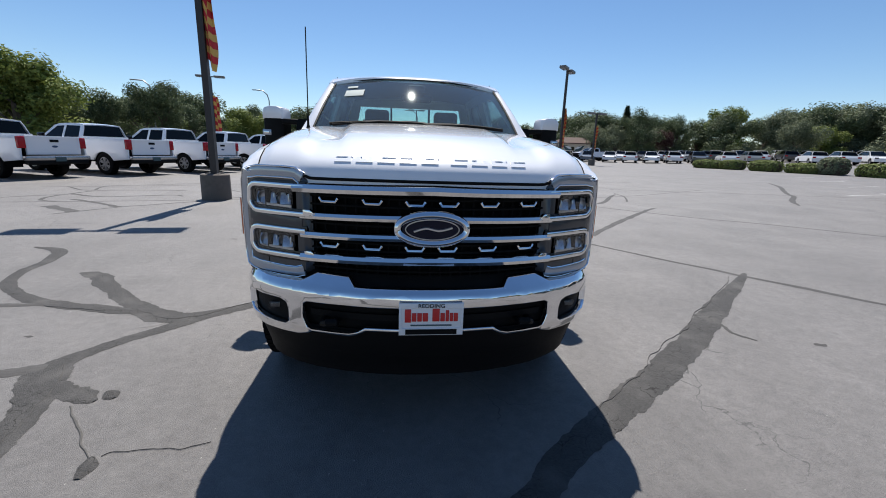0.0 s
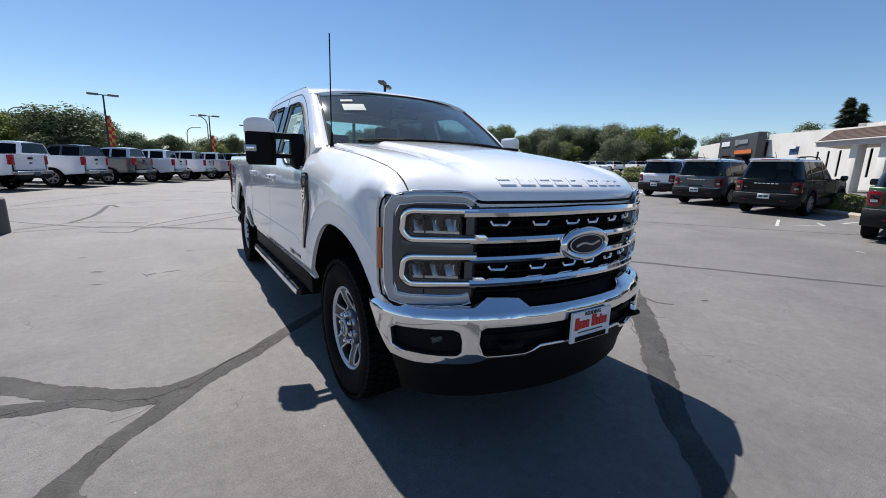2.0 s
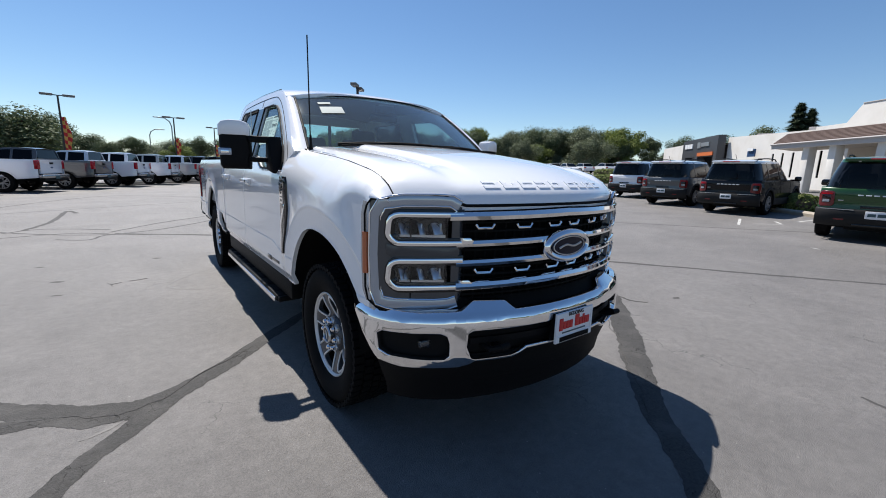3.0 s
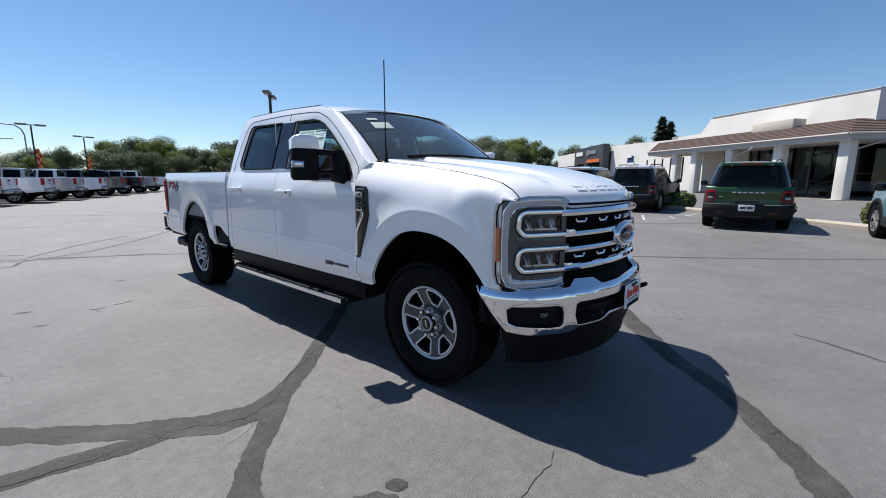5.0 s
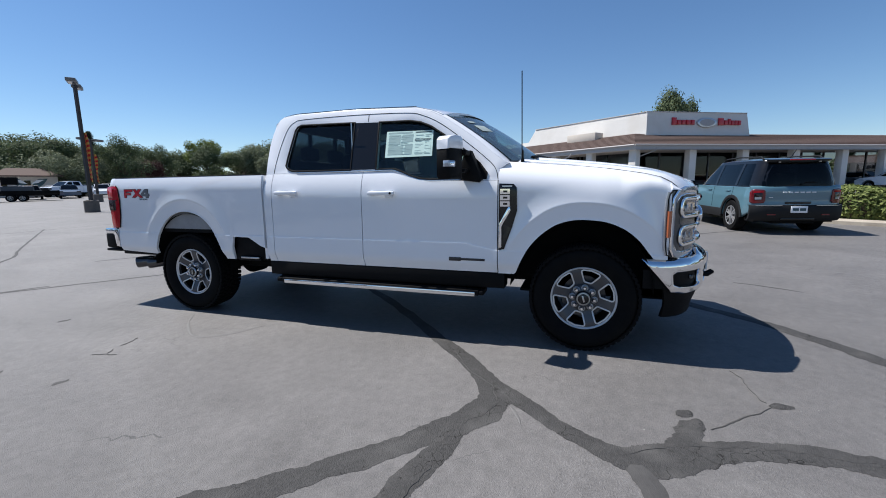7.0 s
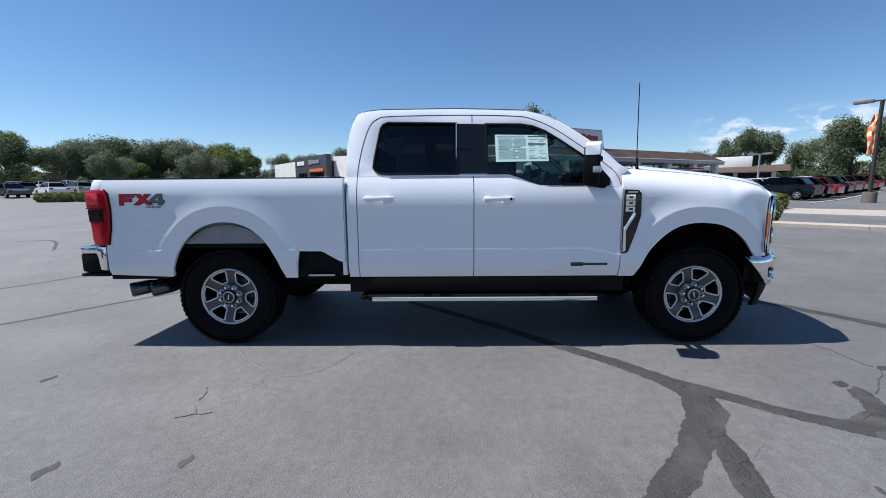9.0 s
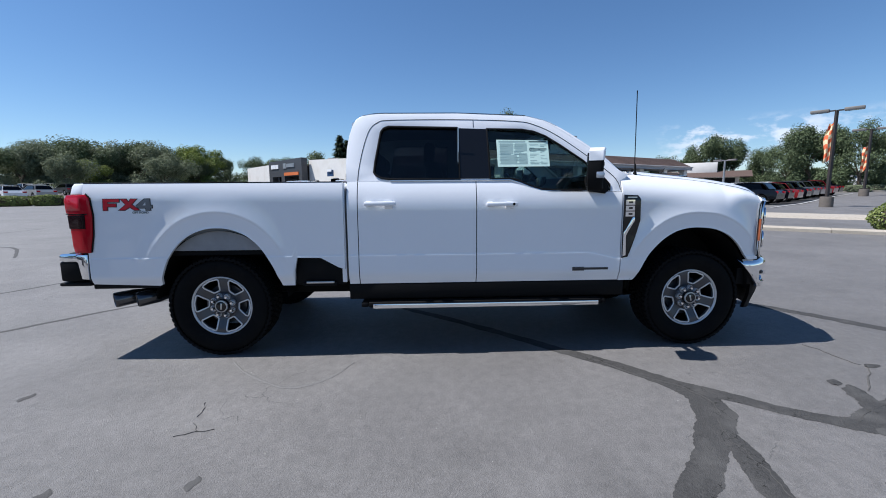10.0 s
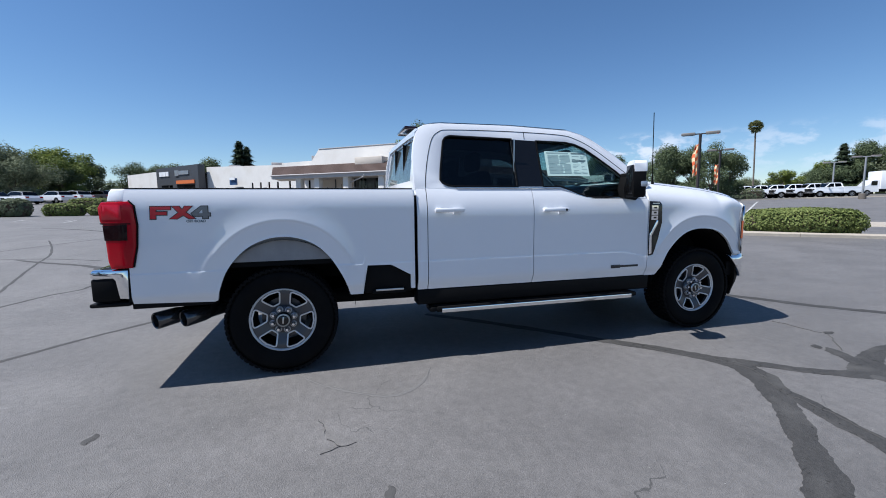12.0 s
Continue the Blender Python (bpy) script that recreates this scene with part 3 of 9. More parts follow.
# long straight joints
for pts in ([(2.92, 3.2, 0.07), (3.37, 2.45, 0.07), (4.02, 1.45, 0.08), (4.66, 0.5, 0.08), (5.33, -0.53, 0.08), (6.0, -1.5, 0.07), (7.31, -3.28, 0.07), (9.0, -5.7, 0.07)], [(3.2, 3.9, 0.10), (4.6, 5.4, 0.14), (6.2, 7.0, 0.10), (6.6, 7.3, 0.05)], [(5.12, 7.49, 0.06), (5.85, 6.51, 0.06), (6.69, 5.59, 0.06), (7.46, 4.94, 0.06), (8.77, 3.5, 0.06), (9.89, 1.83, 0.06), (10.97, 0.29, 0.06)],
            [(-2.2, 8.0, 0.06), (-0.2, 6.62, 0.07), (0.97, 5.72, 0.07), (2.0, 4.5, 0.07), (2.92, 3.2, 0.07)], [(-5.5, 10.6, 0.05), (-2.3, 7.9, 0.06), (0.5, 10.6, 0.06), (1.62, 12.4, 0.05), (4.5, 17.0, 0.05)], [(-9.0, 6.6, 0.06), (-6.0, 7.4, 0.06), (-3.2, 8.3, 0.05), (-2.3, 8.0, 0.05)],
            [(-10.0, 9.8, 0.06), (-7.0, 11.2, 0.06), (-4.2, 13.0, 0.05), (0.0, 15.5, 0.05)], [(0.9, 8.7, 0.05), (1.37, 8.41, 0.06), (2.22, 7.95, 0.06), (2.89, 7.71, 0.06), (3.46, 7.42, 0.06), (5.0, 7.6, 0.05)], [(5.1, 7.7, 0.07), (5.3, 8.1, 0.14), (5.82, 8.56, 0.14), (6.7, 9.9, 0.12), (7.25, 10.6, 0.06)], [(3.0, 8.4, 0.05), (6.0, 9.6, 0.05), (8.5, 10.6, 0.05), (12.0, 12.5, 0.05)],
            [(11.3, 7.8, 0.06), (12.2, 8.9, 0.16), (13.6, 10.2, 0.16), (14.1, 10.9, 0.14), (15.3, 12.3, 0.16), (17.0, 14.2, 0.16), (18.4, 16.2, 0.08)], [(7.43, 11.01, 0.06), (7.19, 9.92, 0.06), (6.55, 8.64, 0.06)], [(1.95, -1.9, 0.02), (1.80, -2.25, 0.045), (1.62, -2.52, 0.02)], [(8.0, 12.4, 0.06), (14.0, 10.5, 0.06), (19.0, 8.5, 0.06)], [(-8.2, 8.4, 0.14), (-7.2, 8.0, 0.1), (-6.0, 8.6, 0.10), (-5.6, 8.4, 0.05)], [(0.0, 18.0, 0.05), (5.0, 16.5, 0.05), (11.0, 16.0, 0.05)], [(4.6, 11.0, 0.05), (6.2, 12.6, 0.08), (5.8, 13.6, 0.05)]):
    ribbon("tar_seal", pts, TAR_OLD, 0.003, 0.25, 0.02, 14, "thin dark tar line across the asphalt")
# sealed cracks about the near lamp post
for pts in ([(-7.55, 7.03, 0.09), (-7.99, 7.19, 0.09), (-8.22, 7.68, 0.09), (-8.24, 8.2, 0.09), (-8.02, 9.32, 0.09), (-6.17, 9.79, 0.09)],
            [(-9.01, 7.45, 0.07), (-8.7, 7.89, 0.07), (-8.24, 8.2, 0.07)],
            [(-9.45, 10.03, 0.07), (-8.65, 9.36, 0.07), (-8.31, 9.35, 0.07), (-8.64, 10.38, 0.07), (-7.86, 11.15, 0.07), (-6.68, 12.03, 0.07)],
            [(-7.52, 7.45, 0.12), (-6.78, 7.01, 0.12), (-5.91, 6.39, 0.12)],
            [(-7.22, 6.34, 0.22), (-6.7, 6.0, 0.22), (-6.25, 5.69, 0.22)],
            [(-6.43, 5.37, 0.07), (-6.25, 5.69, 0.07), (-5.87, 6.38, 0.07), (-5.38, 6.92, 0.07), (-4.86, 7.51, 0.07)]):
    ribbon("tar_seal", pts, TAR_OLD, 0.0035, 0.25, 0.02, 12, "thin dark tar line across the asphalt")
# sealed cracks between the lamp post and the row, behind the rear wheels
for pts in ([(-4.35, 8.31, 0.06), (-3.9, 8.79, 0.06), (-3.36, 9.18, 0.06), (-2.31, 8.6, 0.06)],
            [(-3.66, 9.1, 0.1), (-3.43, 10.6, 0.1), (-3.4, 13.03, 0.1), (-3.14, 12.31, 0.1)],
            [(-2.29, 8.2, 0.06), (-1.5, 9.3, 0.06), (-0.41, 10.42, 0.06)],
            [(-3.02, 7.58, 0.05), (-2.57, 7.33, 0.05), (-2.3, 7.81, 0.05), (-1.55, 7.52, 0.05), (-0.66, 7.1, 0.05)],
            [(-5.49, 13.11, 0.06), (-4.19, 16.86, 0.06), (-2.38, 19.31, 0.06), (0.6, 17.4, 0.06)]):
    ribbon("tar_seal", pts, TAR_OLD, 0.004, 0.25, 0.02, 12, "thin dark tar line across the asphalt")
# fine open cracks
for pts in ([(-1.2, 1.02, 0.006), (-1.9, 0.50, 0.010), (-2.3, 0.66, 0.012), (-2.8, 0.72, 0.012), (-3.2, 0.85, 0.006)], [(-2.25, -0.2, 0.010), (-2.05, -0.6, 0.012), (-1.98, -1.0, 0.008), (-1.96, -1.4, 0.006)], [(3.8, 1.5, 0.012), (2.7, 0.55, 0.014), (1.9, -0.1, 0.014), (1.3, -0.62, 0.012), (0.6, -1.2, 0.006)],
            [(-1.77, 3.80, 0.003), (-1.86, 3.79, 0.006), (-1.95, 3.77, 0.003)], [(-2.09, 3.58, 0.003), (-2.12, 3.68, 0.006), (-2.17, 3.77, 0.003)], [(-2.12, 3.68, 0.008), (-2.03, 3.76, 0.006)], [(-1.47, -1.06, 0.003), (-1.35, -1.02, 0.003), (-1.17, -1.0, 0.003), (-1.04, -0.96, 0.002)]):
    ribbon("asphalt_crack", [(x, y, w * 0.24) for x, y, w in pts], CRACK, 0.006, 0.5, 0.045, 16, "fine jagged open crack in the asphalt")
for x, y, r in ((-2.62, 4.1, 0.07), (-1.63, 5.05, 0.06), (-2.55, 3.45, 0.05), (3.1, -0.2, 0.05), (-2.75, 0.2, 0.03), (-2.9, 5.1, 0.05)):
    ribbon("oil_spot", [(x - r, y, 0.01), (x - r * 0.3, y + r * 0.2, r * 0.9), (x + r * 0.4, y - r * 0.1, r * 0.8), (x + r, y + r * 0.1, 0.01)], TAR_OLD, 0.003, 0.3, 0, 6, "small dark oil spot on the asphalt")

# painted bay lines
for (x0, y0), (x1, y1), w in (((16.2, 10.6), (18.2, 10.9), 0.10), ((18.0, 10.2), (18.6, 11.4), 0.10), ((10.95, 1.82), (12.5, 2.3), 0.07), ((11.5, 1.65), (12.1, 1.2), 0.07), ((12.1, 1.2), (12.65, 1.5), 0.07), ((13.1, 1.1), (14.3, 0.95), 0.07), ((8.36, -0.36), (8.42, -0.22), 0.05), ((23.9, 20.4), (24.7, 19.9), 0.10), ((25.1, 18.7), (25.8, 18.6), 0.10), ((20.5, 14.2), (22.6, 14.6), 0.10), ((22.8, 17.6), (24.8, 18.0), 0.10), ((24.8, 21.0), (26.6, 21.4), 0.10), ((19.2, -18.2), (36.4, -41.9), 0.15), ((13.6, -18.4), (31.5, -43.5), 0.15)):
    d = Vector((x1 - x0, y1 - y0, 0)).normalized()
    q = Vector((-d.y, d.x, 0)) * w / 2
    bm = bmesh.new()
    n = 8
    rr = []
    for i in range(n + 1):
        p = Vector((x0 + (x1 - x0) * i / n, y0 + (y1 - y0) * i / n, 0))
        rr.append([bm.verts.new(p + s + Vector((0, 0, ground_z(p.x, p.y) + (0.004 if p.y > -18 else 0.03)))) for s in (q, -q)])
    for a, b in zip(rr, rr[1:]):
        bm.faces.new((a[0], a[1], b[1], b[0]))
    tagged(finish(bm, "bay_line", LINE_PAINT, sharp=0), "worn white painted parking bay line", "road marking", kind="structure")


# kerb that closes the lot towards the showroom
KP, KD = Vector((4.35, -13.53, 0)), Vector((0.585, 0.811, 0)).normalized()
KN = Vector((KD.y, -KD.x, 0))


def kerb_at(k, off=0.0, up=0.0):
    p = KP + KD * k + KN * off
    return Vector((p.x, p.y, ground_z(p.x) + up))


KPROF = [(0.0, 0.0), (0.0, 0.10), (0.03, 0.135), (0.32, 0.14), (0.36, 0.12), (0.36, 0.0)]
kerb = tagged(new("kerb"), "pale concrete kerb along the edge of the lot", "kerb", kind="structure")
for i in range(-14, 14):
    a, b = i * 2.4, i * 2.4 + 2.388
    bm = bmesh.new()
    ra = [[bm.verts.new(kerb_at(k, o, u - 0.01)) for o, u in KPROF] for k in (a, b)]
    for j in range(len(KPROF) - 1):
        bm.faces.new((ra[0][j], ra[0][j + 1], ra[1][j + 1], ra[1][j]))
    bm.faces.new(ra[0])
    bm.faces.new(ra[1][::-1])
    part("kerb_stone", bm, KERB, kerb, sharp=30)
# gravel strip and far kerb beyond the drive
bm = bmesh.new()
q = [[bm.verts.new((kerb_at(k, o, u))) for o, u in ((6.2, 0.0), (6.3, 0.10), (8.1, 0.11), (8.2, 0.0))] for k in [-40 + 4 * i for i in range(13)]]
for a, b in zip(q, q[1:]):
    for j in range(3):
        bm.faces.new((a[j], a[j + 1], b[j + 1], b[j]))
tagged(finish(bm, "gravel_strip", material("pale_gravel", (0.36, 0.32, 0.27), 0.95, var=0.35, scale=25, bump=0.8, bump_scale=60, coords="Object"), sharp=0), "pale gravel strip beside the drive", "gravel strip", kind="structure")

# kerb of the planted island across the road
island = tagged(new("kerb"), "pale concrete kerb of a far planted island", "kerb", kind="structure")
run = [Vector((41.0, -43.5)), Vector((38.5, -50.5)), Vector((35.5, -57.0)), Vector((29.0, -63.0)), Vector((20.0, -68.0))]
for p0, p1 in zip(run, run[1:]):
    d2 = (p1 - p0).normalized() * 0.01
    side = Vector((-d2.y, d2.x)).normalized() * 0.2
    bm = bmesh.new()
    ends = [[bm.verts.new((q.x + o.x, q.y + o.y, ground_z(q.x, q.y) + u)) for o, u in ((-side, -0.02), (-side, 0.15), (side, 0.15), (side, -0.02))] for q in (p0 + d2, p1 - d2)]
    for j in range(4):
        bm.faces.new((ends[0][j], ends[0][(j + 1) % 4], ends[1][(j + 1) % 4], ends[1][j]))
    bm.faces.new(ends[0][::-1])
    bm.faces.new(ends[1])
    part("kerb_stone", bm, KERB, island, sharp=30)

# ---- the white pickup ----
truck = thing("pickup_truck", "white heavy-duty crew-cab pickup with a chrome grille parked on asphalt", "pickup truck")
AXLE_R, TYRE_R = 4.06, 0.425
belt = table([0.0, 1.28, 1.45, 1.60, 3.0], [1.36, 1.36, 1.40, 1.455, 1.455])
# hood
def front_y(x):
    return -0.94 + 0.37 * x * x


hood_z = table([0.0, 0.010, 0.03, 0.06, 0.12, 0.22, 0.40, 0.60, 0.80, 1.0], [1.255, 1.292, 1.322, 1.348, 1.382, 1.422, 1.467, 1.502, 1.530, 1.556])


corner_z = table([0.0, 0.03, 0.06, 0.12, 0.22, 0.40, 0.60, 0.80, 1.0], [1.288, 1.330, 1.362, 1.405, 1.446, 1.484, 1.512, 1.534, 1.556])


def hood_point(u, t):
    x = 0.842 * u
    yf, yc = front_y(x) + 0.028, 0.37 + 0.17 * u * u
    k = smooth01(abs(x), 0.55, 0.66)
    dome = 0.013 * (1 - smooth01(abs(x), 0.40 + 0.10 * t, 0.45 + 0.10 * t)) * smooth01(t, 0.06, 0.3)
    scallop = -0.010 * smooth01(abs(x), 0.40 + 0.10 * t, 0.45 + 0.10 * t) * (1 - smooth01(abs(x), 0.56, 0.76)) * smooth01(t, 0.24, 0.34)
    z = hood_z(t) * (1 - k) + corner_z(t) * k - 0.030 * u * u * (0.4 + 0.6 * smooth01(t, 0, 0.3)) + dome + scallop - 0.02 * smooth01(abs(u), 0.93, 1.0)
    return Vector((x, yf + (yc - yf) * t, z))


# the fender's top follows the hood's edge
EDGE_T = [0.0, 0.01, 0.02, 0.03, 0.045, 0.06, 0.09, 0.12, 0.2, 0.3, 0.45, 0.6, 0.8, 1.0]
fender_top = table([hood_point(1, t).y for t in EDGE_T] + [0.70], [hood_point(1, t).z - 0.002 for t in EDGE_T] + [1.515])
def rounded_run(pts, n=5):
    """A smooth run through (y, z) points."""
    out = []
    for i in range(len(pts) - 1):
        p0, p1, p2, p3 = (Vector(pts[max(0, min(len(pts) - 1, i + k))]) for k in (-1, 0, 1, 2))
        for j in range(n):
            t = j / n
            out.append(tuple(0.5 * ((2 * p1) + (p2 - p0) * t + (2 * p0 - 5 * p1 + 4 * p2 - p3) * t * t + (3 * p1 - p0 - 3 * p2 + p3) * t ** 3)))
    return out + [tuple(pts[-1])]


ARCH_F = rounded_run([(-0.475, 0.77), (-0.43, 0.83), (-0.365, 0.91), (-0.27, 0.985), (-0.15, 1.035), (-0.02, 1.052), (0.10, 1.048), (0.22, 1.012), (0.33, 0.935), (0.42, 0.835), (0.48, 0.73), (0.53, 0.615)])
ARCH_R = rounded_run([(3.535, 0.605), (3.565, 0.70), (3.62, 0.815), (3.70, 0.935), (3.80, 1.025), (3.92, 1.075), (4.03, 1.088), (4.14, 1.075), (4.26, 1.025), (4.36, 0.94), (4.435, 0.835), (4.48, 0.72), (4.505, 0.625)])
front_arch = table([-0.70, -0.48] + [q[0] for q in ARCH_F] + [0.545, 0.7], [0.765, 0.765] + [q[1] for q in ARCH_F] + [0.60, 0.60])
rear_arch = table([3.0, 3.06, 3.20, 3.40, 3.43, 3.53] + [q[0] for q in ARCH_R] + [4.52, 5.2], [0.735, 0.755, 0.835, 0.838, 0.60, 0.60] + [q[1] for q in ARCH_R] + [0.615, 0.645])
ARCH_POINTS = {k: np.array(v + [(v[-1][0] + 0.02, v[-1][1] - 0.2), (v[0][0] - 0.02, v[0][1] - 0.2)]) for k, v in (("front", ARCH_F), ("rear", ARCH_R))}


def flare(y, z, which):
    """Flat band round a wheel arch, with a soft outer edge and a small rolled lip."""
    q = ARCH_POINTS[which]
    d = float(np.min(np.hypot(q[:, 0] - y, q[:, 1] - z)))
    rise = min(1.0, max(0.0, (0.29 - d) / 0.165)) ** 2
    band = smooth01(d, 0.134, 0.116)
    keep = 1.0 if which == "rear" else smooth01(y, -0.60, -0.36)
    size = 0.020 if which == "front" else 0.012
    return (size * keep * rise * (1 - band) + band * (size * keep - 0.006 - 0.012 * (1 - d / 0.125)) + 0.004 * smooth01(d, 0.020, 0.0)) * smooth01(z, 0.66, 0.90)


crease = table([0.60, 0.72, 0.95], [0.795, 0.80, 0.851])


def half_width(y, z):
    """Half width of the body side at a length and height."""
    x = 0.985
    x -= 0.001 * smooth01(z, 0.84, 1.05)
    c = crease(y)
    x += 0.003 * smooth01(z, c + 0.006, c - 0.004) + 0.001 * smooth01(z, c, c - 0.13)
    x -= 0.036 * smooth01(z, 0.70, 0.60)
    if y < 0.69:
        top = fender_top(y)
        u = min(1, max(0, (z - (top - 0.24)) / 0.24))
        x += flare(y, z, "front")
        x -= 0.042 * smooth01(y, -0.1, -0.6)
        x -= (x - 0.847) * u ** (2.6 + 6.0 * smooth01(y, -0.22, -0.55))
    elif y < 2.99:
        u = min(1, max(0, (z - 1.22) / 0.235))
        x -= 0.062 * u ** 2
    else:
        u = min(1, max(0, (z - 1.30) / 0.15))
        x -= 0.03 * u ** 2
        x += flare(y, z, "rear")
    return x


def side_panel(name, y0, y1, low, high, sides, n=40, rows=26, label="", extra=()):
    for s in sides:
        ys = sorted(set([y0 + (y1 - y0) * i / n for i in range(n + 1)] + [q for q in extra if y0 < q < y1]))
        pts = []
        for y in ys:
            a, b = low(y), high(y)
            zs = sorted([a + (b - a) * j / rows for j in range(rows + 1)] + [max(q, a + 0.0005 * (k + 1)) for k, q in enumerate((crease(y) - 0.005, crease(y) - 0.0015, crease(y) + 0.002, crease(y) + 0.0055))])
            pts.append([(s * half_width(y, z), y, z) for z in zs])
        part(name, grid(pts, thick=(-s * 0.025, 0, 0)), WHITE, truck, label, sharp=30)


const = lambda v: (lambda y: v)
door_low = lambda y: 0.605
side_panel("front_fender", -0.572, 0.672, front_arch, fender_top, (-1, 1), n=120, rows=64, extra=[q[0] for q in ARCH_F])
# nose of the fender over the headlamp
for s in (-1, 1):
    rows = []
    for i in range(9):
        y = -0.652 + 0.080 * i / 8
        top, reach = fender_top(y), (0.905 + 0.036 * i / 8)
        row = []
        for j in range(9):
            f = j / 8
            z = 1.272 + (top - 1.272) * f
            row.append((s * (reach - (reach - 0.847) * f ** 2.2), y - 0.012 * (1 - f) * (1 - i / 8), z))
        rows.append(row)
    part("fender_nose", grid(rows, thick=(-s * 0.02, 0.01, -0.01)), WHITE, truck)
side_panel("front_door", 0.680, 1.905, door_low, belt, (-1, 1))
side_panel("rear_door", 1.912, 2.885, door_low, belt, (-1, 1))
side_panel("cab_corner", 2.892, 2.975, door_low, belt, (-1, 1), n=4)
side_panel("bed_side", 3.005, 5.045, rear_arch, const(1.45), (-1, 1), n=110, rows=54, extra=[q[0] for q in ARCH_R])

# dark inner shell that closes the gaps
part("inner_body", boxes((-0.94, 0.70, 0.50, -0.90, 2.97, 1.34), (0.90, 0.70, 0.50, 0.94, 2.97, 1.34), (-0.88, 0.70, 0.50, 0.88, 0.74, 1.40), (-0.88, 2.92, 0.5, 0.88, 2.96, 1.45), (-0.90, 0.72, 0.50, 0.90, 2.95, 0.56)), UNDER, truck)


# upper cab
def cab_x(z):
    return 0.922 - 0.313 * (z - 1.45)


def cab_plane(s):
    return lambda u, v, w: Vector((s * (cab_x(v) - w), u, v))


CAB = [(2.982, 1.455), (2.986, 1.60), (2.982, 1.73), (2.965, 1.84), (2.938, 1.93), (2.905, 1.985), (2.86, 2.012), (2.72, 2.030), (2.05, 2.034), (1.45, 2.010), (1.30, 1.972), (1.18, 1.91), (0.92, 1.735), (0.68, 1.545), (0.60, 1.50), (0.675, 1.45), (0.675, 1.362), (1.28, 1.362), (1.45, 1.402), (1.60, 1.456)]
REAR_WIN = [(2.755, 1.53), (2.745, 1.62), (2.70, 1.87), (2.68, 1.90), (2.64, 1.918), (2.05, 1.908), (2.04, 1.474), (2.62, 1.474), (2.69, 1.482), (2.735, 1.505)]
FRONT_WIN = [(1.785, 1.474), (1.80, 1.90), (1.50, 1.892), (1.40, 1.875), (1.30, 1.835), (1.17, 1.752), (0.99, 1.625), (0.84, 1.50), (0.775, 1.42), (0.775, 1.377), (1.26, 1.377), (1.36, 1.385), (1.45, 1.412), (1.53, 1.448), (1.60, 1.474)]
for s in (-1, 1):
    part("cab_side", slab(CAB, (REAR_WIN, FRONT_WIN), 0.045, cab_plane(s), bevel=0.006), WHITE, truck)
    part("pillar_trim", slab([(2.043, 1.476), (2.052, 1.906), (1.80, 1.898), (1.787, 1.476)], (), 0.012, lambda u, v, w, f=cab_plane(s): f(u, v, w - 0.004)), GLOSSBLACK, truck)
    part("rear_side_window", slab(REAR_WIN, (), 0.005, lambda u, v, w, f=cab_plane(s): f(u, v, w + 0.014)), GLASS_DARK, truck, "dark tinted side window")
    part("front_side_window", slab(FRONT_WIN, (), 0.005, lambda u, v, w, f=cab_plane(s): f(u, v, w + 0.014)), GLASS_SIDE, truck)
    part("sail_panel", slab([(0.78, 1.38), (0.79, 1.425), (0.85, 1.498), (0.93, 1.555), (0.96, 1.38)], (), 0.02, lambda u, v, w, f=cab_plane(s): f(u, v, w - 0.002)), PLASTIC, truck)
    loop = [cab_plane(s)(u, v, -0.002) for u, v in REAR_WIN]
    loop2 = [cab_plane(s)(u, v, -0.002) for u, v in FRONT_WIN]
    for lp in (loop, loop2):
        bm = bmesh.new()
        sweep(bm, lp, rounded(0.016, 0.008), [Vector((s, 0, 0.3))] * len(lp), closed=True)
        part("window_seal", bm, PLASTIC, truck)
    bm = sweep(bmesh.new(), [cab_plane(s)(u, v, -0.004) for u, v in ((2.62, 1.462), (2.04, 1.462), (1.62, 1.464), (1.53, 1.436), (1.45, 1.402), (1.36, 1.374), (1.26, 1.367), (0.80, 1.367))], rounded(0.010, 0.008), Vector((s, 0, 0)))
    part("belt_moulding", bm, CHROME, truck)
    bm = sweep(bmesh.new(), [(s * (cab_x(1.69) + 0.002), 2.051, 1.69 + d) for d in (-0.21, 0.21)], rounded(0.010, 0.006), Vector((s, 0, 0)))
    part("pillar_edge_strip", bm, SATIN, truck)


# roof: a crowned lid over the rails
def roof_point(u, v):
    """u across from -1 to 1, v along from the windscreen to the rear edge."""
    y0 = 1.030 + 0.17 * u * u
    y = y0 + (2.945 - y0) * v
    rail = table([1.0, 1.19, 1.30, 1.45, 2.05, 2.72, 2.82, 2.89, 2.945], [1.90, 1.925, 1.974, 2.012, 2.034, 2.030, 2.018, 1.995, 1.94])(y)
    crown = table([1.03, 1.07, 1.14, 1.25, 1.40, 1.60, 2.05, 2.72, 2.85, 2.945], [1.972, 1.992, 2.010, 2.028, 2.048, 2.064, 2.078, 2.074, 2.05, 1.95])(y)
    return (u * (cab_x(rail) - 0.002), y, rail + 0.004 + (crown - rail) * (1 - abs(u) ** 2.4))


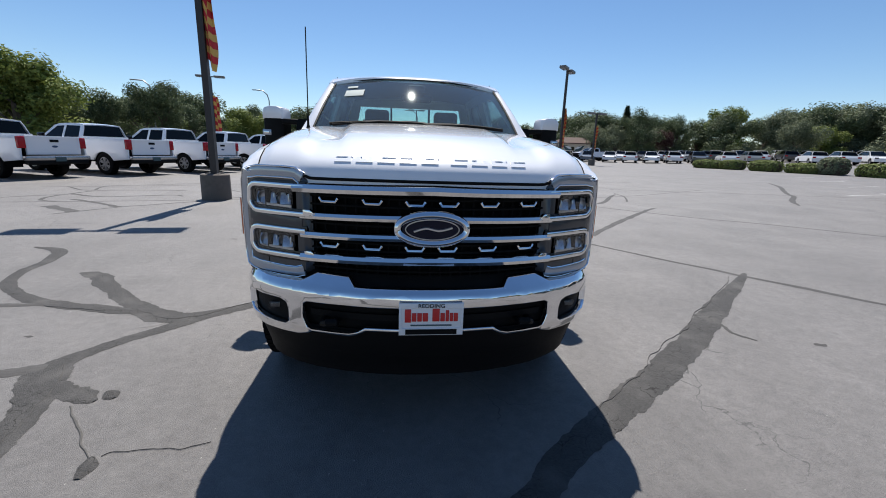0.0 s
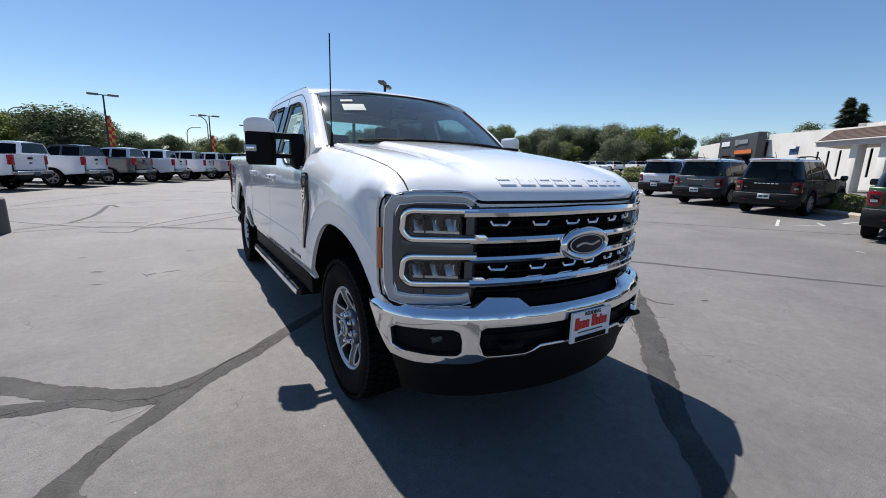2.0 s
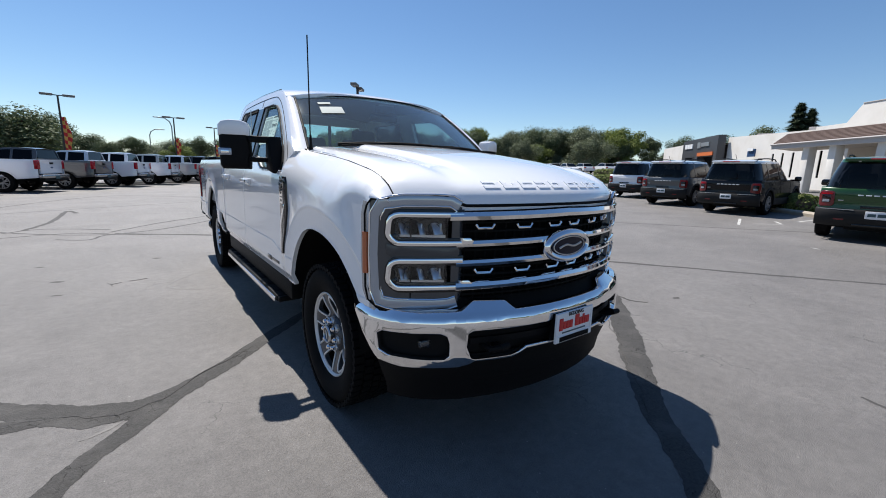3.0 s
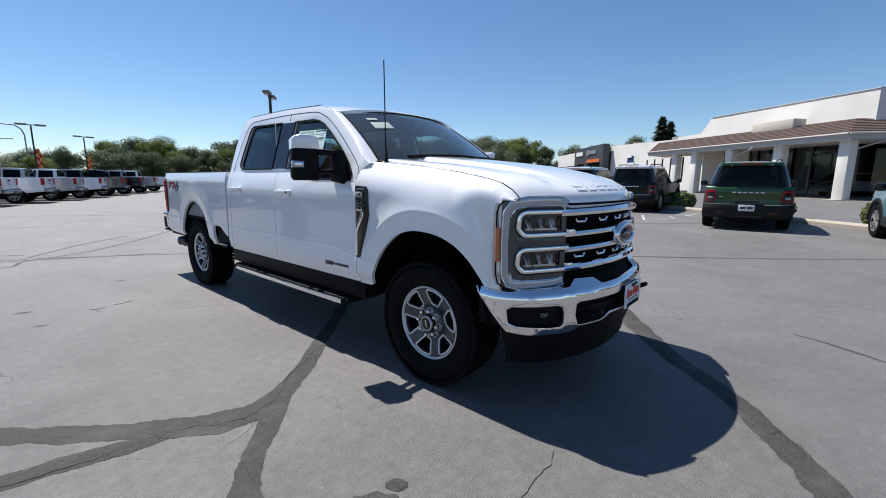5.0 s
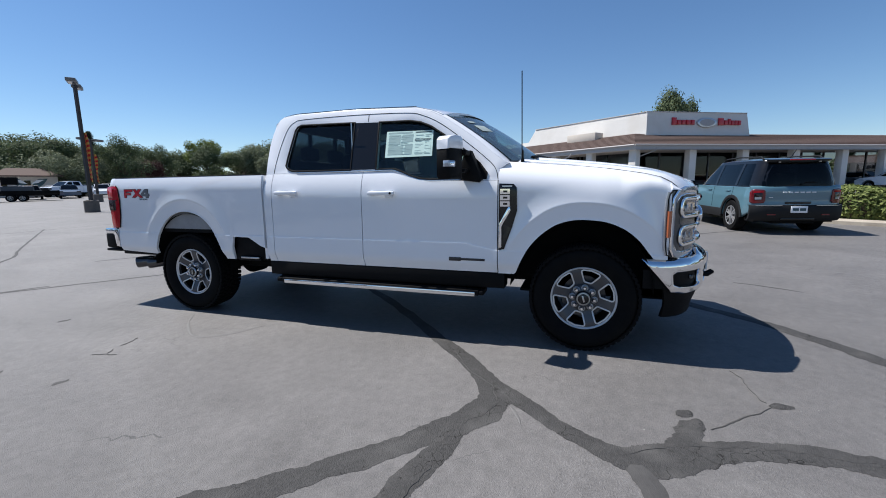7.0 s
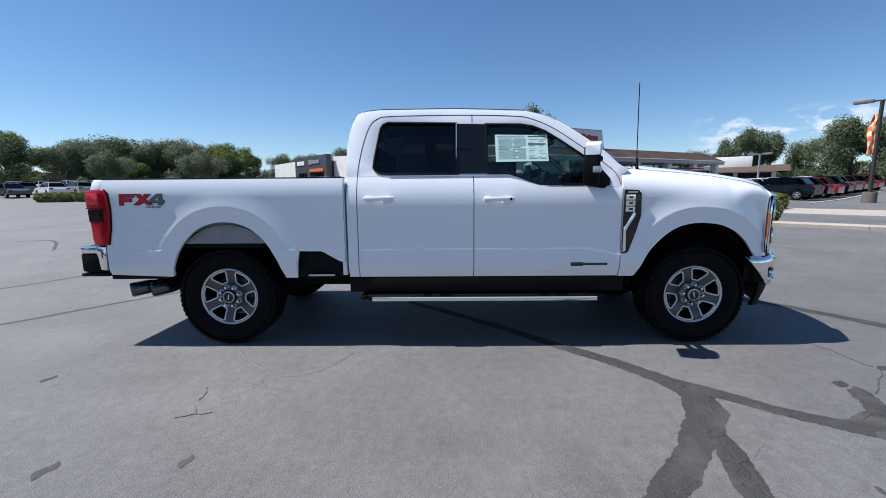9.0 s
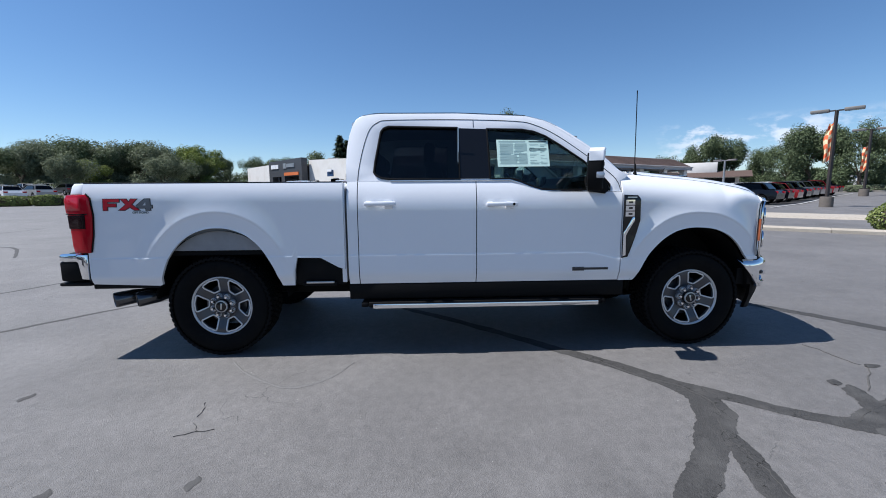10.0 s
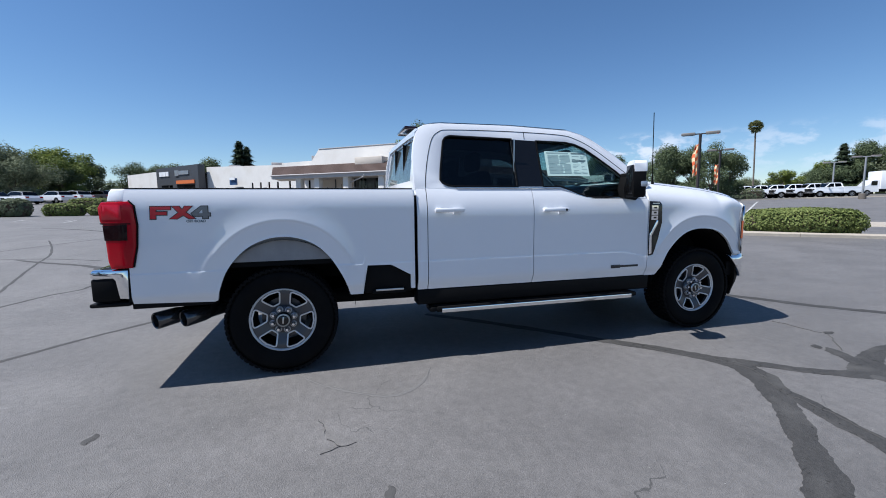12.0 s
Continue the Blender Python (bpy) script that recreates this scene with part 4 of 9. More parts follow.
part("roof", grid([[roof_point(-1 + 2 * i / 24, (j / 34) ** 1.35) for i in range(25)] for j in range(35)], thick=(0, 0, -0.03)), WHITE, truck)
bm = boxes((-0.22, 2.80, 2.058, 0.22, 2.93, 2.094), bevel=0.012)
part("brake_light", bm, DARKLENS, truck, "smoked high brake light")
for s in (-1, 1):
    part("roof_ditch_moulding", sweep(bmesh.new(), [Vector(roof_point(s * 0.985, v / 20)) + Vector((0, 0, 0.001)) for v in range(3, 20)], rounded(0.008, 0.004), Vector((0, 0, 1))), PLASTIC, truck)


# rear wall of the cab
def back_wall(u, v, w):
    return Vector((u, 2.984 - 0.060 * smooth01(v, 1.62, 1.98) - w, v))


part("cab_back", slab([(-0.92, 1.40), (0.92, 1.40), (0.765, 1.95), (0.70, 1.985), (-0.70, 1.985), (-0.765, 1.95)], ([(-0.72, 1.53), (0.72, 1.53), (0.64, 1.90), (-0.64, 1.90)],), 0.05, back_wall), WHITE, truck)
part("rear_window", slab([(-0.72, 1.53), (0.72, 1.53), (0.64, 1.90), (-0.64, 1.90)], (), 0.005, lambda u, v, w: back_wall(u, v, w + 0.012)), GLASS_CLEAR, truck)
for x in (-0.2475, 0.2475):
    part("rear_window_divider", boxes((x - 0.0125, 2.915, 1.53, x + 0.0125, 2.955, 1.90)), PLASTIC, truck)


# windscreen
def screen(u, v):
    b = Vector((0.815 * u, 0.40 + 0.21 * u * u, 1.550 - 0.032 * u * u))
    t = Vector((0.715 * u, 1.025 + 0.17 * u * u, 1.968 - 0.035 * u * u))
    p = b.lerp(t, v)
    return p + Vector((0, -0.026, 0.038)) * 4 * v * (1 - v) * 0.35


part("windscreen", grid([[screen(-1 + i / 12, j / 10) for i in range(25)] for j in range(11)], thick=(0, 0.004, -0.002)), GLASS_CLEAR, truck)
for s in (-1, 1):
    edge = table([0.0, 0.3, 0.62, 0.86, 1.0], [0.655, 0.86, 1.07, 1.23, 1.31])
    edge_z = table([0.58, 0.60, 0.68, 0.92, 1.18, 1.30, 1.45], [1.49, 1.50, 1.545, 1.735, 1.91, 1.968, 2.002])
    rows = []
    for i in range(13):
        v = -0.10 + 1.12 * i / 12
        a, y = screen(s, v), edge(v)
        b = cab_plane(s)(y, edge_z(y) - 0.004, -0.001)
        bulge = Vector((s * 0.5, -0.45, 0.45)).normalized() * smooth01(v, -0.05, 0.3)
        rows.append([a + Vector((0, 0.01, -0.012)), a + bulge * 0.006, a.lerp(b, 0.25) + bulge * 0.016, a.lerp(b, 0.55) + bulge * 0.017, a.lerp(b, 0.85) + bulge * 0.008, b, b + Vector((-s * 0.02, 0.01, -0.01))])
    part("windscreen_pillar", grid(rows), WHITE, truck, sharp=60)
    pth = [screen(s * 0.992, v / 8) + Vector((0, -0.003, 0.003)) for v in range(0, 9)]
    part("windscreen_seal", sweep(bmesh.new(), pth, rounded(0.014, 0.006), Vector((0, -0.7, 0.7))), PLASTIC, truck)
part("windscreen_top_seal", sweep(bmesh.new(), [screen(-1 + i / 8, 1.0) + Vector((0, -0.002, 0.002)) for i in range(17)], rounded(0.012, 0.006), Vector((0, -0.7, 0.7))), PLASTIC, truck)
part("sensor_housing", boxes((-0.08, 0.97, 1.86, 0.08, 1.07, 1.925), bevel=0.02), PLASTIC, truck)
part("inside_mirror", boxes((-0.13, 1.04, 1.79, 0.13, 1.065, 1.855), bevel=0.015), GLOSSBLACK, truck)
part("inspection_sticker", grid([[screen(-0.80 + 0.06 * i, 0.80 + 0.045 * j) + Vector((0, -0.003, 0.002)) for i in range(3)] for j in range(2)], thick=(0, -0.001, 0)), CARD, truck, "small paper sticker")
part("price_card", grid([[screen(-0.80 + 0.07 * i, 0.60 + 0.14 * j) + Vector((0, -0.003, 0.002)) for i in range(4)] for j in range(2)], thick=(0, -0.001, 0)), CARD, truck, "tinted paper card")

# cowl and wipers
part("cowl", grid([[Vector((0.83 * u, 0.335 + 0.19 * u * u + 0.10 * j, 1.525 - 0.02 * u * u + 0.016 * j)) for u in [(-1 + i / 10) for i in range(21)]] for j in range(2)], thick=(0, 0, -0.03)), PLASTIC, truck)
for a, b in (((-0.66, 0.485, 1.545), (0.04, 0.395, 1.566)), ((0.02, 0.385, 1.560), (0.64, 0.475, 1.548))):
    a, b = Vector(a), Vector(b)
    wip = part("wiper", sweep(bmesh.new(), [a.lerp(b, i / 6) + Vector((0, -0.03, 0.012 * math.sin(math.pi * i / 6))) for i in range(7)], [(-0.010, 0), (-0.004, 0.02), (0.004, 0.02), (0.010, 0)], Vector((0, -0.6, 0.8))), PLASTIC, truck)
    part("wiper_arm", tube([a + Vector((0.02, -0.05, 0.0)), a.lerp(b, 0.5) + Vector((0, -0.045, 0.02))], 0.008), PLASTIC, wip)
ant = part("antenna", tube([(-0.825, 0.50, 1.49), (-0.825, 0.51, 1.56), (-0.822, 0.52, 2.21)], 0.0042, 6), PLASTIC, truck)
part("antenna_foot", lathe(bmesh.new(), [(0.016, 1.485), (0.016, 1.515), (0.009, 1.54), (0.007, 1.60), (0.0, 1.60)], 12, "z", (-0.825, 0.505, 0)), PLASTIC, ant)


HT = [0, 0.005, 0.010, 0.02, 0.03, 0.045, 0.06, 0.09, 0.12, 0.16, 0.20, 0.25, 0.3, 0.36, 0.42, 0.5, 0.58, 0.66, 0.75, 0.85, 0.93, 1.0]
part("hood", grid([[hood_point(-1 + i / 36, t) for i in range(73)] for t in HT], thick=(0, 0.004, -0.03)), WHITE, truck, "white hood with raised lettering bars", sharp=50)
# raised name on the hood as plain embossed bars
X0 = -0.452
for k in range(9):
    x = X0 + k * 0.1 + (0.035 if k > 4 else 0)
    for (a, b, t0, t1) in ((0.0, 0.078, 0.034, 0.046), (0.006, 0.084, 0.060, 0.073), (0.004, 0.022, 0.046, 0.060), (0.060, 0.078, 0.046, 0.060)):
        if t0 == 0.046 and (k + (a > 0.01)) % 3 == 0:
            continue
        if k in (1, 6) and t0 > 0.05:
            a, b = 0.006, 0.028
        pts = []
        for j in range(3):
            t = t0 + (t1 - t0) * j / 2
            row = []
            for i in range(4):
                xx = x + a + (b - a) * i / 3
                row.append(hood_point(xx / 0.842, t) + Vector((0, -0.002, 0.0038)))
            pts.append(row)
        part("raised_bar", grid(pts, thick=(0, 0.003, -0.006)), WHITE, truck, sharp=20)

# dark joints round the hood
for s in (-1, 1):
    part("hood_joint", sweep(bmesh.new(), [hood_point(s, t) + Vector((s * 0.002, 0, -0.0015)) for t in HT if t < 0.13], rounded(0.0055, 0.004), Vector((s * 0.5, 0, 0.87))), UNDER, truck)
    part("hood_joint", sweep(bmesh.new(), [hood_point(s, t) + Vector((s * 0.001, 0, -0.003)) for t in HT if t > 0.11], rounded(0.003, 0.004), Vector((s * 0.5, 0, 0.87))), UNDER, truck)
part("hood_front_joint", sweep(bmesh.new(), [hood_point(-1 + i / 24, 0) + Vector((0, 0.004, -0.006)) for i in range(49)], rounded(0.014, 0.010), Vector((0, -1, 0))), UNDER, truck)
for s in (-1, 1):
    f = cab_plane(s)
    run = rounded_run([(2.888, 1.460), (2.880, 1.56), (2.845, 1.74), (2.795, 1.89), (2.73, 1.952), (2.62, 1.974), (2.05, 1.980), (1.55, 1.966), (1.38, 1.932), (1.20, 1.845), (0.96, 1.675), (0.76, 1.515), (0.70, 1.44), (0.682, 1.37)], 4)
    part("door_frame_joint", sweep(bmesh.new(), [f(u, v, 0.001) for u, v in run], rounded(0.0055, 0.003), Vector((s, 0, 0.3))), UNDER, truck)
    part("door_frame_joint", sweep(bmesh.new(), [f(1.915, v, 0.001) for v in (1.912, 1.945, 1.978)], rounded(0.005, 0.003), Vector((s, 0, 0.3))), UNDER, truck)

# front face
def face(u, v, w):
    """Lays (u, v) on the bowed front, w behind it."""
    x = max(-0.90, min(0.90, u))
    extra = u - x
    y = front_y(x) + w + abs(extra) * 0.95
    return Vector((x + extra * 0.55, y, v))


def face_path(pts, off=0.0):
    return [face(u, v, off) for u, v in pts]


def curve_through(pts, n=6):
    """Rounds a run of 2D points."""
    out = []
    for i in range(len(pts) - 1):
        p0, p1, p2, p3 = (Vector(pts[max(0, min(len(pts) - 1, i + k))]) for k in (-1, 0, 1, 2))
        for j in range(n):
            t = j / n
            out.append(tuple(0.5 * ((2 * p1) + (p2 - p0) * t + (2 * p0 - 5 * p1 + 4 * p2 - p3) * t * t + (3 * p1 - p0 - 3 * p2 + p3) * t ** 3)))
    return out + [tuple(pts[-1])]


def dense(pts, step=0.04):
    out = []
    for a, b in zip(pts, pts[1:]):
        n = max(1, int(math.dist(a, b) / step))
        out += [(a[0] + (b[0] - a[0]) * i / n, a[1] + (b[1] - a[1]) * i / n) for i in range(n)]
    return out + [pts[-1]]


def normals(path):
    return [Vector((0.74 * p.x, -1, 0)) for p in path]


grille = part("grille", slab([(-0.66, 0.775), (0.66, 0.775), (0.66, 1.245), (-0.66, 1.245)], (), 0.03, lambda u, v, w: face(u, v, w + 0.085), du=0.08), UNDER, truck, "black mesh grille with chrome bars")
bm = bmesh.new()
for z in (1.165, 1.125, 1.035, 0.95, 0.915, 0.82):
    p = face_path(dense([(-0.62, z), (0.62, z)], 0.08), 0.06)
    sweep(bm, p, rounded(0.010, 0.02), normals(p))
for i in range(25):
    x = -0.6 + 0.05 * i
    p = face_path([(x, 0.80), (x, 1.23)], 0.065)
    sweep(bm, p, rounded(0.008, 0.015), Vector((0, -1, 0)))
part("grille_mesh", bm, UNDER, grille)
for z, h, d, half in ((1.210, 0.052, 0.055, 0.63), (1.083, 0.040, 0.05, 0.60), (0.992, 0.040, 0.05, 0.60), (0.884, 0.048, 0.06, 0.60)):
    p = face_path(dense([(-half, z - 0.012), (0, z), (half, z - 0.012)], 0.05), 0.045)
    part("chrome_bar", sweep(bmesh.new(), p, rounded(h, d, 0.5), normals(p)), CHROME, grille, "chrome bar")
for z in (1.150, 0.938):
    for x in (-0.472, -0.270, -0.076, 0.076, 0.270, 0.472):
        pts = [(x - 0.044, z + 0.010), (x - 0.032, z - 0.008), (x + 0.032, z - 0.008), (x + 0.044, z + 0.010)]
        p = face_path(pts, 0.035)
        part("chrome_tab", sweep(bmesh.new(), p, rounded(0.015, 0.02, 0.5), normals(p)), CHROME, grille)
for s in (-1, 1):
    for z in (1.083, 0.884):
        part("bar_end", slab([(s * 0.60, z - 0.016), (s * 0.555, z - 0.014), (s * 0.545, z + 0.004), (s * 0.565, z + 0.02), (s * 0.60, z + 0.018)], (), 0.03, lambda u, v, w: face(u, v, w - 0.014), bevel=0.006), CHROME, grille)

# oval emblem, plain
def oval(a, b, n=40):
    return [(a * math.cos(2 * math.pi * i / n), b * math.sin(2 * math.pi * i / n)) for i in range(n)]


emblem = part("emblem", slab([(x, z + 1.04) for x, z in oval(0.138, 0.056)], (), 0.05, lambda u, v, w: face(u, v, w - 0.022)), EMBLEM_BLUE, grille, "dark blue oval emblem with a chrome rim")
p = face_path([(x, z + 1.04) for x, z in oval(0.157, 0.066, 48)], -0.005)
part("emblem_rim", sweep(bmesh.new(), p, ring(0.021, 12, 1.0, 1.3), normals(p), closed=True), CHROME, emblem)
p = face_path([(x, z + 1.04) for x, z in oval(0.122, 0.046, 48)], -0.023)
part("emblem_line", sweep(bmesh.new(), p, ring(0.003, 6), normals(p), closed=True), SATIN, emblem)
p = face_path(curve_through([(-0.085, 1.030), (-0.03, 1.046), (0.03, 1.036), (0.09, 1.050)]), -0.023)
part("emblem_flourish", sweep(bmesh.new(), p, ring(0.006, 6), normals(p)), SATIN, emblem)
part("front_camera", boxes((-0.02, -0.965, 0.955, 0.02, -0.93, 0.975), bevel=0.006), GLOSSBLACK, grille)

# headlamps
for s in (-1, 1):
    lamps = [[(s * x, z) for x, z in ((0.635, z0), (0.830, z0), (0.868, z0 + 0.055), (0.862, z1 - 0.028), (0.832, z1), (0.635, z1))] for z0, z1 in ((1.082, 1.198), (0.874, 0.988))]
    pod = part("headlamp", slab([(s * x, z) for x, z in ((0.60, 0.80), (0.63, 0.77), (0.90, 0.765), (0.965, 0.79), (0.985, 0.84), (0.985, 1.22), (0.96, 1.265), (0.66, 1.283), (0.60, 1.235))], lamps, 0.07, lambda u, v, w: face(u * (1 - 0.9 * w), v, 0.6 * w + 0.006), du=0.05, bevel=0.004), LAMPSMOKE, truck, "stacked headlamp in a silver C-shaped surround")
    rim = [(s * x, z) for x, z in ((0.602, 1.238), (0.655, 1.286), (0.70, 1.286), (0.955, 1.268), (0.978, 1.24), (0.988, 1.20), (0.988, 0.86), (0.975, 0.80), (0.93, 0.768), (0.64, 0.768), (0.602, 0.80))]
    q = face_path(dense(rim, 0.03), 0.010)
    part("lamp_edge_seal", sweep(bmesh.new(), q, rounded(0.009, 0.007, 0.3), normals(q)), UNDER, pod)
    part("lamp_back", slab([(s * x, z) for x, z in ((0.62, 0.80), (0.90, 0.80), (0.90, 1.25), (0.62, 1.25))], (), 0.02, lambda u, v, w: face(u, v, w + 0.085), du=0.05), LAMPGREY, pod)
    c = [(s * x, z) for x, z in ((0.600, 1.243), (0.635, 1.266), (0.70, 1.268), (0.83, 1.266), (0.905, 1.25), (0.935, 1.20), (0.94, 1.02), (0.935, 0.85), (0.915, 0.805), (0.85, 0.79), (0.70, 0.785), (0.64, 0.788), (0.605, 0.80))]
    p = face_path(dense(c, 0.03), 0.012)
    part("light_bar", sweep(bmesh.new(), p, rounded(0.046, 0.009, 0.5), normals(p)), LIGHTBAR, pod, "pale grey C-shaped light bar")
    for side in (-0.026, 0.026):
        part("light_bar_edge", sweep(bmesh.new(), p, [(a + side, b) for a, b in rounded(0.008, 0.012, 0.5)], normals(p)), CHROME, pod)
    c = [(s * x, z) for x, z in ((0.975, 1.255), (0.985, 1.2), (0.988, 1.0), (0.982, 0.85), (0.965, 0.80))]
    p = face_path(dense(c, 0.05), 0.014)
    part("lamp_side_trim", sweep(bmesh.new(), p, rounded(0.036, 0.005, 0.5), [Vector((s, -0.7, 0))] * len(p)), LAMPSILVER, pod)
    c = [(s * x, z) for x, z in ((0.988, 1.12), (0.988, 0.93))]
    p = face_path(dense(c, 0.05), 0.0)
    part("side_marker", sweep(bmesh.new(), p, rounded(0.026, 0.019, 0.5), [Vector((s, -0.7, 0))] * len(p)), AMBER, pod, "amber side marker")
    part("lamp_divider", slab([(s * x, z) for x, z in ((0.606, 1.012), (0.870, 1.012), (0.893, 1.03), (0.893, 1.075), (0.850, 1.062), (0.606, 1.057))], (), 0.012, lambda u, v, w: face(u, v, w + 0.001), du=0.05, bevel=0.003), LAMPGREY, pod, "dark grey panel between the lamps")
    for z0, z1 in ((1.075, 1.205), (0.868, 0.995)):
        c = dense([(s * x, z) for x, z in ((0.58, z1), (0.832, z1), (0.850, z1 - 0.004), (0.864, z1 - 0.014), (0.871, z1 - 0.030), (0.876, z0 + 0.046), (0.873, z0 + 0.034), (0.864, z0 + 0.020), (0.850, z0 + 0.006), (0.838, z0 + 0.001), (0.820, z0), (0.58, z0))], 0.06)
        p = face_path(c, 0.024)
        part("surround_groove", sweep(bmesh.new(), face_path(c, 0.012), rounded(0.048, 0.009, 0.2), normals(p)), GLOSSBLACK, pod)
        part("lamp_surround", sweep(bmesh.new(), p, rounded(0.027, 0.032, 0.30), normals(p)), CHROME, pod, "chrome surround")
        zc = (z0 + z1) / 2
        part("lamp_bezel", slab([(s * 0.655, zc - 0.046), (s * 0.85, zc - 0.040), (s * 0.86, zc + 0.03), (s * 0.84, zc + 0.046), (s * 0.655, zc + 0.046)], (), 0.02, lambda u, v, w: face(u, v, w + 0.020)), GLOSSBLACK, pod)
        for xx, r in ((0.800, 0.030), (0.705, 0.026)):
            q = face(s * xx, zc, 0.012)
            part("projector", lathe(bmesh.new(), [(0.0, -0.012), (r * 0.5, -0.010), (r * 0.8, -0.004), (r, 0.004), (r, 0.02)], 20, "y", q), LENS, pod)
            part("reflector", lathe(bmesh.new(), [(r * 1.15, -0.006), (r * 1.1, 0.0), (r * 0.7, 0.010), (0.0, 0.014)], 20, "y", q), SATIN, pod)
        for xx, w in ((0.820, 0.022), (0.752, 0.016), (0.690, 0.024)):
            q = face(s * xx, zc, 0.016)
            bm = boxes((-w, -0.004, -0.030, w, 0.004, 0.030), bevel=0.002)
            bmesh.ops.transform(bm, matrix=Matrix.Translation(q) @ Matrix.Rotation(radians(-28), 4, "X"), verts=bm.verts)
            part("reflector_panel", bm, SATIN, pod)
        for xx in (0.752, 0.675):
            q = face(s * xx, zc, 0.010)
            part("lamp_blade", boxes((q.x - 0.004, q.y + 0.002, zc - 0.030, q.x + 0.004, q.y + 0.014, zc + 0.024), bevel=0.002), SATIN, pod)
        part("lamp_shelf", slab([(s * 0.66, zc - 0.040), (s * 0.84, zc - 0.036), (s * 0.84, zc - 0.026), (s * 0.66, zc - 0.028)], (), 0.012, lambda u, v, w: face(u, v, w + 0.006), du=0.06), SATIN, pod)
        part("lamp_lens", slab([(s * 0.655, zc - 0.05), (s * 0.855, zc - 0.044), (s * 0.865, zc + 0.03), (s * 0.845, zc + 0.05), (s * 0.655, zc + 0.05)], (), 0.004, lambda u, v, w: face(u, v, w - 0.004), du=0.05), LENS, pod)

# front bumper
BC = [(0.0, -1.010), (0.15, -1.005), (0.30, -0.985), (0.45, -0.948), (0.60, -0.895), (0.72, -0.835), (0.82, -0.765), (0.89, -0.690), (0.935, -0.610), (0.955, -0.53), (0.960, -0.40)]
BS = [0.0]
for q0, q1 in zip(BC, BC[1:]):
    BS.append(BS[-1] + math.dist(q0, q1))
bump_x, bump_y = table(BS, [q[0] for q in BC]), table(BS, [q[1] for q in BC])
bump_at = table([q[0] for q in BC], BS)


def bumper(u, v, w):
    """u runs along the bumper from its middle, v is the height, w goes inwards."""
    a, s = abs(u), (1 if u >= 0 else -1)
    back = 0.075 * smooth01(v, 0.712, 0.820) ** 1.2 + 0.012 * smooth01(v, 0.56, 0.50)
    d = 0.01
    tx, ty = bump_x(a + d) - bump_x(a - d), bump_y(a + d) - bump_y(a - d)
    n = math.hypot(tx, ty) or 1
    nx, ny = ty / n, -tx / n
    k = -(back + w)
    return Vector((s * (bump_x(a) + nx * k), bump_y(a) + ny * k, v))


END = BS[-1]
S = bump_at
TOP = [(0.0, 0.760), (S(0.36), 0.760), (S(0.40), 0.797), (S(0.56), 0.803), (S(0.63), 0.766), (S(0.80), 0.762), (S(0.90), 0.768)]
outline = [(-END, 0.765)] + [(-u, v) for u, v in TOP[::-1]] + TOP[1:] + [(END, 0.765), (END, 0.545), (S(0.93), 0.515), (S(0.86), 0.497), (S(0.64), 0.497), (S(0.585), 0.510), (S(0.565), 0.522), (S(0.38), 0.520), (S(0.35), 0.530), (S(0.30), 0.558)]
outline += [(-u, v) for u, v in outline[:-9:-1]]
INTAKE = [(S(0.60), 0.665), (S(0.58), 0.675), (-S(0.58), 0.675), (-S(0.60), 0.665), (-S(0.605), 0.60), (-S(0.585), 0.545), (-S(0.565), 0.536), (-S(0.385), 0.536), (-S(0.345), 0.548), (-S(0.305), 0.574), (S(0.305), 0.574), (S(0.345), 0.548), (S(0.385), 0.536), (S(0.565), 0.536), (S(0.585), 0.545), (S(0.605), 0.60)]
FOG = [(S(0.915), 0.668), (S(0.72), 0.670), (S(0.69), 0.655), (S(0.68), 0.62), (S(0.68), 0.56), (S(0.70), 0.545), (S(0.76), 0.543), (S(0.90), 0.556), (S(0.925), 0.575), (S(0.93), 0.65)]
fb = part("front_bumper", slab(outline, (INTAKE, FOG, [(-u, v) for u, v in FOG]), 0.03, bumper, du=0.05, dv=0.022, bevel=0.005), CHROME, truck, "chrome front bumper", sharp=50)
part("bumper_intake", slab([(S(0.62), 0.68), (-S(0.62), 0.68), (-S(0.62), 0.53), (S(0.62), 0.53)], (), 0.02, lambda u, v, w: bumper(u, v, w + 0.05), du=0.08), UNDER, fb)
part("intake_bar", slab([(S(0.58), 0.63), (-S(0.58), 0.63), (-S(0.58), 0.60), (S(0.58), 0.60)], (), 0.015, lambda u, v, w: bumper(u, v, w + 0.035), du=0.08), PLASTIC, fb)
for s in (-1, 1):
    part("fog_recess", slab([(s * u, v) for u, v in ((S(0.67), 0.535), (END - 0.02, 0.535), (END - 0.02, 0.68), (S(0.67), 0.68))], (), 0.02, lambda u, v, w: bumper(u, v, w + 0.035), du=0.06), PLASTIC, fb)
    q = bumper(s * S(0.775), 0.615, 0.02)
    part("fog_lamp", boxes((q.x - 0.032, q.y - 0.01, q.z - 0.02, q.x + 0.032, q.y + 0.03, q.z + 0.02), bevel=0.01), LENS, fb)
    part("fog_reflector", boxes((q.x - 0.022, q.y + 0.0, q.z - 0.014, q.x + 0.026, q.y + 0.025, q.z + 0.014), bevel=0.006), LAMPGREY, fb)
    hk = [(s * 0.44, -0.83, 0.585), (s * 0.44, -0.95, 0.585), (s * 0.44, -0.985, 0.605), (s * 0.475, -0.985, 0.605), (s * 0.50, -0.95, 0.585), (s * 0.50, -0.83, 0.585)]
    part("tow_hook", tube(hk, 0.016), PLASTIC, fb)
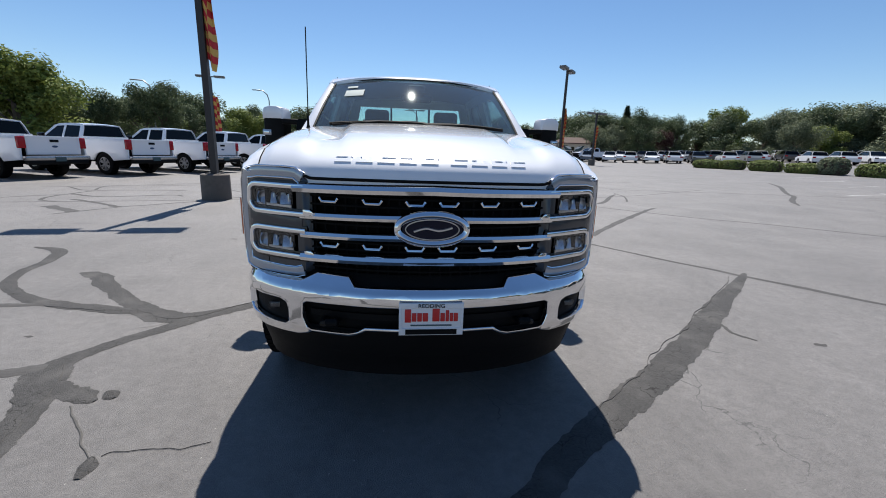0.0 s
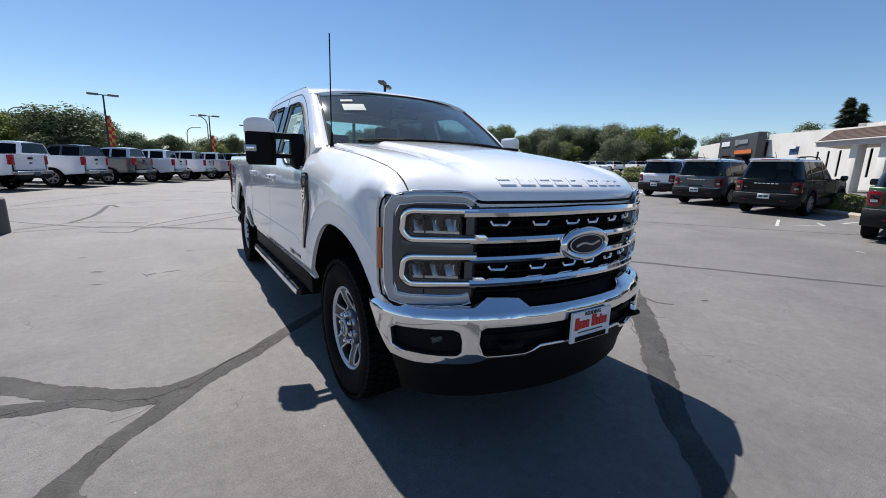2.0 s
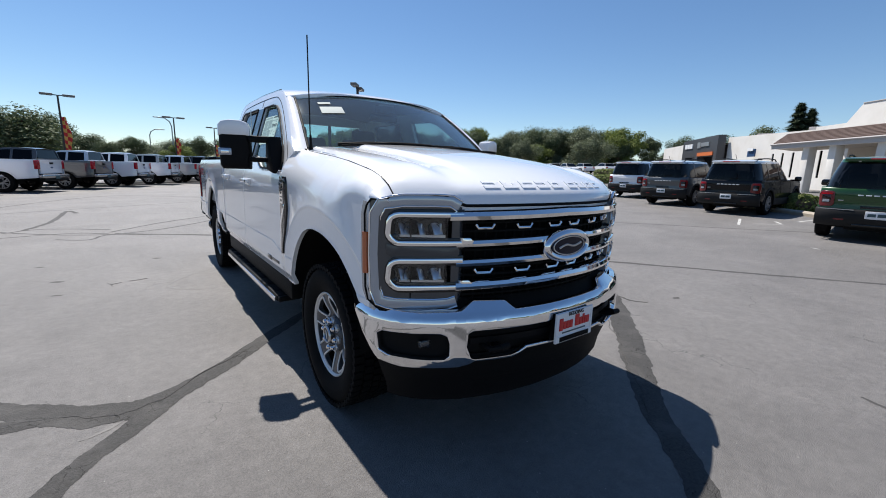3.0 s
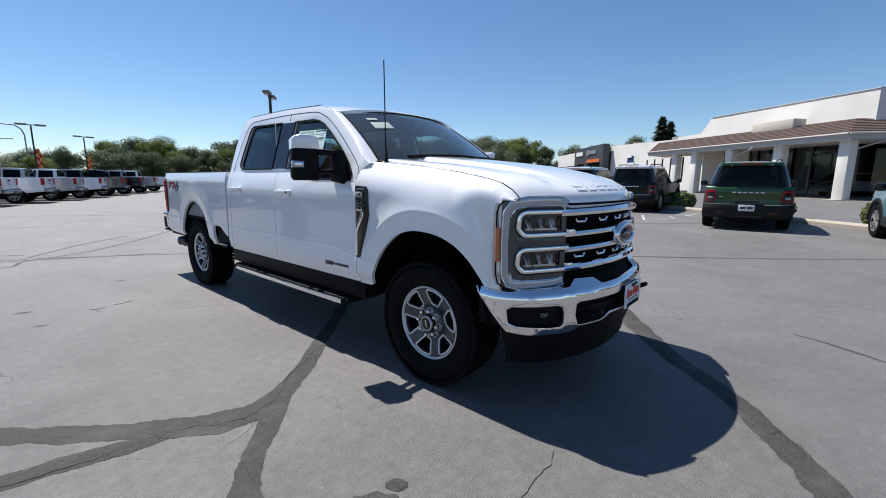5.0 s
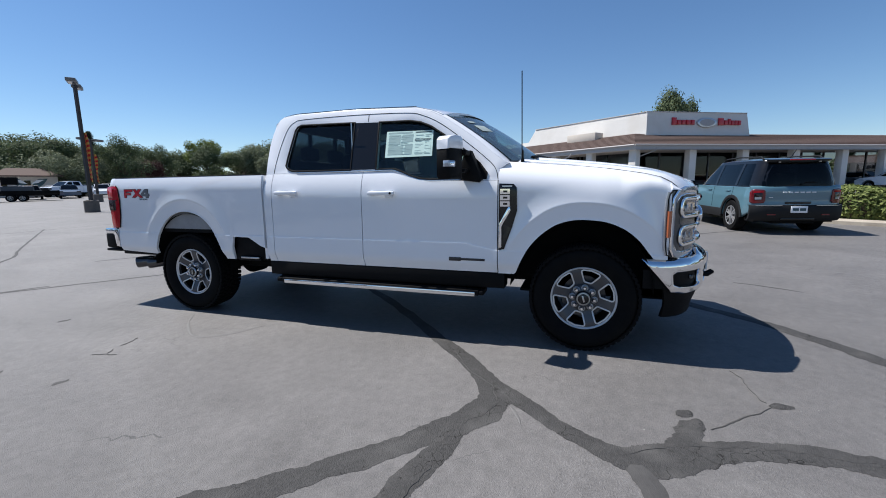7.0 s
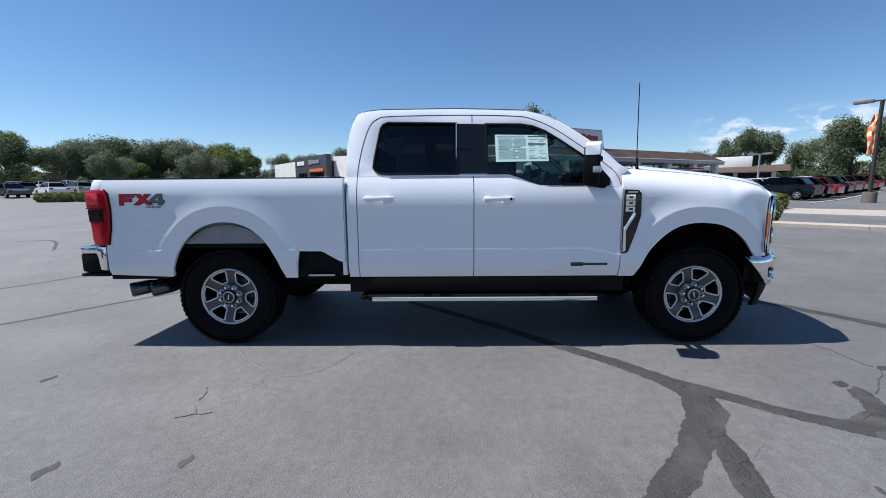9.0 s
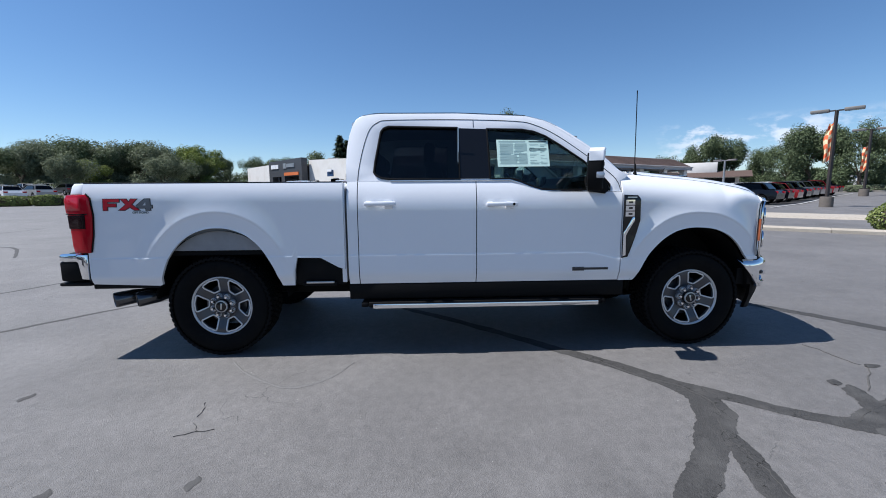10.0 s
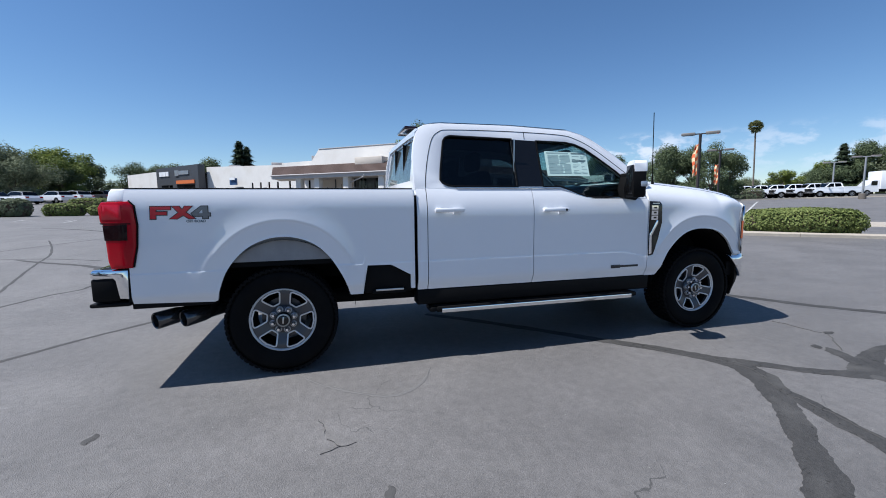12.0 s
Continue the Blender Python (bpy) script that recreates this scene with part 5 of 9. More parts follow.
part("air_dam", slab([(S(0.945), 0.55), (S(0.93), 0.30), (S(0.60), 0.285), (-S(0.60), 0.285), (-S(0.93), 0.30), (-S(0.945), 0.55)], (), 0.03, lambda u, v, w: bumper(u, v, w + 0.035 + 0.05 * smooth01(v, 0.5, 0.29)), du=0.06, dv=0.05), PLASTIC, truck, "black plastic air dam")
part("air_dam_lip", slab([(S(0.62), 0.44), (S(0.58), 0.40), (-S(0.58), 0.40), (-S(0.62), 0.44)], (), 0.03, lambda u, v, w: bumper(u, v, w + 0.055), du=0.06, bevel=0.006), PLASTIC, truck)
part("bumper_filler", slab([(S(0.93), 0.80), (-S(0.93), 0.80), (-S(0.93), 0.72), (S(0.93), 0.72)], (), 0.02, lambda u, v, w: bumper(u, v, w + 0.06), du=0.06), UNDER, truck)

# front plate in a dealer frame
plate = part("number_plate", slab([(-0.152, 0.513), (0.152, 0.513), (0.152, 0.672), (-0.152, 0.672)], (), 0.006, lambda u, v, w: Vector((u, -1.028 + w, v)), bevel=0.002), PLATE_WHITE, truck, "white dealer plate with red script bars")
part("plate_frame", slab([(-0.156, 0.508), (0.156, 0.508), (0.156, 0.677), (-0.156, 0.677)], ([(-0.144, 0.545), (0.144, 0.545), (0.144, 0.652), (-0.144, 0.652)],), 0.012, lambda u, v, w: Vector((u, -1.033 + w, v)), bevel=0.002), PLATE_WHITE, plate)
part("plate_bracket", boxes((-0.14, -1.02, 0.52, 0.14, -0.98, 0.67)), PLASTIC, plate)
words("REDDING", 0.030, pose(0, -1.036, 0.664, 90, 0, 0), UNDER, "plate_word", plate)
part("frame_name_bar", boxes((-0.125, -1.036, 0.513, 0.125, -1.030, 0.540)), UNDER, plate)
for x0, x1, z0, z1 in ((-0.128, -0.098, 0.575, 0.645), (-0.094, -0.072, 0.580, 0.625), (-0.068, -0.046, 0.580, 0.625), (-0.042, -0.016, 0.580, 0.625), (0.005, 0.040, 0.580, 0.648), (0.044, 0.066, 0.580, 0.625), (0.070, 0.086, 0.580, 0.640), (0.090, 0.106, 0.580, 0.625), (0.109, 0.130, 0.580, 0.625)):
    part("script_bar", boxes((x0, -1.032, z0, x1, -1.026, z1), bevel=0.0025), INK_RED, plate)
part("slogan_bar", boxes((-0.10, -1.0305, 0.556, 0.10, -1.026, 0.563)), INK_DARK, plate)

plate.matrix_basis = Matrix.Translation((0, 0, 0.091)) @ Matrix.Diagonal((0.95, 1, 0.92, 1))


# ---- wheels ----
def make_wheel(m):
    """Wheel with the outer face towards -x."""
    w = new("wheel")
    w.parent = truck
    w.matrix_basis = m
    prof = [(0.250, -0.105), (0.275, -0.125), (0.33, -0.138), (0.375, -0.136), (0.400, -0.125), (0.415, -0.105), (0.421, -0.06), (0.423, 0), (0.421, 0.06), (0.415, 0.105), (0.400, 0.125), (0.33, 0.138), (0.25, 0.105), (0.24, 0.0)]
    bm = lathe(bmesh.new(), [(r - 0.012 if r > 0.38 else r, a) for r, a in prof] + [(0.25, -0.105)], 64)
    part("tyre", bm, RUBBER, w, "black all-terrain tyre")
    bm = bmesh.new()
    n = 58
    for i in range(n):
        for x0, x1, sh in ((-0.135, -0.085, 0.0), (-0.075, -0.03, 0.5), (-0.02, 0.02, 0.0), (0.03, 0.075, 0.5), (0.085, 0.135, 0.0)):
            a = 2 * math.pi * (i + sh) / n
            r0 = 0.40 if abs(x0 + x1) > 0.2 else 0.405
            r1 = 0.421 if abs(x0 + x1) > 0.2 else 0.425
            mm = Matrix.Rotation(a, 4, "X")
            box(bm, x0, -0.0165, r0, x1, 0.0165, r1, m=mm)
    for i in range(n):
        box(bm, -0.136, -0.010, 0.392, -0.12, 0.010, 0.412, m=Matrix.Rotation(2 * math.pi * (i + 0.5) / n, 4, "X"))
    part("tread", bm, RUBBER, w, sharp=0)
    part("barrel", lathe(bmesh.new(), [(0.242, -0.10), (0.225, -0.05), (0.215, 0.10), (0.235, 0.11), (0.24, 0.09)], 48), UNDER, w)
    part("brake_disc", lathe(bmesh.new(), [(0.0, -0.02), (0.17, -0.02), (0.17, 0.01), (0.0, 0.01)], 40), LAMPGREY, w)
    part("rim_lip", lathe(bmesh.new(), [(0.236, -0.095), (0.241, -0.108), (0.247, -0.112), (0.252, -0.109), (0.254, -0.100), (0.250, -0.09), (0.236, -0.095)], 64), MACHINED, w, "machined rim lip")

    def dish(u, v, d):
        r = math.hypot(u, v)
        return Vector((-0.098 + 0.035 * (1 - smooth01(r, 0.10, 0.22)) - 0.02 * (1 - smooth01(r, 0.05, 0.10)) + d, u, v))

    def pol(r, a):
        return (r * math.cos(radians(a)), r * math.sin(radians(a)))
    holes = []
    for k in range(6):
        c = 60 * k
        holes.append([pol(0.126, c - 9), pol(0.126, c + 9), pol(0.133, c + 13), pol(0.155, c + 15.5), pol(0.210, c + 19), pol(0.222, c + 18.5), pol(0.229, c + 15.5), pol(0.231, c), pol(0.229, c - 15.5), pol(0.222, c - 18.5), pol(0.210, c - 19), pol(0.155, c - 15.5), pol(0.133, c - 13)])
    outer = [pol(0.240, 360 * i / 48) for i in range(48)]
    part("spokes", slab(outer, holes, 0.030, dish, du=0.04, dv=0.04, bevel=0.003), POCKET, w, "six dark grey painted spokes")
    for hole in holes:
        p = [dish(u, v, 0.001) for u, v in dense(hole + hole[:1], 0.02)[:-1]]
        part("window_edge", sweep(bmesh.new(), p, rounded(0.0120, 0.006, 0.4), Vector((-1, 0, 0)), closed=True), MACHINED, w, "machined edge of a wheel opening")
    part("hub_plate", lathe(bmesh.new(), [(0.058, -0.094), (0.062, -0.098), (0.096, -0.090), (0.104, -0.084), (0.110, -0.066)], 40), POCKET, w, "grey hub plate")
    part("hub", lathe(bmesh.new(), [(0.0, -0.124), (0.045, -0.124), (0.052, -0.119), (0.058, -0.104), (0.060, -0.085)], 32), GLOSSBLACK, w, "black hub cap")
    part("hub_ring", lathe(bmesh.new(), [(0.041, -0.124), (0.043, -0.129), (0.049, -0.128), (0.053, -0.120), (0.047, -0.118), (0.041, -0.124)], 36), SATIN, w)
    part("cap_mark", boxes((-0.128, -0.006, -0.026, -0.122, 0.006, 0.026), bevel=0.002), SATIN, w)
    for k in range(8):
        a = 2 * math.pi * (k + 0.5) / 8
        nut = part("lug_nut", lathe(bmesh.new(), [(0.0, -0.124), (0.010, -0.123), (0.0165, -0.113), (0.018, -0.070)], 8, "x", (0, 0.084 * math.cos(a), 0.084 * math.sin(a))), CHROME, w)
        part("nut_seat", lathe(bmesh.new(), [(0.019, -0.094), (0.024, -0.097), (0.027, -0.092), (0.027, -0.080)], 14, "x", (0, 0.084 * math.cos(a), 0.084 * math.sin(a))), SATIN, nut)
    return w


wheel = make_wheel(pose(-0.815, 0, TYRE_R, -16, 0, 0))
copy_thing(wheel, pose(-0.815, AXLE_R, TYRE_R, 6, 0, 0))
copy_thing(wheel, pose(0.815, 0, TYRE_R, 30, 0, 180))
copy_thing(wheel, pose(0.815, AXLE_R, TYRE_R, 5, 0, 180))

# ---- underbody ----
part("chassis_rail", boxes((-0.50, -0.70, 0.50, -0.42, 4.95, 0.68), (0.42, -0.70, 0.50, 0.50, 4.95, 0.68)), UNDER, truck)
part("front_axle", lathe(bmesh.new(), [(0.05, -0.75), (0.05, 0.75)], 14, "x", (0, 0.0, 0.42)), UNDER, truck)
part("rear_axle", lathe(bmesh.new(), [(0.06, -0.75), (0.06, -0.2), (0.17, -0.08), (0.17, 0.08), (0.06, 0.2), (0.06, 0.75)], 18, "x", (0, AXLE_R, 0.42)), UNDER, truck)
part("skid_plate", boxes((-0.55, -0.70, 0.36, 0.55, 0.55, 0.385), bevel=0.01), UNDER, truck)
part("engine_sump", boxes((-0.40, -0.62, 0.42, 0.40, 0.75, 0.80), bevel=0.05), UNDER, truck)
part("gearbox", boxes((-0.28, 0.75, 0.40, 0.28, 2.6, 0.60), bevel=0.05), UNDER, truck)
part("fuel_tank", boxes((-0.66, 2.95, 0.47, -0.30, 3.5, 0.64), bevel=0.05), UNDER, truck)
part("radiator_block", boxes((-0.80, -0.70, 0.60, 0.80, -0.60, 1.20)), UNDER, truck)
for s in (-1, 1):
    for yc, a0, a1, mat in ((0.04, 0, 180, UNDER), (4.03, 0, 180, UNDER)):
        pts = []
        for i in range(19):
            a = math.pi * i / 18
            pts.append([(s * x, yc + 0.535 * math.cos(a), 0.50 + 0.565 * math.sin(a)) for x in (0.955, 0.75, 0.50)])
        part("wheel_housing", grid(pts), mat, truck)
    part("housing_wall", slab([(0.04 - 0.55, 0.5), (0.04 + 0.55, 0.5), (0.04 + 0.45, 1.0), (0.04, 1.1), (0.04 - 0.45, 1.0)], (), 0.01, lambda u, v, w: Vector((s * (0.52 - w), u, v))), UNDER, truck)
    part("housing_wall", slab([(4.03 - 0.55, 0.52), (4.03 + 0.55, 0.52), (4.03 + 0.50, 1.0), (4.03, 1.12), (4.03 - 0.50, 1.0)], (), 0.01, lambda u, v, w: Vector((s * (0.50 - w), u, v))), UNDER, truck)
    part("inner_bed_liner", slab([(3.60, 0.90), (4.46, 0.90), (4.36, 1.02), (4.2, 1.10), (3.9, 1.11), (3.7, 1.04)], (), 0.01, lambda u, v, w: Vector((s * (0.93 - w), u, v))), SHADED_LINER, truck, "white inner wheel arch with its shade put into a grey colour")
    part("front_spring", tube([(s * (0.60 + 0.05 * math.cos(k)), 0.0 + 0.05 * math.sin(k), 0.48 + 0.01 * k) for k in range(40)], 0.012, 6), UNDER, truck)
    part("leaf_spring", tube([(s * 0.60, AXLE_R - 0.7, 0.60), (s * 0.60, AXLE_R, 0.50), (s * 0.60, AXLE_R + 0.6, 0.62)], 0.03, 6), UNDER, truck)
    part("rocker_panel", boxes((s * 0.80, 0.62, 0.47, s * 0.955, 2.98, 0.603), bevel=0.01), PLASTIC, truck)
    rb = part("running_board", boxes((s * 0.82, 0.83, 0.405, s * 1.005, 2.82, 0.455), bevel=0.012), PLASTIC, truck, "black running board with a chrome edge")
    part("chrome_edge", boxes((s * 1.003, 0.86, 0.402, s * 1.018, 2.78, 0.440), bevel=0.005), CHROME, rb)
    part("inner_edge_strip", boxes((s * 0.842, 0.92, 0.452, s * 0.856, 2.74, 0.464), bevel=0.003), SATIN, rb)
    for y0, y1 in ((0.79, 0.83), (2.82, 2.88)):
        part("board_end", boxes((s * 0.84, y0, 0.41, s * 1.0, y1, 0.45), bevel=0.01), PLASTIC, rb)
    for k in range(9):
        y = 0.95 + 0.22 * k
        part("tread_pad", boxes((s * 0.86, y, 0.455, s * 0.98, y + 0.15, 0.460), bevel=0.002), RUBBER, rb)
    for y in (1.1, 1.85, 2.6):
        part("board_bracket", boxes((s * 0.5, y, 0.42, s * 0.85, y + 0.06, 0.48)), UNDER, rb)
    part("rear_mudline", boxes((s * 0.88, 4.53, 0.595, s * 0.955, 5.06, 0.645), bevel=0.008), PLASTIC, truck)

# side step of the bed
for s in (-1, 1):
    st = part("bed_step_recess", boxes((s * 0.72, 3.005, 0.60, s * 0.945, 3.42, 0.835), bevel=0.012), PLASTIC, truck)
    part("bed_step", boxes((s * 0.80, 3.08, 0.595, s * 0.975, 3.36, 0.625), bevel=0.008), PLASTIC, st)
    part("step_plate", boxes((s * 0.955, 3.10, 0.618, s * 0.980, 3.33, 0.634), bevel=0.003), SATIN, st)

# exhaust
part("exhaust_pipe", tube([(-0.55, 2.2, 0.50), (-0.62, 3.4, 0.52), (-0.66, 4.45, 0.54), (-0.66, 4.75, 0.53)], 0.055, 14), UNDER, truck)
for start, end in (((-0.62, 4.64, 0.520), (-0.90, 4.95, 0.484)), ((-0.64, 4.47, 0.520), (-0.90, 4.765, 0.486))):
    start, end = Vector(start), Vector(end)
    n = (end - start).length
    bm = lathe(bmesh.new(), [(0.0, 0.0), (0.050, 0.0), (0.051, n - 0.20), (0.061, n - 0.15), (0.064, n - 0.02), (0.062, n - 0.005), (0.057, n), (0.051, n - 0.006), (0.048, n - 0.12), (0.0, n - 0.14)], 22, "z")
    bmesh.ops.transform(bm, matrix=Matrix.Translation(start) @ (end - start).to_track_quat("Z", "Y").to_matrix().to_4x4(), verts=bm.verts)
    part("exhaust_tip", bm, EXHAUST, truck, "dark chrome twin exhaust tip")

# ---- bed ----
part("bed_floor", boxes((-0.92, 3.0, 0.86, 0.92, 5.04, 0.90)), UNDER, truck)
part("bed_front_wall", boxes((-0.96, 2.995, 0.62, 0.96, 3.035, 1.445), bevel=0.008), WHITE, truck)
for s in (-1, 1):
    part("bed_rail_cap", boxes((s * 0.86, 3.01, 1.449, s * 0.955, 5.05, 1.459), bevel=0.008), PLASTIC, truck)
    part("bed_inner_wall", boxes((s * 0.86, 3.0, 0.88, s * 0.885, 5.04, 1.45)), WHITE, truck)
    # tail corner and tail light
    part("tail_corner", slab([(5.043, 1.365), (5.155, 1.365), (5.145, 1.43), (5.13, 1.452), (5.043, 1.452)], (), 0.10, lambda u, v, w: Vector((s * (half_width(4.9, v) - 0.02 * smooth01(u, 5.05, 5.16) - w), u, v)), bevel=0.008), WHITE, truck)
    part("tail_sill", slab([(5.04, 0.645), (5.07, 0.66), (5.09, 0.90), (5.044, 0.90)], (), 0.10, lambda u, v, w: Vector((s * (half_width(4.9, v) - 0.004 - w), u, v))), PLASTIC, truck)
    TL = [(5.02, 0.90), (5.160, 0.893), (5.176, 0.95), (5.186, 1.195), (5.208, 1.225), (5.214, 1.325), (5.19, 1.360), (5.02, 1.365), (4.988, 1.335), (4.976, 1.20), (4.988, 1.05)]
    tl = part("tail_light", slab(TL, (), 0.13, lambda u, v, w: Vector((s * (half_width(4.9, v) + 0.012 - 0.28 * max(0, u - 5.07) - w), u, v)), du=0.03, dv=0.06, bevel=0.010), REDLENS, truck, "red tail light with a smoked band")
    part("smoked_band", slab([(5.035, 1.095), (5.183, 1.095), (5.188, 1.200), (5.03, 1.205)], (), 0.10, lambda u, v, w: Vector((s * (half_width(4.9, v) + 0.0145 - 0.28 * max(0, u - 5.07) - w), u, v)), du=0.02), DARKLENS, tl)
    part("lamp_divider", slab([(5.01, 1.206), (5.200, 1.208), (5.204, 1.216), (5.008, 1.214)], (), 0.05, lambda u, v, w: Vector((s * (half_width(4.9, v) + 0.0150 - 0.28 * max(0, u - 5.07) - w), u, v)), du=0.02), DARKLENS, tl)
    part("reflex_panel", slab([(5.060, 1.240), (5.192, 1.240), (5.196, 1.325), (5.180, 1.342), (5.060, 1.342)], (), 0.05, lambda u, v, w: Vector((s * (half_width(4.9, v) + 0.0148 - 0.28 * max(0, u - 5.07) - w), u, v)), du=0.02, bevel=0.001), BRIGHT_RED, tl, "bright red reflector panel")
    part("lamp_gap", sweep(bmesh.new(), [Vector((s * (half_width(4.9, v) + 0.004), u, v)) for u, v in ((5.012, 0.905), (4.982, 1.05), (4.970, 1.20), (4.982, 1.336), (5.016, 1.371))], rounded(0.010, 0.005, 0.3), Vector((s, 0, 0))), UNDER, tl)
tg = part("tailgate", slab([(-0.83, 0.80), (0.83, 0.80), (0.83, 1.44), (-0.83, 1.44)], (), 0.07, lambda u, v, w: Vector((u, 5.145 + 0.03 * smooth01(v, 1.30, 1.42) - w, v)), dv=0.04, bevel=0.01), WHITE, truck)
part("tailgate_cap", boxes((-0.83, 5.09, 1.441, 0.83, 5.175, 1.456), bevel=0.006), PLASTIC, tg)
part("tailgate_handle", boxes((-0.14, 5.145, 1.24, 0.14, 5.165, 1.32), bevel=0.01), PLASTIC, tg)
rbm = part("rear_bumper", slab([(-0.98, 0.72), (-0.97, 0.875), (-0.90, 0.885), (0.90, 0.885), (0.97, 0.875), (0.98, 0.72), (0.94, 0.655), (-0.94, 0.655)], (), 0.16, lambda u, v, w: Vector((u, 5.335 - 0.07 * abs(u) ** 6 - w, v)), du=0.10, bevel=0.02), CHROME, truck, "chrome rear step bumper")
part("bumper_step_pad", boxes((-0.92, 5.10, 0.878, 0.92, 5.25, 0.890), bevel=0.006), PLASTIC, rbm)
for s in (-1, 1):
    part("bumper_side", boxes((s * 0.90, 5.115, 0.665, s * 0.984, 5.288, 0.832), bevel=0.02), PLASTIC, rbm)
    part("bumper_end", slab([(5.052, 0.886), (5.270, 0.889), (5.284, 0.872), (5.282, 0.838), (5.262, 0.832), (5.150, 0.830), (5.136, 0.815), (5.118, 0.685), (5.062, 0.678)], (), 0.05, lambda u, v, w: Vector((s * (0.990 - 0.10 * max(0, u - 5.22) - w), u, v)), bevel=0.010), CHROME, rbm, "chrome corner of the bumper")
    part("bumper_corner_step", boxes((s * 0.70, 5.06, 0.625, s * 0.978, 5.31, 0.655), bevel=0.012), PLASTIC, rbm)

# ---- mirrors, handles, badges ----
def swung(bm, s):
    """Sweeps a mirror's outer end back."""
    bmesh.ops.rotate(bm, cent=(s * 1.12, 0.985, 0), matrix=Matrix.Rotation(radians(20 * s), 3, "Z"), verts=bm.verts)
    return bm



for s in (-1, 1):
    mr = part("wing_mirror", swung(slab([(1.375 - 1.54, -0.095), (1.45 - 1.54, -0.10), (1.60 - 1.54, -0.10), (0.085, -0.095), (0.085, 0.085), (0.06, 0.098), (-0.14, 0.098), (-0.165, 0.08)], (), 0.105, lambda u, v, w: Vector((s * (1.19 + v * 0.98), 0.935 + w - 0.02 * (1 - (v / 0.1) ** 2), 1.535 + u)), bevel=0.03), s), PLASTIC, truck, "towing mirror with a white cap")
    part("mirror_cap", swung(slab([(0.06, -0.102), (0.06, 0.100), (0.13, 0.098), (0.155, 0.075), (0.165, 0.02), (0.163, -0.05), (0.15, -0.088), (0.12, -0.102)], (), 0.11, lambda u, v, w: Vector((s * (1.19 + v * 0.98), 0.930 + w - 0.02 * (1 - (v / 0.11) ** 2), 1.535 + u)), bevel=0.03), s), WHITE, mr, "white painted cap")
    part("mirror_glass", swung(boxes((s * 1.115, 1.034, 1.40, s * 1.265, 1.046, 1.655), bevel=0.004), s), GLOSSBLACK, mr)
    lm = part("mirror_lamp", swung(boxes((s * 1.205, 0.921, 1.462, s * 1.290, 0.98, 1.512), bevel=0.008), s), LIGHTBAR, mr, "clear marker lamp")
    part("mirror_lamp_insert", swung(boxes((s * 1.222, 0.917, 1.474, s * 1.272, 0.95, 1.500), bevel=0.003), s), CHROME, lm)
    part("mirror_arm", boxes((s * 0.90, 0.90, 1.555, s * 1.12, 0.96, 1.60), (s * 0.92, 0.91, 1.42, s * 1.12, 0.955, 1.455), bevel=0.014), PLASTIC, mr)
    part("mirror_base", slab([(0.80, 1.37), (0.83, 1.345), (0.97, 1.365), (0.985, 1.46), (0.95, 1.60), (0.90, 1.60)], (), 0.09, lambda u, v, w: Vector((s * (1.0 - w), u, v)), bevel=0.02), PLASTIC, mr)
    for y in (1.57, 2.57):
        zz = 1.265 if y < 2 else 1.275
        hx = half_width(y, zz)
        h = part("door_handle", boxes((s * (hx + 0.018), y, zz - 0.018, s * (hx + 0.045), y + 0.26, zz + 0.018), bevel=0.012), WHITE, truck)
        part("handle_base", boxes((s * (hx - 0.005), y + 0.03, zz - 0.04, s * (hx + 0.02), y + 0.10, zz + 0.018), bevel=0.008), WHITE, h)
        if y < 2:
            part("key_cap", lathe(bmesh.new(), [(0.0, -0.002), (0.010, -0.002), (0.012, 0.004)], 12, "x", (s * (hx + 0.046), y + 0.035, zz)), UNDER, h)
        part("handle_base", boxes((s * (hx - 0.005), y + 0.20, zz - 0.02, s * (hx + 0.02), y + 0.25, zz + 0.02), bevel=0.008), WHITE, h)
    # fender vent
    VENT = [(0.665, 1.335), (0.55, 1.33), (0.525, 1.30), (0.52, 1.12), (0.56, 0.98), (0.62, 0.81), (0.668, 0.80)]
    vn = part("fender_vent", slab(VENT, (), 0.02, lambda u, v, w: Vector((s * (half_width(u, v) + 0.012 - w), u, v)), dv=0.06, bevel=0.005), GLOSSBLACK, truck, "black fender vent with a chrome strip")
    part("vent_strip", slab([(0.575, 1.150), (0.590, 1.150), (0.648, 1.040), (0.663, 1.02), (0.664, 0.815), (0.640, 0.825), (0.642, 0.990), (0.628, 1.020), (0.570, 1.120)], (), 0.010, lambda u, v, w: Vector((s * (half_width(u, v) + 0.017 - w), u, v)), dv=0.06, bevel=0.003), CHROME, vn)
    for k in range(3):
        z1 = 1.292 - 0.049 * k
        part("model_bar", slab([(0.578, z1 - 0.041), (0.655, z1 - 0.041), (0.655, z1), (0.578, z1)], ([(0.596, z1 - 0.028), (0.630, z1 - 0.028), (0.630, z1 - 0.012), (0.596, z1 - 0.012)],), 0.008, lambda u, v, w: Vector((s * (half_width(u, v) + 0.017 - w), u, v))), CHROME, vn, "bright model badge bar")
    part("vent_caption_bar", boxes((s * (half_width(0.6, 1.315) + 0.01), 0.56, 1.308, s * (half_width(0.6, 1.315) + 0.0145), 0.64, 1.318)), SATIN, vn)
    eb = part("engine_badge", boxes((s * (half_width(1.0, 0.715) - 0.001), 0.78, 0.702, s * (half_width(1.0, 0.715) + 0.003), 0.985, 0.722), bevel=0.001), BADGE_DARK, truck)
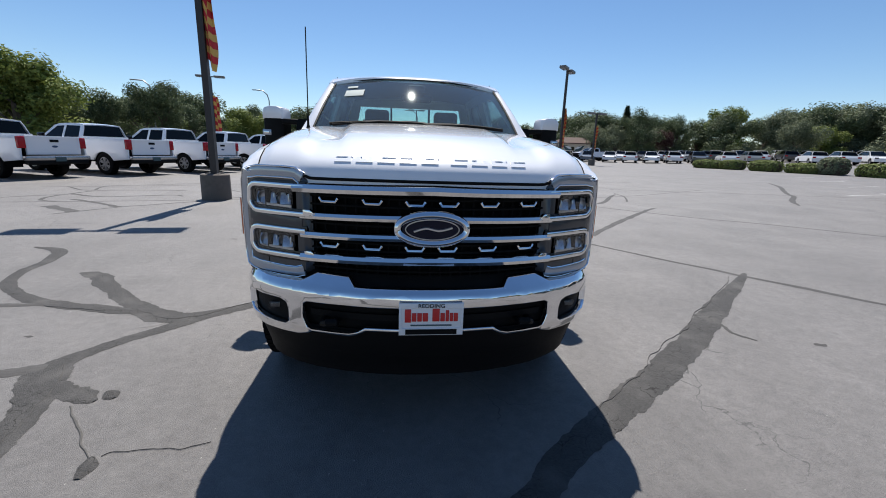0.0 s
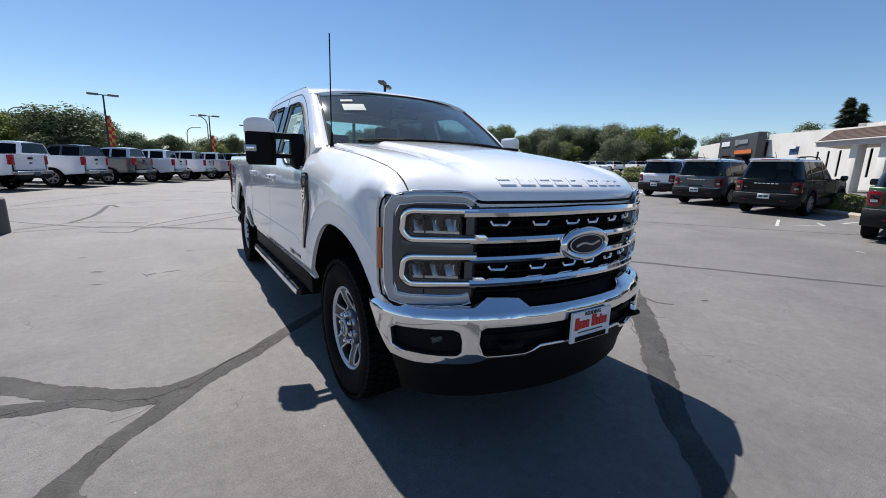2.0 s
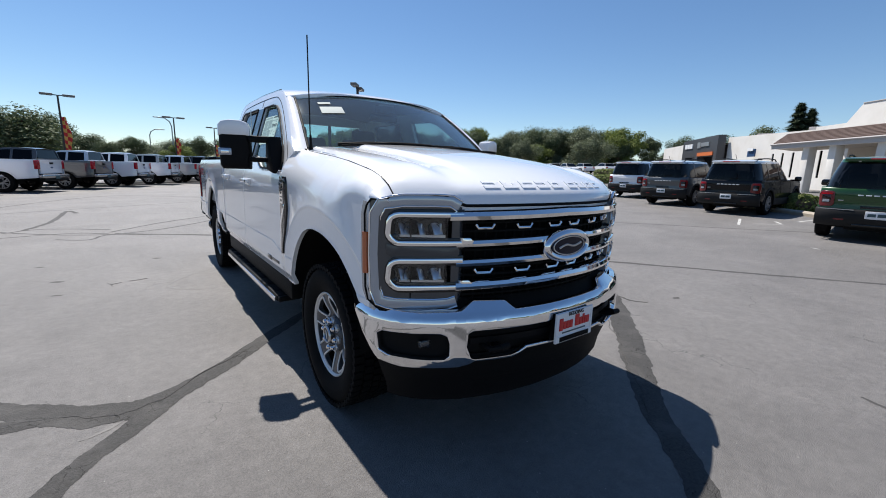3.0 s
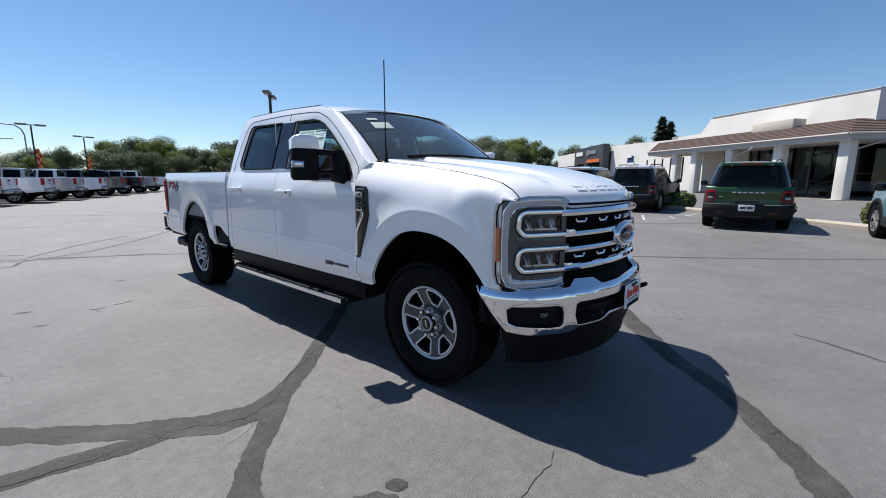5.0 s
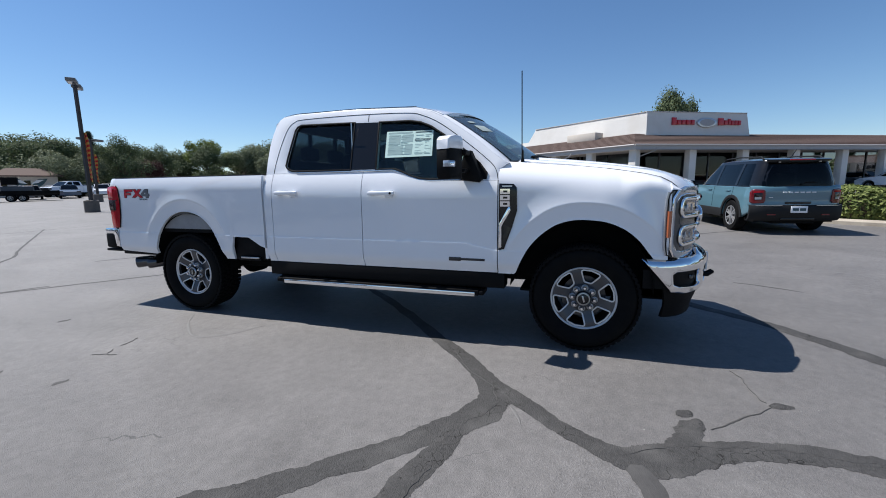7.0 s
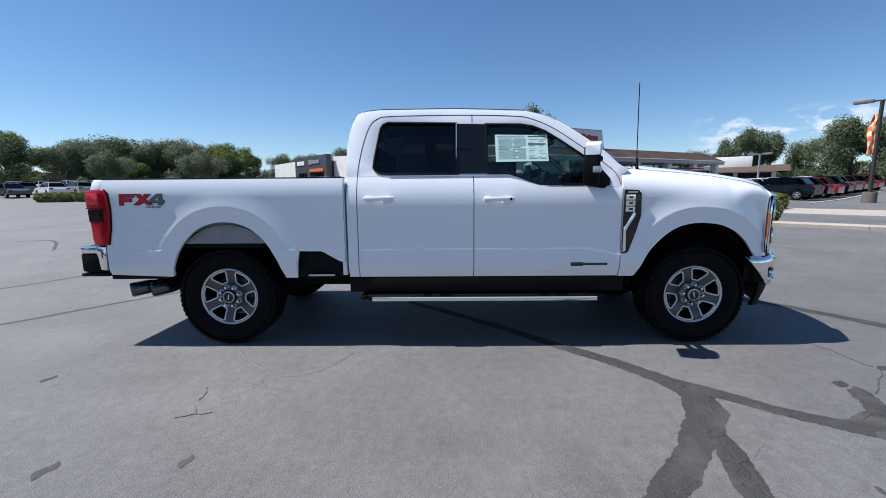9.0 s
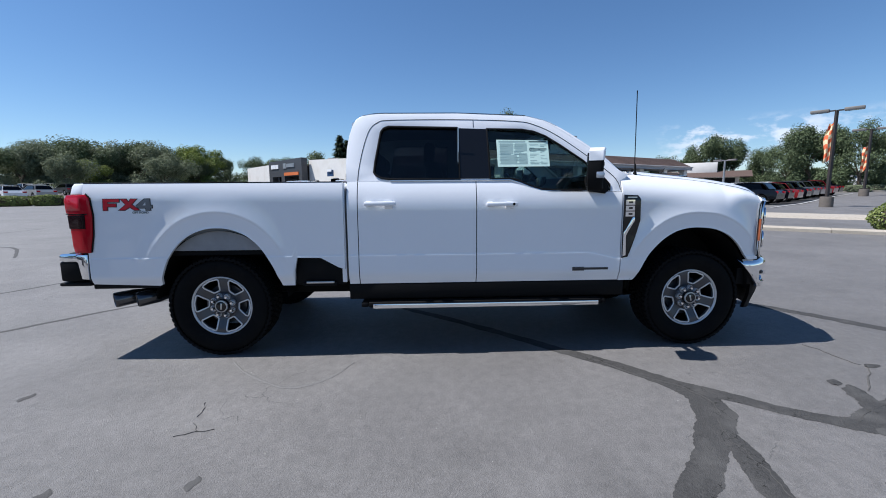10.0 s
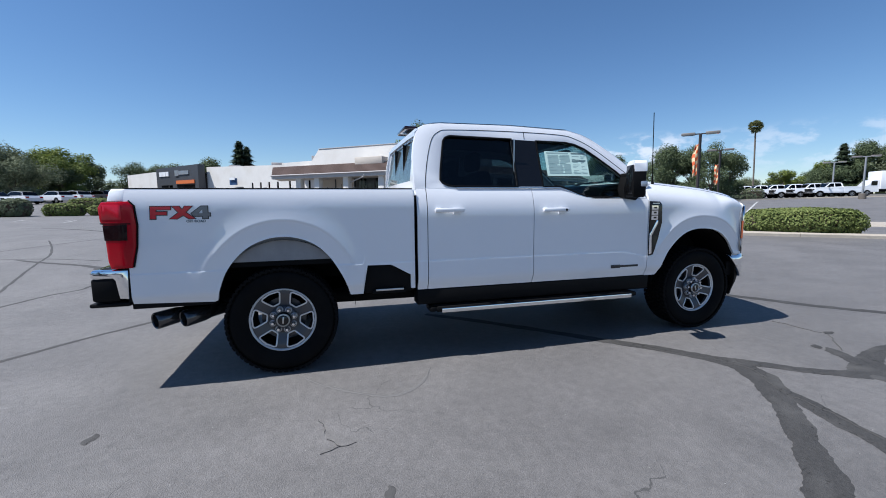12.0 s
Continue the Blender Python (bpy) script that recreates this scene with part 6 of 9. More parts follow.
    part("engine_badge_block", boxes((s * (half_width(1.0, 0.715) - 0.001), 0.985, 0.695, s * (half_width(1.0, 0.715) + 0.005), 1.09, 0.728), bevel=0.003), BADGE_DARK, eb)
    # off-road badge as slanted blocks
    bx = lambda y, z, s=s: s * half_width(y, z)
    on_bed = lambda lift: (lambda u, v, w: Vector((bx(4.890 - 0.375 * u, 1.240 + 0.087 * v) + s * (lift - w), 4.890 - 0.375 * u, 1.240 + 0.087 * v)))
    fx = None
    for letter, hole, mt in (([(0, 0), (0.085, 0), (0.09, 0.33), (0.27, 0.33), (0.275, 0.58), (0.095, 0.58), (0.10, 0.76), (0.34, 0.76), (0.345, 1), (0.01, 1)], None, BADGE_RED),
                             ([(0.55, 0.28), (0.64, 0), (0.75, 0), (0.59, 0.52), (0.70, 1), (0.58, 1), (0.535, 0.70), (0.49, 1), (0.375, 1), (0.475, 0.50), (0.32, 0), (0.44, 0)], None, BADGE_RED),
                             ([(0.88, 0), (0.97, 0), (0.97, 0.2), (1.01, 0.2), (1.01, 0.42), (0.97, 0.42), (0.97, 1), (0.86, 1), (0.69, 0.42), (0.72, 0.2), (0.88, 0.2)], [(0.81, 0.43), (0.88, 0.43), (0.88, 0.76)], BADGE_STEEL)):
        rim = []
        for (ax, az), (qx, qz), (ex, ez) in zip(letter[-1:] + letter[:-1], letter, letter[1:] + letter[:1]):
            n0, n1 = Vector(((qz - az) * 0.087, -(qx - ax) * 0.375)).normalized(), Vector(((ez - qz) * 0.087, -(ex - qx) * 0.375)).normalized()
            m_ = (n0 + n1) / max(0.35, 1 + n0.dot(n1)) * 0.0055
            rim.append((qx + m_.x / 0.375, qz + m_.y / 0.087))
        edge_ob = part("bed_badge" if fx is None else "badge_edge", slab(rim, (hole,) if hole else (), 0.004, on_bed(0.0022)), BADGE_DARK, fx or truck, "red and grey off-road badge" if fx is None else "")
        fx = fx or edge_ob
        part("badge_letter", slab(letter, (hole,) if hole else (), 0.006, on_bed(0.0045), bevel=0.001), mt, fx)
    words("OFF ROAD", 0.026, (pose(-0.0, 4.605, 1.220, 90, 0, -90) if s < 0 else pose(0.0, 4.605, 1.220, 90, 0, 90)) , INK_DARK, "badge_words", fx).location.x = s * (half_width(4.6, 1.228) + 0.003)
part("fuel_door", slab([(3.08, 1.10), (3.25, 1.10), (3.25, 1.27), (3.08, 1.27)], (), 0.006, lambda u, v, w: Vector((0.002 + half_width(u, v) - w, u, v)), bevel=0.01), WHITE, truck)

# window sticker on the front passenger glass
def pane(u, v, w):
    return Vector((-(cab_x(v) - 0.012 - w), u, v))


ws = part("window_sticker", slab([(1.715, 1.575), (1.27, 1.578), (1.275, 1.80), (1.72, 1.808)], (), 0.001, pane), STICKER, truck, "printed price sticker behind the glass")
for y0, y1, z0, z1, mt in ((1.70, 1.47, 1.785, 1.798, INK_GREY), (1.44, 1.29, 1.785, 1.795, INK_DARK), (1.69, 1.58, 1.69, 1.775, INK_GREY), (1.56, 1.46, 1.71, 1.775, INK_GREY), (1.69, 1.55, 1.60, 1.675, INK_GREY), (1.44, 1.29, 1.722, 1.732, INK_DARK), (1.53, 1.46, 1.60, 1.69, INK_GREY), (1.44, 1.29, 1.61, 1.70, STICKER), (1.44, 1.30, 1.715, 1.72, INK_DARK)):
    part("print_block", slab([(y0, z0), (y1, z0), (y1, z1), (y0, z1)], (), 0.0005, lambda u, v, w: pane(u, v, w - 0.001)), mt, ws)

for k in range(13):
    z = 1.600 + 0.0135 * k
    for y0, y1 in ((1.695, 1.60), (1.575, 1.47), (1.435, 1.36), (1.345, 1.29)):
        if (k * 7 + int(y0 * 100)) % 4:
            part("print_line", slab([(y0, z), (y1 + 0.02 * ((k * 5) % 3), z), (y1 + 0.02 * ((k * 5) % 3), z + 0.0045), (y0, z + 0.0045)], (), 0.0005, lambda u, v, w: pane(u, v, w - 0.0016)), INK_GREY, ws)

# ---- cabin ----
part("dashboard", grid([[(-0.80 + 0.1 * i, y, z - 0.02 * abs(-0.8 + 0.1 * i)) for i in range(17)] for y, z in ((0.70, 1.50), (0.85, 1.52), (1.05, 1.50), (1.12, 1.42), (1.15, 1.20))], thick=(0, 0, -0.04)), DASH, truck)
part("centre_screen", boxes((-0.14, 1.08, 1.34, 0.14, 1.12, 1.52), bevel=0.01), GLOSSBLACK, truck)
bm = lathe(bmesh.new(), [(0.175, -0.012), (0.19, -0.016), (0.2, 0), (0.19, 0.016), (0.175, 0.012), (0.17, 0), (0.175, -0.012)], 28, "y")
box(bm, -0.17, -0.012, -0.03, 0.17, 0.012, 0.02)
box(bm, -0.05, -0.03, -0.06, 0.05, 0.02, 0.06)
bmesh.ops.transform(bm, matrix=Matrix.Translation((0.40, 1.32, 1.40)) @ Matrix.Rotation(radians(-25), 4, "X"), verts=bm.verts)
part("steering_wheel", bm, DASH, truck)
for xs, y in ((-0.40, 1.62), (0.40, 1.62)):
    st = part("front_seat", boxes((xs - 0.27, y - 0.05, 0.90, xs + 0.27, y + 0.50, 1.10), bevel=0.05), SEAT, truck)
    bm = boxes((xs - 0.26, -0.07, 0.0, xs + 0.26, 0.07, 0.60), bevel=0.05)
    bmesh.ops.transform(bm, matrix=Matrix.Translation((0, y + 0.50, 1.05)) @ Matrix.Rotation(radians(-14), 4, "X"), verts=bm.verts)
    part("backrest", bm, SEAT, st)
    part("headrest", boxes((xs - 0.14, y + 0.62, 1.64, xs + 0.14, y + 0.72, 1.82), bevel=0.04), SEAT, st)
rs = part("rear_bench", boxes((-0.78, 2.35, 0.90, 0.78, 2.80, 1.10), bevel=0.05), SEAT, truck)
part("backrest", boxes((-0.78, 2.74, 1.05, 0.78, 2.86, 1.60), bevel=0.05), SEAT, rs)
for xs in (-0.48, 0.0, 0.48):
    part("headrest", boxes((xs - 0.13, 2.74, 1.60, xs + 0.13, 2.82, 1.74), bevel=0.035), SEAT, rs)
part("cabin_floor", boxes((-0.90, 0.75, 0.60, 0.90, 2.92, 0.66)), DASH, truck)
part("headliner", grid([[Vector(roof_point(-0.95 + 1.9 * i / 8, 0.06 + 0.88 * j / 8)) + Vector((0, 0, -0.05)) for i in range(9)] for j in range(9)]), SEAT, truck)

# ---- parked vehicles ----
def paint(name, c, rough=0.3):
    return material(name, c, rough, coat=1.0, var=0.02, scale=2.0)


PAINTS = {"white": WHITE, "grey": paint("grey_paint", (0.042, 0.042, 0.045)), "black": material("black_paint", (0.003, 0.003, 0.005), 0.22, coat=0.22, spec=0.2, var=0.02, scale=2.0), "green": material("green_paint", (0.012, 0.058, 0.012), 0.28, coat=0.6, spec=0.35, var=0.02, scale=2.0), "blue": paint("blue_grey_paint", (0.085, 0.172, 0.215)),
          "red": paint("red_paint", (0.17, 0.010, 0.012)), "silver": paint("silver_paint", (0.33, 0.34, 0.35)), "steel": paint("steel_blue_paint", (0.07, 0.10, 0.15)), "slate": paint("slate_paint", (0.055, 0.062, 0.068))}
CARGLASS = glass("car_glass", (0.07, 0.078, 0.088), 0.022)
CLADDING = material("grey_cladding", (0.011, 0.0115, 0.0125), 0.65, var=0.12, scale=10, spec=0.25)
ALLOY = material("alloy_wheel", (0.36, 0.36, 0.37), 0.4, 0.5)


def simple_wheel(parent, x, y, r, side, width=0.24, spokes=6, rim=0.64):
    """Wheel of a parked vehicle: tyre, rim and spokes."""
    w = new("wheel")
    w.parent = parent
    w.matrix_basis = pose(x, y, r, 0, 0, 0 if side < 0 else 180)
    h = width / 2
    part("tyre", lathe(bmesh.new(), [(rim * r, -h * 0.8), (rim * r * 1.08, -h), (r * 0.93, -h), (r, -h * 0.75), (r, h * 0.75), (r * 0.93, h), (rim * r, h), (rim * r, -h * 0.8)], 28, "y"), RUBBER, w)
    bm = lathe(bmesh.new(), [(rim * r, -h * 0.85), (rim * r * 0.90, -h * 0.9), (rim * r * 0.88, -h * 0.3), (0.0, -h * 0.2)], 28, "y")
    part("rim", bm, GLOSSBLACK, w)
    bm = bmesh.new()
    for k in range(spokes):
        for da in (-0.17, 0.17):
            box(bm, -0.013, -h * 0.92, 0.04, 0.013, -h * 0.55, rim * r * 0.95, m=Matrix.Rotation(2 * math.pi * k / spokes + da, 4, "Y"))
    lathe(bm, [(rim * r * 0.98, -h * 0.95), (rim * r * 0.90, -h * 0.95), (rim * r * 0.90, -h * 0.7)], 28, "y")
    lathe(bm, [(0.0, -h * 0.97), (0.05, -h * 0.95), (0.06, -h * 0.6)], 12, "y")
    part("spokes", bm, ALLOY, w)
    return w


def arch(xc, r, z0, n=12):
    """Outline of a wheel arch, from front to rear, cut from below."""
    return [(xc + r * math.cos(math.pi * i / n), max(z0, 0.36 + r * math.sin(math.pi * i / n))) for i in range(n + 1)]


def body_sides(parent, outline, half, mat, crease):
    for s in (-1, 1):
        part("body_side", slab(outline, (), 0.05, lambda u, v, w: Vector((u, s * (half - crease * smooth01(v, 0.80, 1.15) - 0.5 * crease * smooth01(v, 0.6, 0.4) - w), v)), du=0.35, dv=0.14, bevel=0.012), mat, parent)


def greenhouse(parent, mat, rows, roof_mat=None):
    """Cabin above the belt: rows of (x, z, half width) from the front glass round over the roof to the rear; the roof skin."""
    bm = grid([[(x, -h + 2 * h * j / 8, z + 0.03 * (1 - (2 * j / 8 - 1) ** 2)) for j in range(9)] for x, z, h in rows], thick=(0, 0, -0.04))
    return part("roof", bm, roof_mat or mat, parent)


def cabin_at(f):
    """Plan of the cabin at a height fraction f: rear end, front end, half width, height."""
    f = max(f, 0.0)
    return -0.870 + 0.125 * f ** 1.6, 2.14 - 0.72 * f, 0.885 - 0.195 * f ** 1.15, 1.07 + 0.60 * f


def cabin_loop(f, n=48, grow=0.0):
    r, q, h, z = cabin_at(f)
    out = []
    for k in range(n):
        a = 2 * math.pi * k / n
        c, d = math.cos(a), math.sin(a)
        out.append(((r + q) / 2 + ((q - r) / 2 + grow) * math.copysign(abs(c) ** 0.30, c), (h + grow) * math.copysign(abs(d) ** 0.30, d), z))
    return out


def cabin_side(x, f, s, off=0.006):
    """A point on the cabin's side wall."""
    r, q, h, z = cabin_at(f)
    t = min(0.999, abs((x - (r + q) / 2) / ((q - r) / 2)))
    return Vector((x, s * (h * (1 - t ** 6.667) ** 0.15 + off), z))


def tail_x(y):
    return -0.895 + 0.15 * abs(y / 0.92) ** 5


def make_suv(color, roof, m, label, rim_mat=None):
    """Compact sport-utility with rounded corners; origin under the rear axle, nose towards +x."""
    c = thing("sport_utility_car", label, "car", "row of parked sport-utility cars", m=m)
    WB, R = 2.67, 0.37
    pillar = color if roof is color else GLOSSBLACK
    low = [(-0.76, 0.52), (-0.775, 0.75), (-0.775, 0.98), (-0.765, 1.075), (2.25, 1.075), (2.55, 1.065), (3.20, 1.02), (3.36, 0.93), (3.40, 0.70), (3.36, 0.50)] + arch(WB, 0.44, 0.36) + [(2.0, 0.36), (0.7, 0.36)] + arch(0, 0.44, 0.36)

    def flank(u, v, w, s):
        return Vector((u, s * (0.940 - 0.035 * smooth01(v, 0.80, 1.08) - 0.02 * smooth01(v, 0.55, 0.36) - 0.09 * smooth01(u, -0.45, -0.80) ** 2 - 0.12 * smooth01(u, 2.9, 3.42) ** 2 + 0.006 * smooth01(v, 0.72, 0.66) - w), v))
    for s in (-1, 1):
        part("body_side", slab(low, (), 0.05, lambda u, v, w, s=s: flank(u, v, w, s), du=0.10, dv=0.10, bevel=0.012), color, c)
        for x in (0.02, 0.98, 1.98):
            part("door_joint", sweep(bmesh.new(), [flank(x, z, -0.002, s) for z in (0.55, 0.7, 0.85, 1.0, 1.07)], rounded(0.010, 0.003), Vector((0, s, 0))), UNDER, c)
        for xc in (0, WB):
            pth = [Vector((xc + 0.475 * math.cos(math.pi * i / 16), s * 0.928, 0.36 + 0.475 * math.sin(math.pi * i / 16))) for i in range(17)]
            part("arch_cladding", sweep(bmesh.new(), pth, rounded(0.085, 0.028, 0.5), Vector((0, s, 0))), CLADDING, c)
            part("wheel_well", grid([[(xc + 0.45 * math.cos(math.pi * i / 12), s * y, 0.36 + 0.45 * math.sin(math.pi * i / 12)) for y in (0.90, 0.55)] for i in range(13)]), UNDER, c)
        part("sill_cladding", boxes((0.46, s * 0.86, 0.30, WB - 0.46, s * 0.958, 0.52), bevel=0.03), CLADDING, c)
    part("floor_pan", boxes((-0.78, -0.80, 0.28, 3.3, 0.80, 0.42)), UNDER, c)
    part("cabin_floor", boxes((-0.70, -0.78, 0.62, 2.10, 0.78, 0.70)), UNDER, c)
    part("exhaust_box", boxes((-0.82, -0.45, 0.24, -0.45, 0.45, 0.34), bevel=0.04), UNDER, c)
    ys = [-0.905 + 1.81 * j / 24 for j in range(25)]
    part("hood", grid([[(x - 0.10 * (y / 0.9) ** 4, y * 0.94, z + 0.03 * (1 - (y / 0.9) ** 2)) for y in ys] for x, z in ((2.2, 1.075), (2.6, 1.07), (3.2, 1.03), (3.42, 0.96), (3.50, 0.80), (3.50, 0.45))], thick=(0, 0, -0.03)), color, c)
    part("tailgate", grid([[(tail_x(y) + dx, y, z) for y in ys] for dx, z in ((0.055, 1.105), (0.025, 1.085), (0.010, 1.05), (0.0, 0.98), (-0.002, 0.90), (0.010, 0.86), (0.012, 0.74), (0.002, 0.70), (0.0, 0.62))], thick=(0.04, 0, 0)), color, c)
    part("rear_bumper", grid([[(tail_x(y * 0.985) + dx, y * 1.03, z) for y in ys] for dx, z in ((0.01, 0.675), (-0.045, 0.665), (-0.062, 0.64), (-0.064, 0.50), (-0.040, 0.38), (0.03, 0.31))], thick=(0.05, 0, 0.0)), CLADDING, c)
    part("rear_skid", boxes((-0.945, -0.34, 0.335, -0.86, 0.34, 0.385), bevel=0.015), GLOSSBLACK, c)
    part("front_bumper", boxes((3.36, -0.86, 0.34, 3.54, 0.86, 0.62), bevel=0.06), CLADDING, c)
    TAIL = [(0.685, 0.715), (0.865, 0.70), (0.905, 0.73), (0.915, 0.95), (0.895, 1.01), (0.85, 1.03), (0.70, 1.02), (0.665, 0.99), (0.655, 0.76)]
    for s in (-1, 1):
        on_tail = lambda u, v, w, s=s: Vector((tail_x(u) + w, s * u, v))
        t = part("tail_light", slab(TAIL, (), 0.05, lambda u, v, w: on_tail(u, v, w - 0.022), du=0.03, bevel=0.012), DIMLENS, c, "dark red rounded tail light")
        part("light_core", slab([(0.715, 0.79), (0.86, 0.785), (0.865, 0.95), (0.72, 0.955)], (), 0.02, lambda u, v, w: on_tail(u, v, w - 0.026), du=0.03, bevel=0.005), DARKLENS, t)
        part("light_bar", slab([(0.70, 0.955), (0.875, 0.95), (0.875, 0.985), (0.70, 0.99)], (), 0.02, lambda u, v, w: on_tail(u, v, w - 0.027), du=0.03), REDLENS, t)
        part("reverse_lamp", slab([(0.735, 0.80), (0.845, 0.797), (0.847, 0.85), (0.737, 0.853)], (), 0.02, lambda u, v, w: on_tail(u, v, w - 0.029), du=0.03), LIGHTBAR, t, "pale reversing lamp")
        part("bumper_reflector", slab([(0.46, 0.445), (0.62, 0.445), (0.62, 0.475), (0.46, 0.475)], (), 0.01, lambda u, v, w: on_tail(u, v, w - 0.072)), DIMLENS, c)
        part("head_light", boxes((3.32, s * 0.55, 0.80, 3.46, s * 0.84, 0.95), bevel=0.03), LAMPGREY, c)
        mr = part("door_mirror", boxes((1.98, s * 1.00, 1.05, 2.11, s * 1.19, 1.21), bevel=0.045), GLOSSBLACK, c)
        part("mirror_foot", boxes((2.02, s * 0.88, 1.06, 2.09, s * 1.02, 1.11), bevel=0.01), GLOSSBLACK, mr)
        part("roof_rail", tube([(-0.55, s * 0.60, 1.695), (-0.44, s * 0.60, 1.752), (0.4, s * 0.605, 1.778), (1.12, s * 0.60, 1.756), (1.28, s * 0.59, 1.69)], 0.018, 8), CLADDING, c)
        for x in (0.12, 1.10):
            part("door_handle", boxes((x, s * 0.905, 0.955, x + 0.20, s * 0.945, 0.985), bevel=0.010), color, c)
        part("roof_clip", boxes((-0.80, s * 0.40 - 0.02, 1.615, -0.765, s * 0.40 + 0.02, 1.665), bevel=0.008), SATIN, c)
    for k in range(6):
        y = -0.29 + 0.115 * k
        part("name_bar", boxes((-0.912, y - 0.040, 0.945, -0.885, y + 0.040, 0.968), bevel=0.003), PLATE_WHITE, c)
    part("side_badge_bar", boxes((-0.910, 0.52, 0.835, -0.885, 0.60, 0.852), bevel=0.003), SATIN, c)
    part("plate_recess", boxes((-0.905, -0.26, 0.695, -0.885, 0.26, 0.745), bevel=0.008), GLOSSBLACK, c)
    for s in (-1, 1):
        part("trim_line", slab([(0.34, 0.655), (0.90, 0.655), (0.90, 0.668), (0.34, 0.668)], (), 0.01, lambda u, v, w: Vector((tail_x(u) - 0.066 + w, s * u, v)), du=0.05), SATIN, c)
    pl = part("number_plate", boxes((-0.975, -0.165, 0.50, -0.955, 0.165, 0.650), bevel=0.004), PLATE_WHITE, c)
    part("plate_bar", boxes((-0.978, -0.13, 0.545, -0.973, -0.012, 0.605)), INK_DARK, pl)
    part("plate_bar", boxes((-0.978, 0.012, 0.545, -0.973, 0.13, 0.605)), INK_DARK, pl)
    # cabin: a wrapped band of tinted glass, pillars laid on it, a crowned roof
    part("cabin_glass", grid([cabin_loop(f) for f in (0.02, 0.2, 0.4, 0.6, 0.8, 0.95)], closed=True), CARGLASS, c, "tinted cabin glass")
    part("roof", grid([cabin_loop(0.90, grow=0.004), cabin_loop(0.97, grow=0.008)] + [[(0.35 + (x - 0.35) * k, y * k, 1.678 + 0.072 * (1 - k * k)) for x, y, z in cabin_loop(1.0)] for k in (1.0, 0.94, 0.8, 0.6, 0.3, 0.02)], closed=True), roof, c)
    for s in (-1, 1):
        for x0, x1, mt in ((-0.845, -0.56, GLOSSBLACK), (-0.07, 0.03, pillar), (0.93, 1.03, pillar)):
            part("pillar", grid([[cabin_side(x0 + (x1 - x0) * i / 6 + (0.10 * f if x0 < -0.5 else 0), f, s) for i in range(7)] for f in (0.0, 0.25, 0.5, 0.75, 0.94)]), mt, c)
        part("front_pillar", grid([[cabin_side(2.10 - 0.72 * f - 0.16 + d, f, s) for d in (0.0, 0.04, 0.08)] for f in (0.0, 0.25, 0.5, 0.75, 0.94)]), pillar, c)
        part("belt_trim", grid([[cabin_side(-0.80 + 2.80 * i / 20, f, s, 0.010) for i in range(21)] for f in (0.0, 0.055)]), GLOSSBLACK, c)
    part("rear_spoiler", grid([[(-0.900 + 0.10 * abs(y / 0.66) ** 4 + dx, y, z) for y in [-0.62 + 1.24 * j / 12 for j in range(13)]] for dx, z in ((0.30, 1.712), (0.10, 1.700), (0.02, 1.682), (0.03, 1.655), (0.12, 1.640))], thick=(0.0, 0, -0.012)), roof, c)
    part("high_brake_light", boxes((-0.886, -0.25, 1.662, -0.86, 0.25, 1.686), bevel=0.004), BRIGHT_RED, c)
    part("rear_wiper", tube([(-0.885, -0.02, 1.125), (-0.872, -0.12, 1.165), (-0.868, -0.34, 1.175)], 0.013, 6), PLASTIC, c)
    part("roof_aerial", tube([(-0.45, 0, 1.72), (-0.62, 0, 1.90)], 0.008, 6), PLASTIC, c)
    for y in (-0.38, 0.38):
        for x in (0.30, 1.12):
            part("seat", boxes((x, y - 0.22, 0.70, x + 0.14, y + 0.22, 1.38), bevel=0.05), SEAT, c)
        for x in (0, WB):
            simple_wheel(c, x, -0.82 if y < 0 else 0.82, R, -1 if y < 0 else 1, 0.24, 6, 0.66)
    return c


def turned(x, y, deg):
    """Pose on the sloping ground, nose towards deg from +x."""
    return pose(x, y, ground_z(x), 0, -1.1 if x > 1.5 else 0, deg)


NARROW = Matrix.Diagonal((1, 0.95, 1, 1))
make_suv(PAINTS["blue"], GLOSSBLACK, turned(7.95, -4.45, 9), "blue-grey sport-utility car with a black roof")
make_suv(PAINTS["green"], PAINTS["green"], turned(10.85, -0.70, 6), "dark green sport-utility car beside a clipped hedge")
make_suv(PAINTS["black"], WHITE, turned(14.4, 3.1, 0) @ NARROW, "black sport-utility car with a white roof")
make_suv(PAINTS["slate"], WHITE, turned(15.7, 5.80, 0) @ NARROW, "slate-grey sport-utility car with a white roof")
make_suv(WHITE, WHITE, turned(18.1, 8.80, 0) @ NARROW, "white sport-utility car with a black rear window")


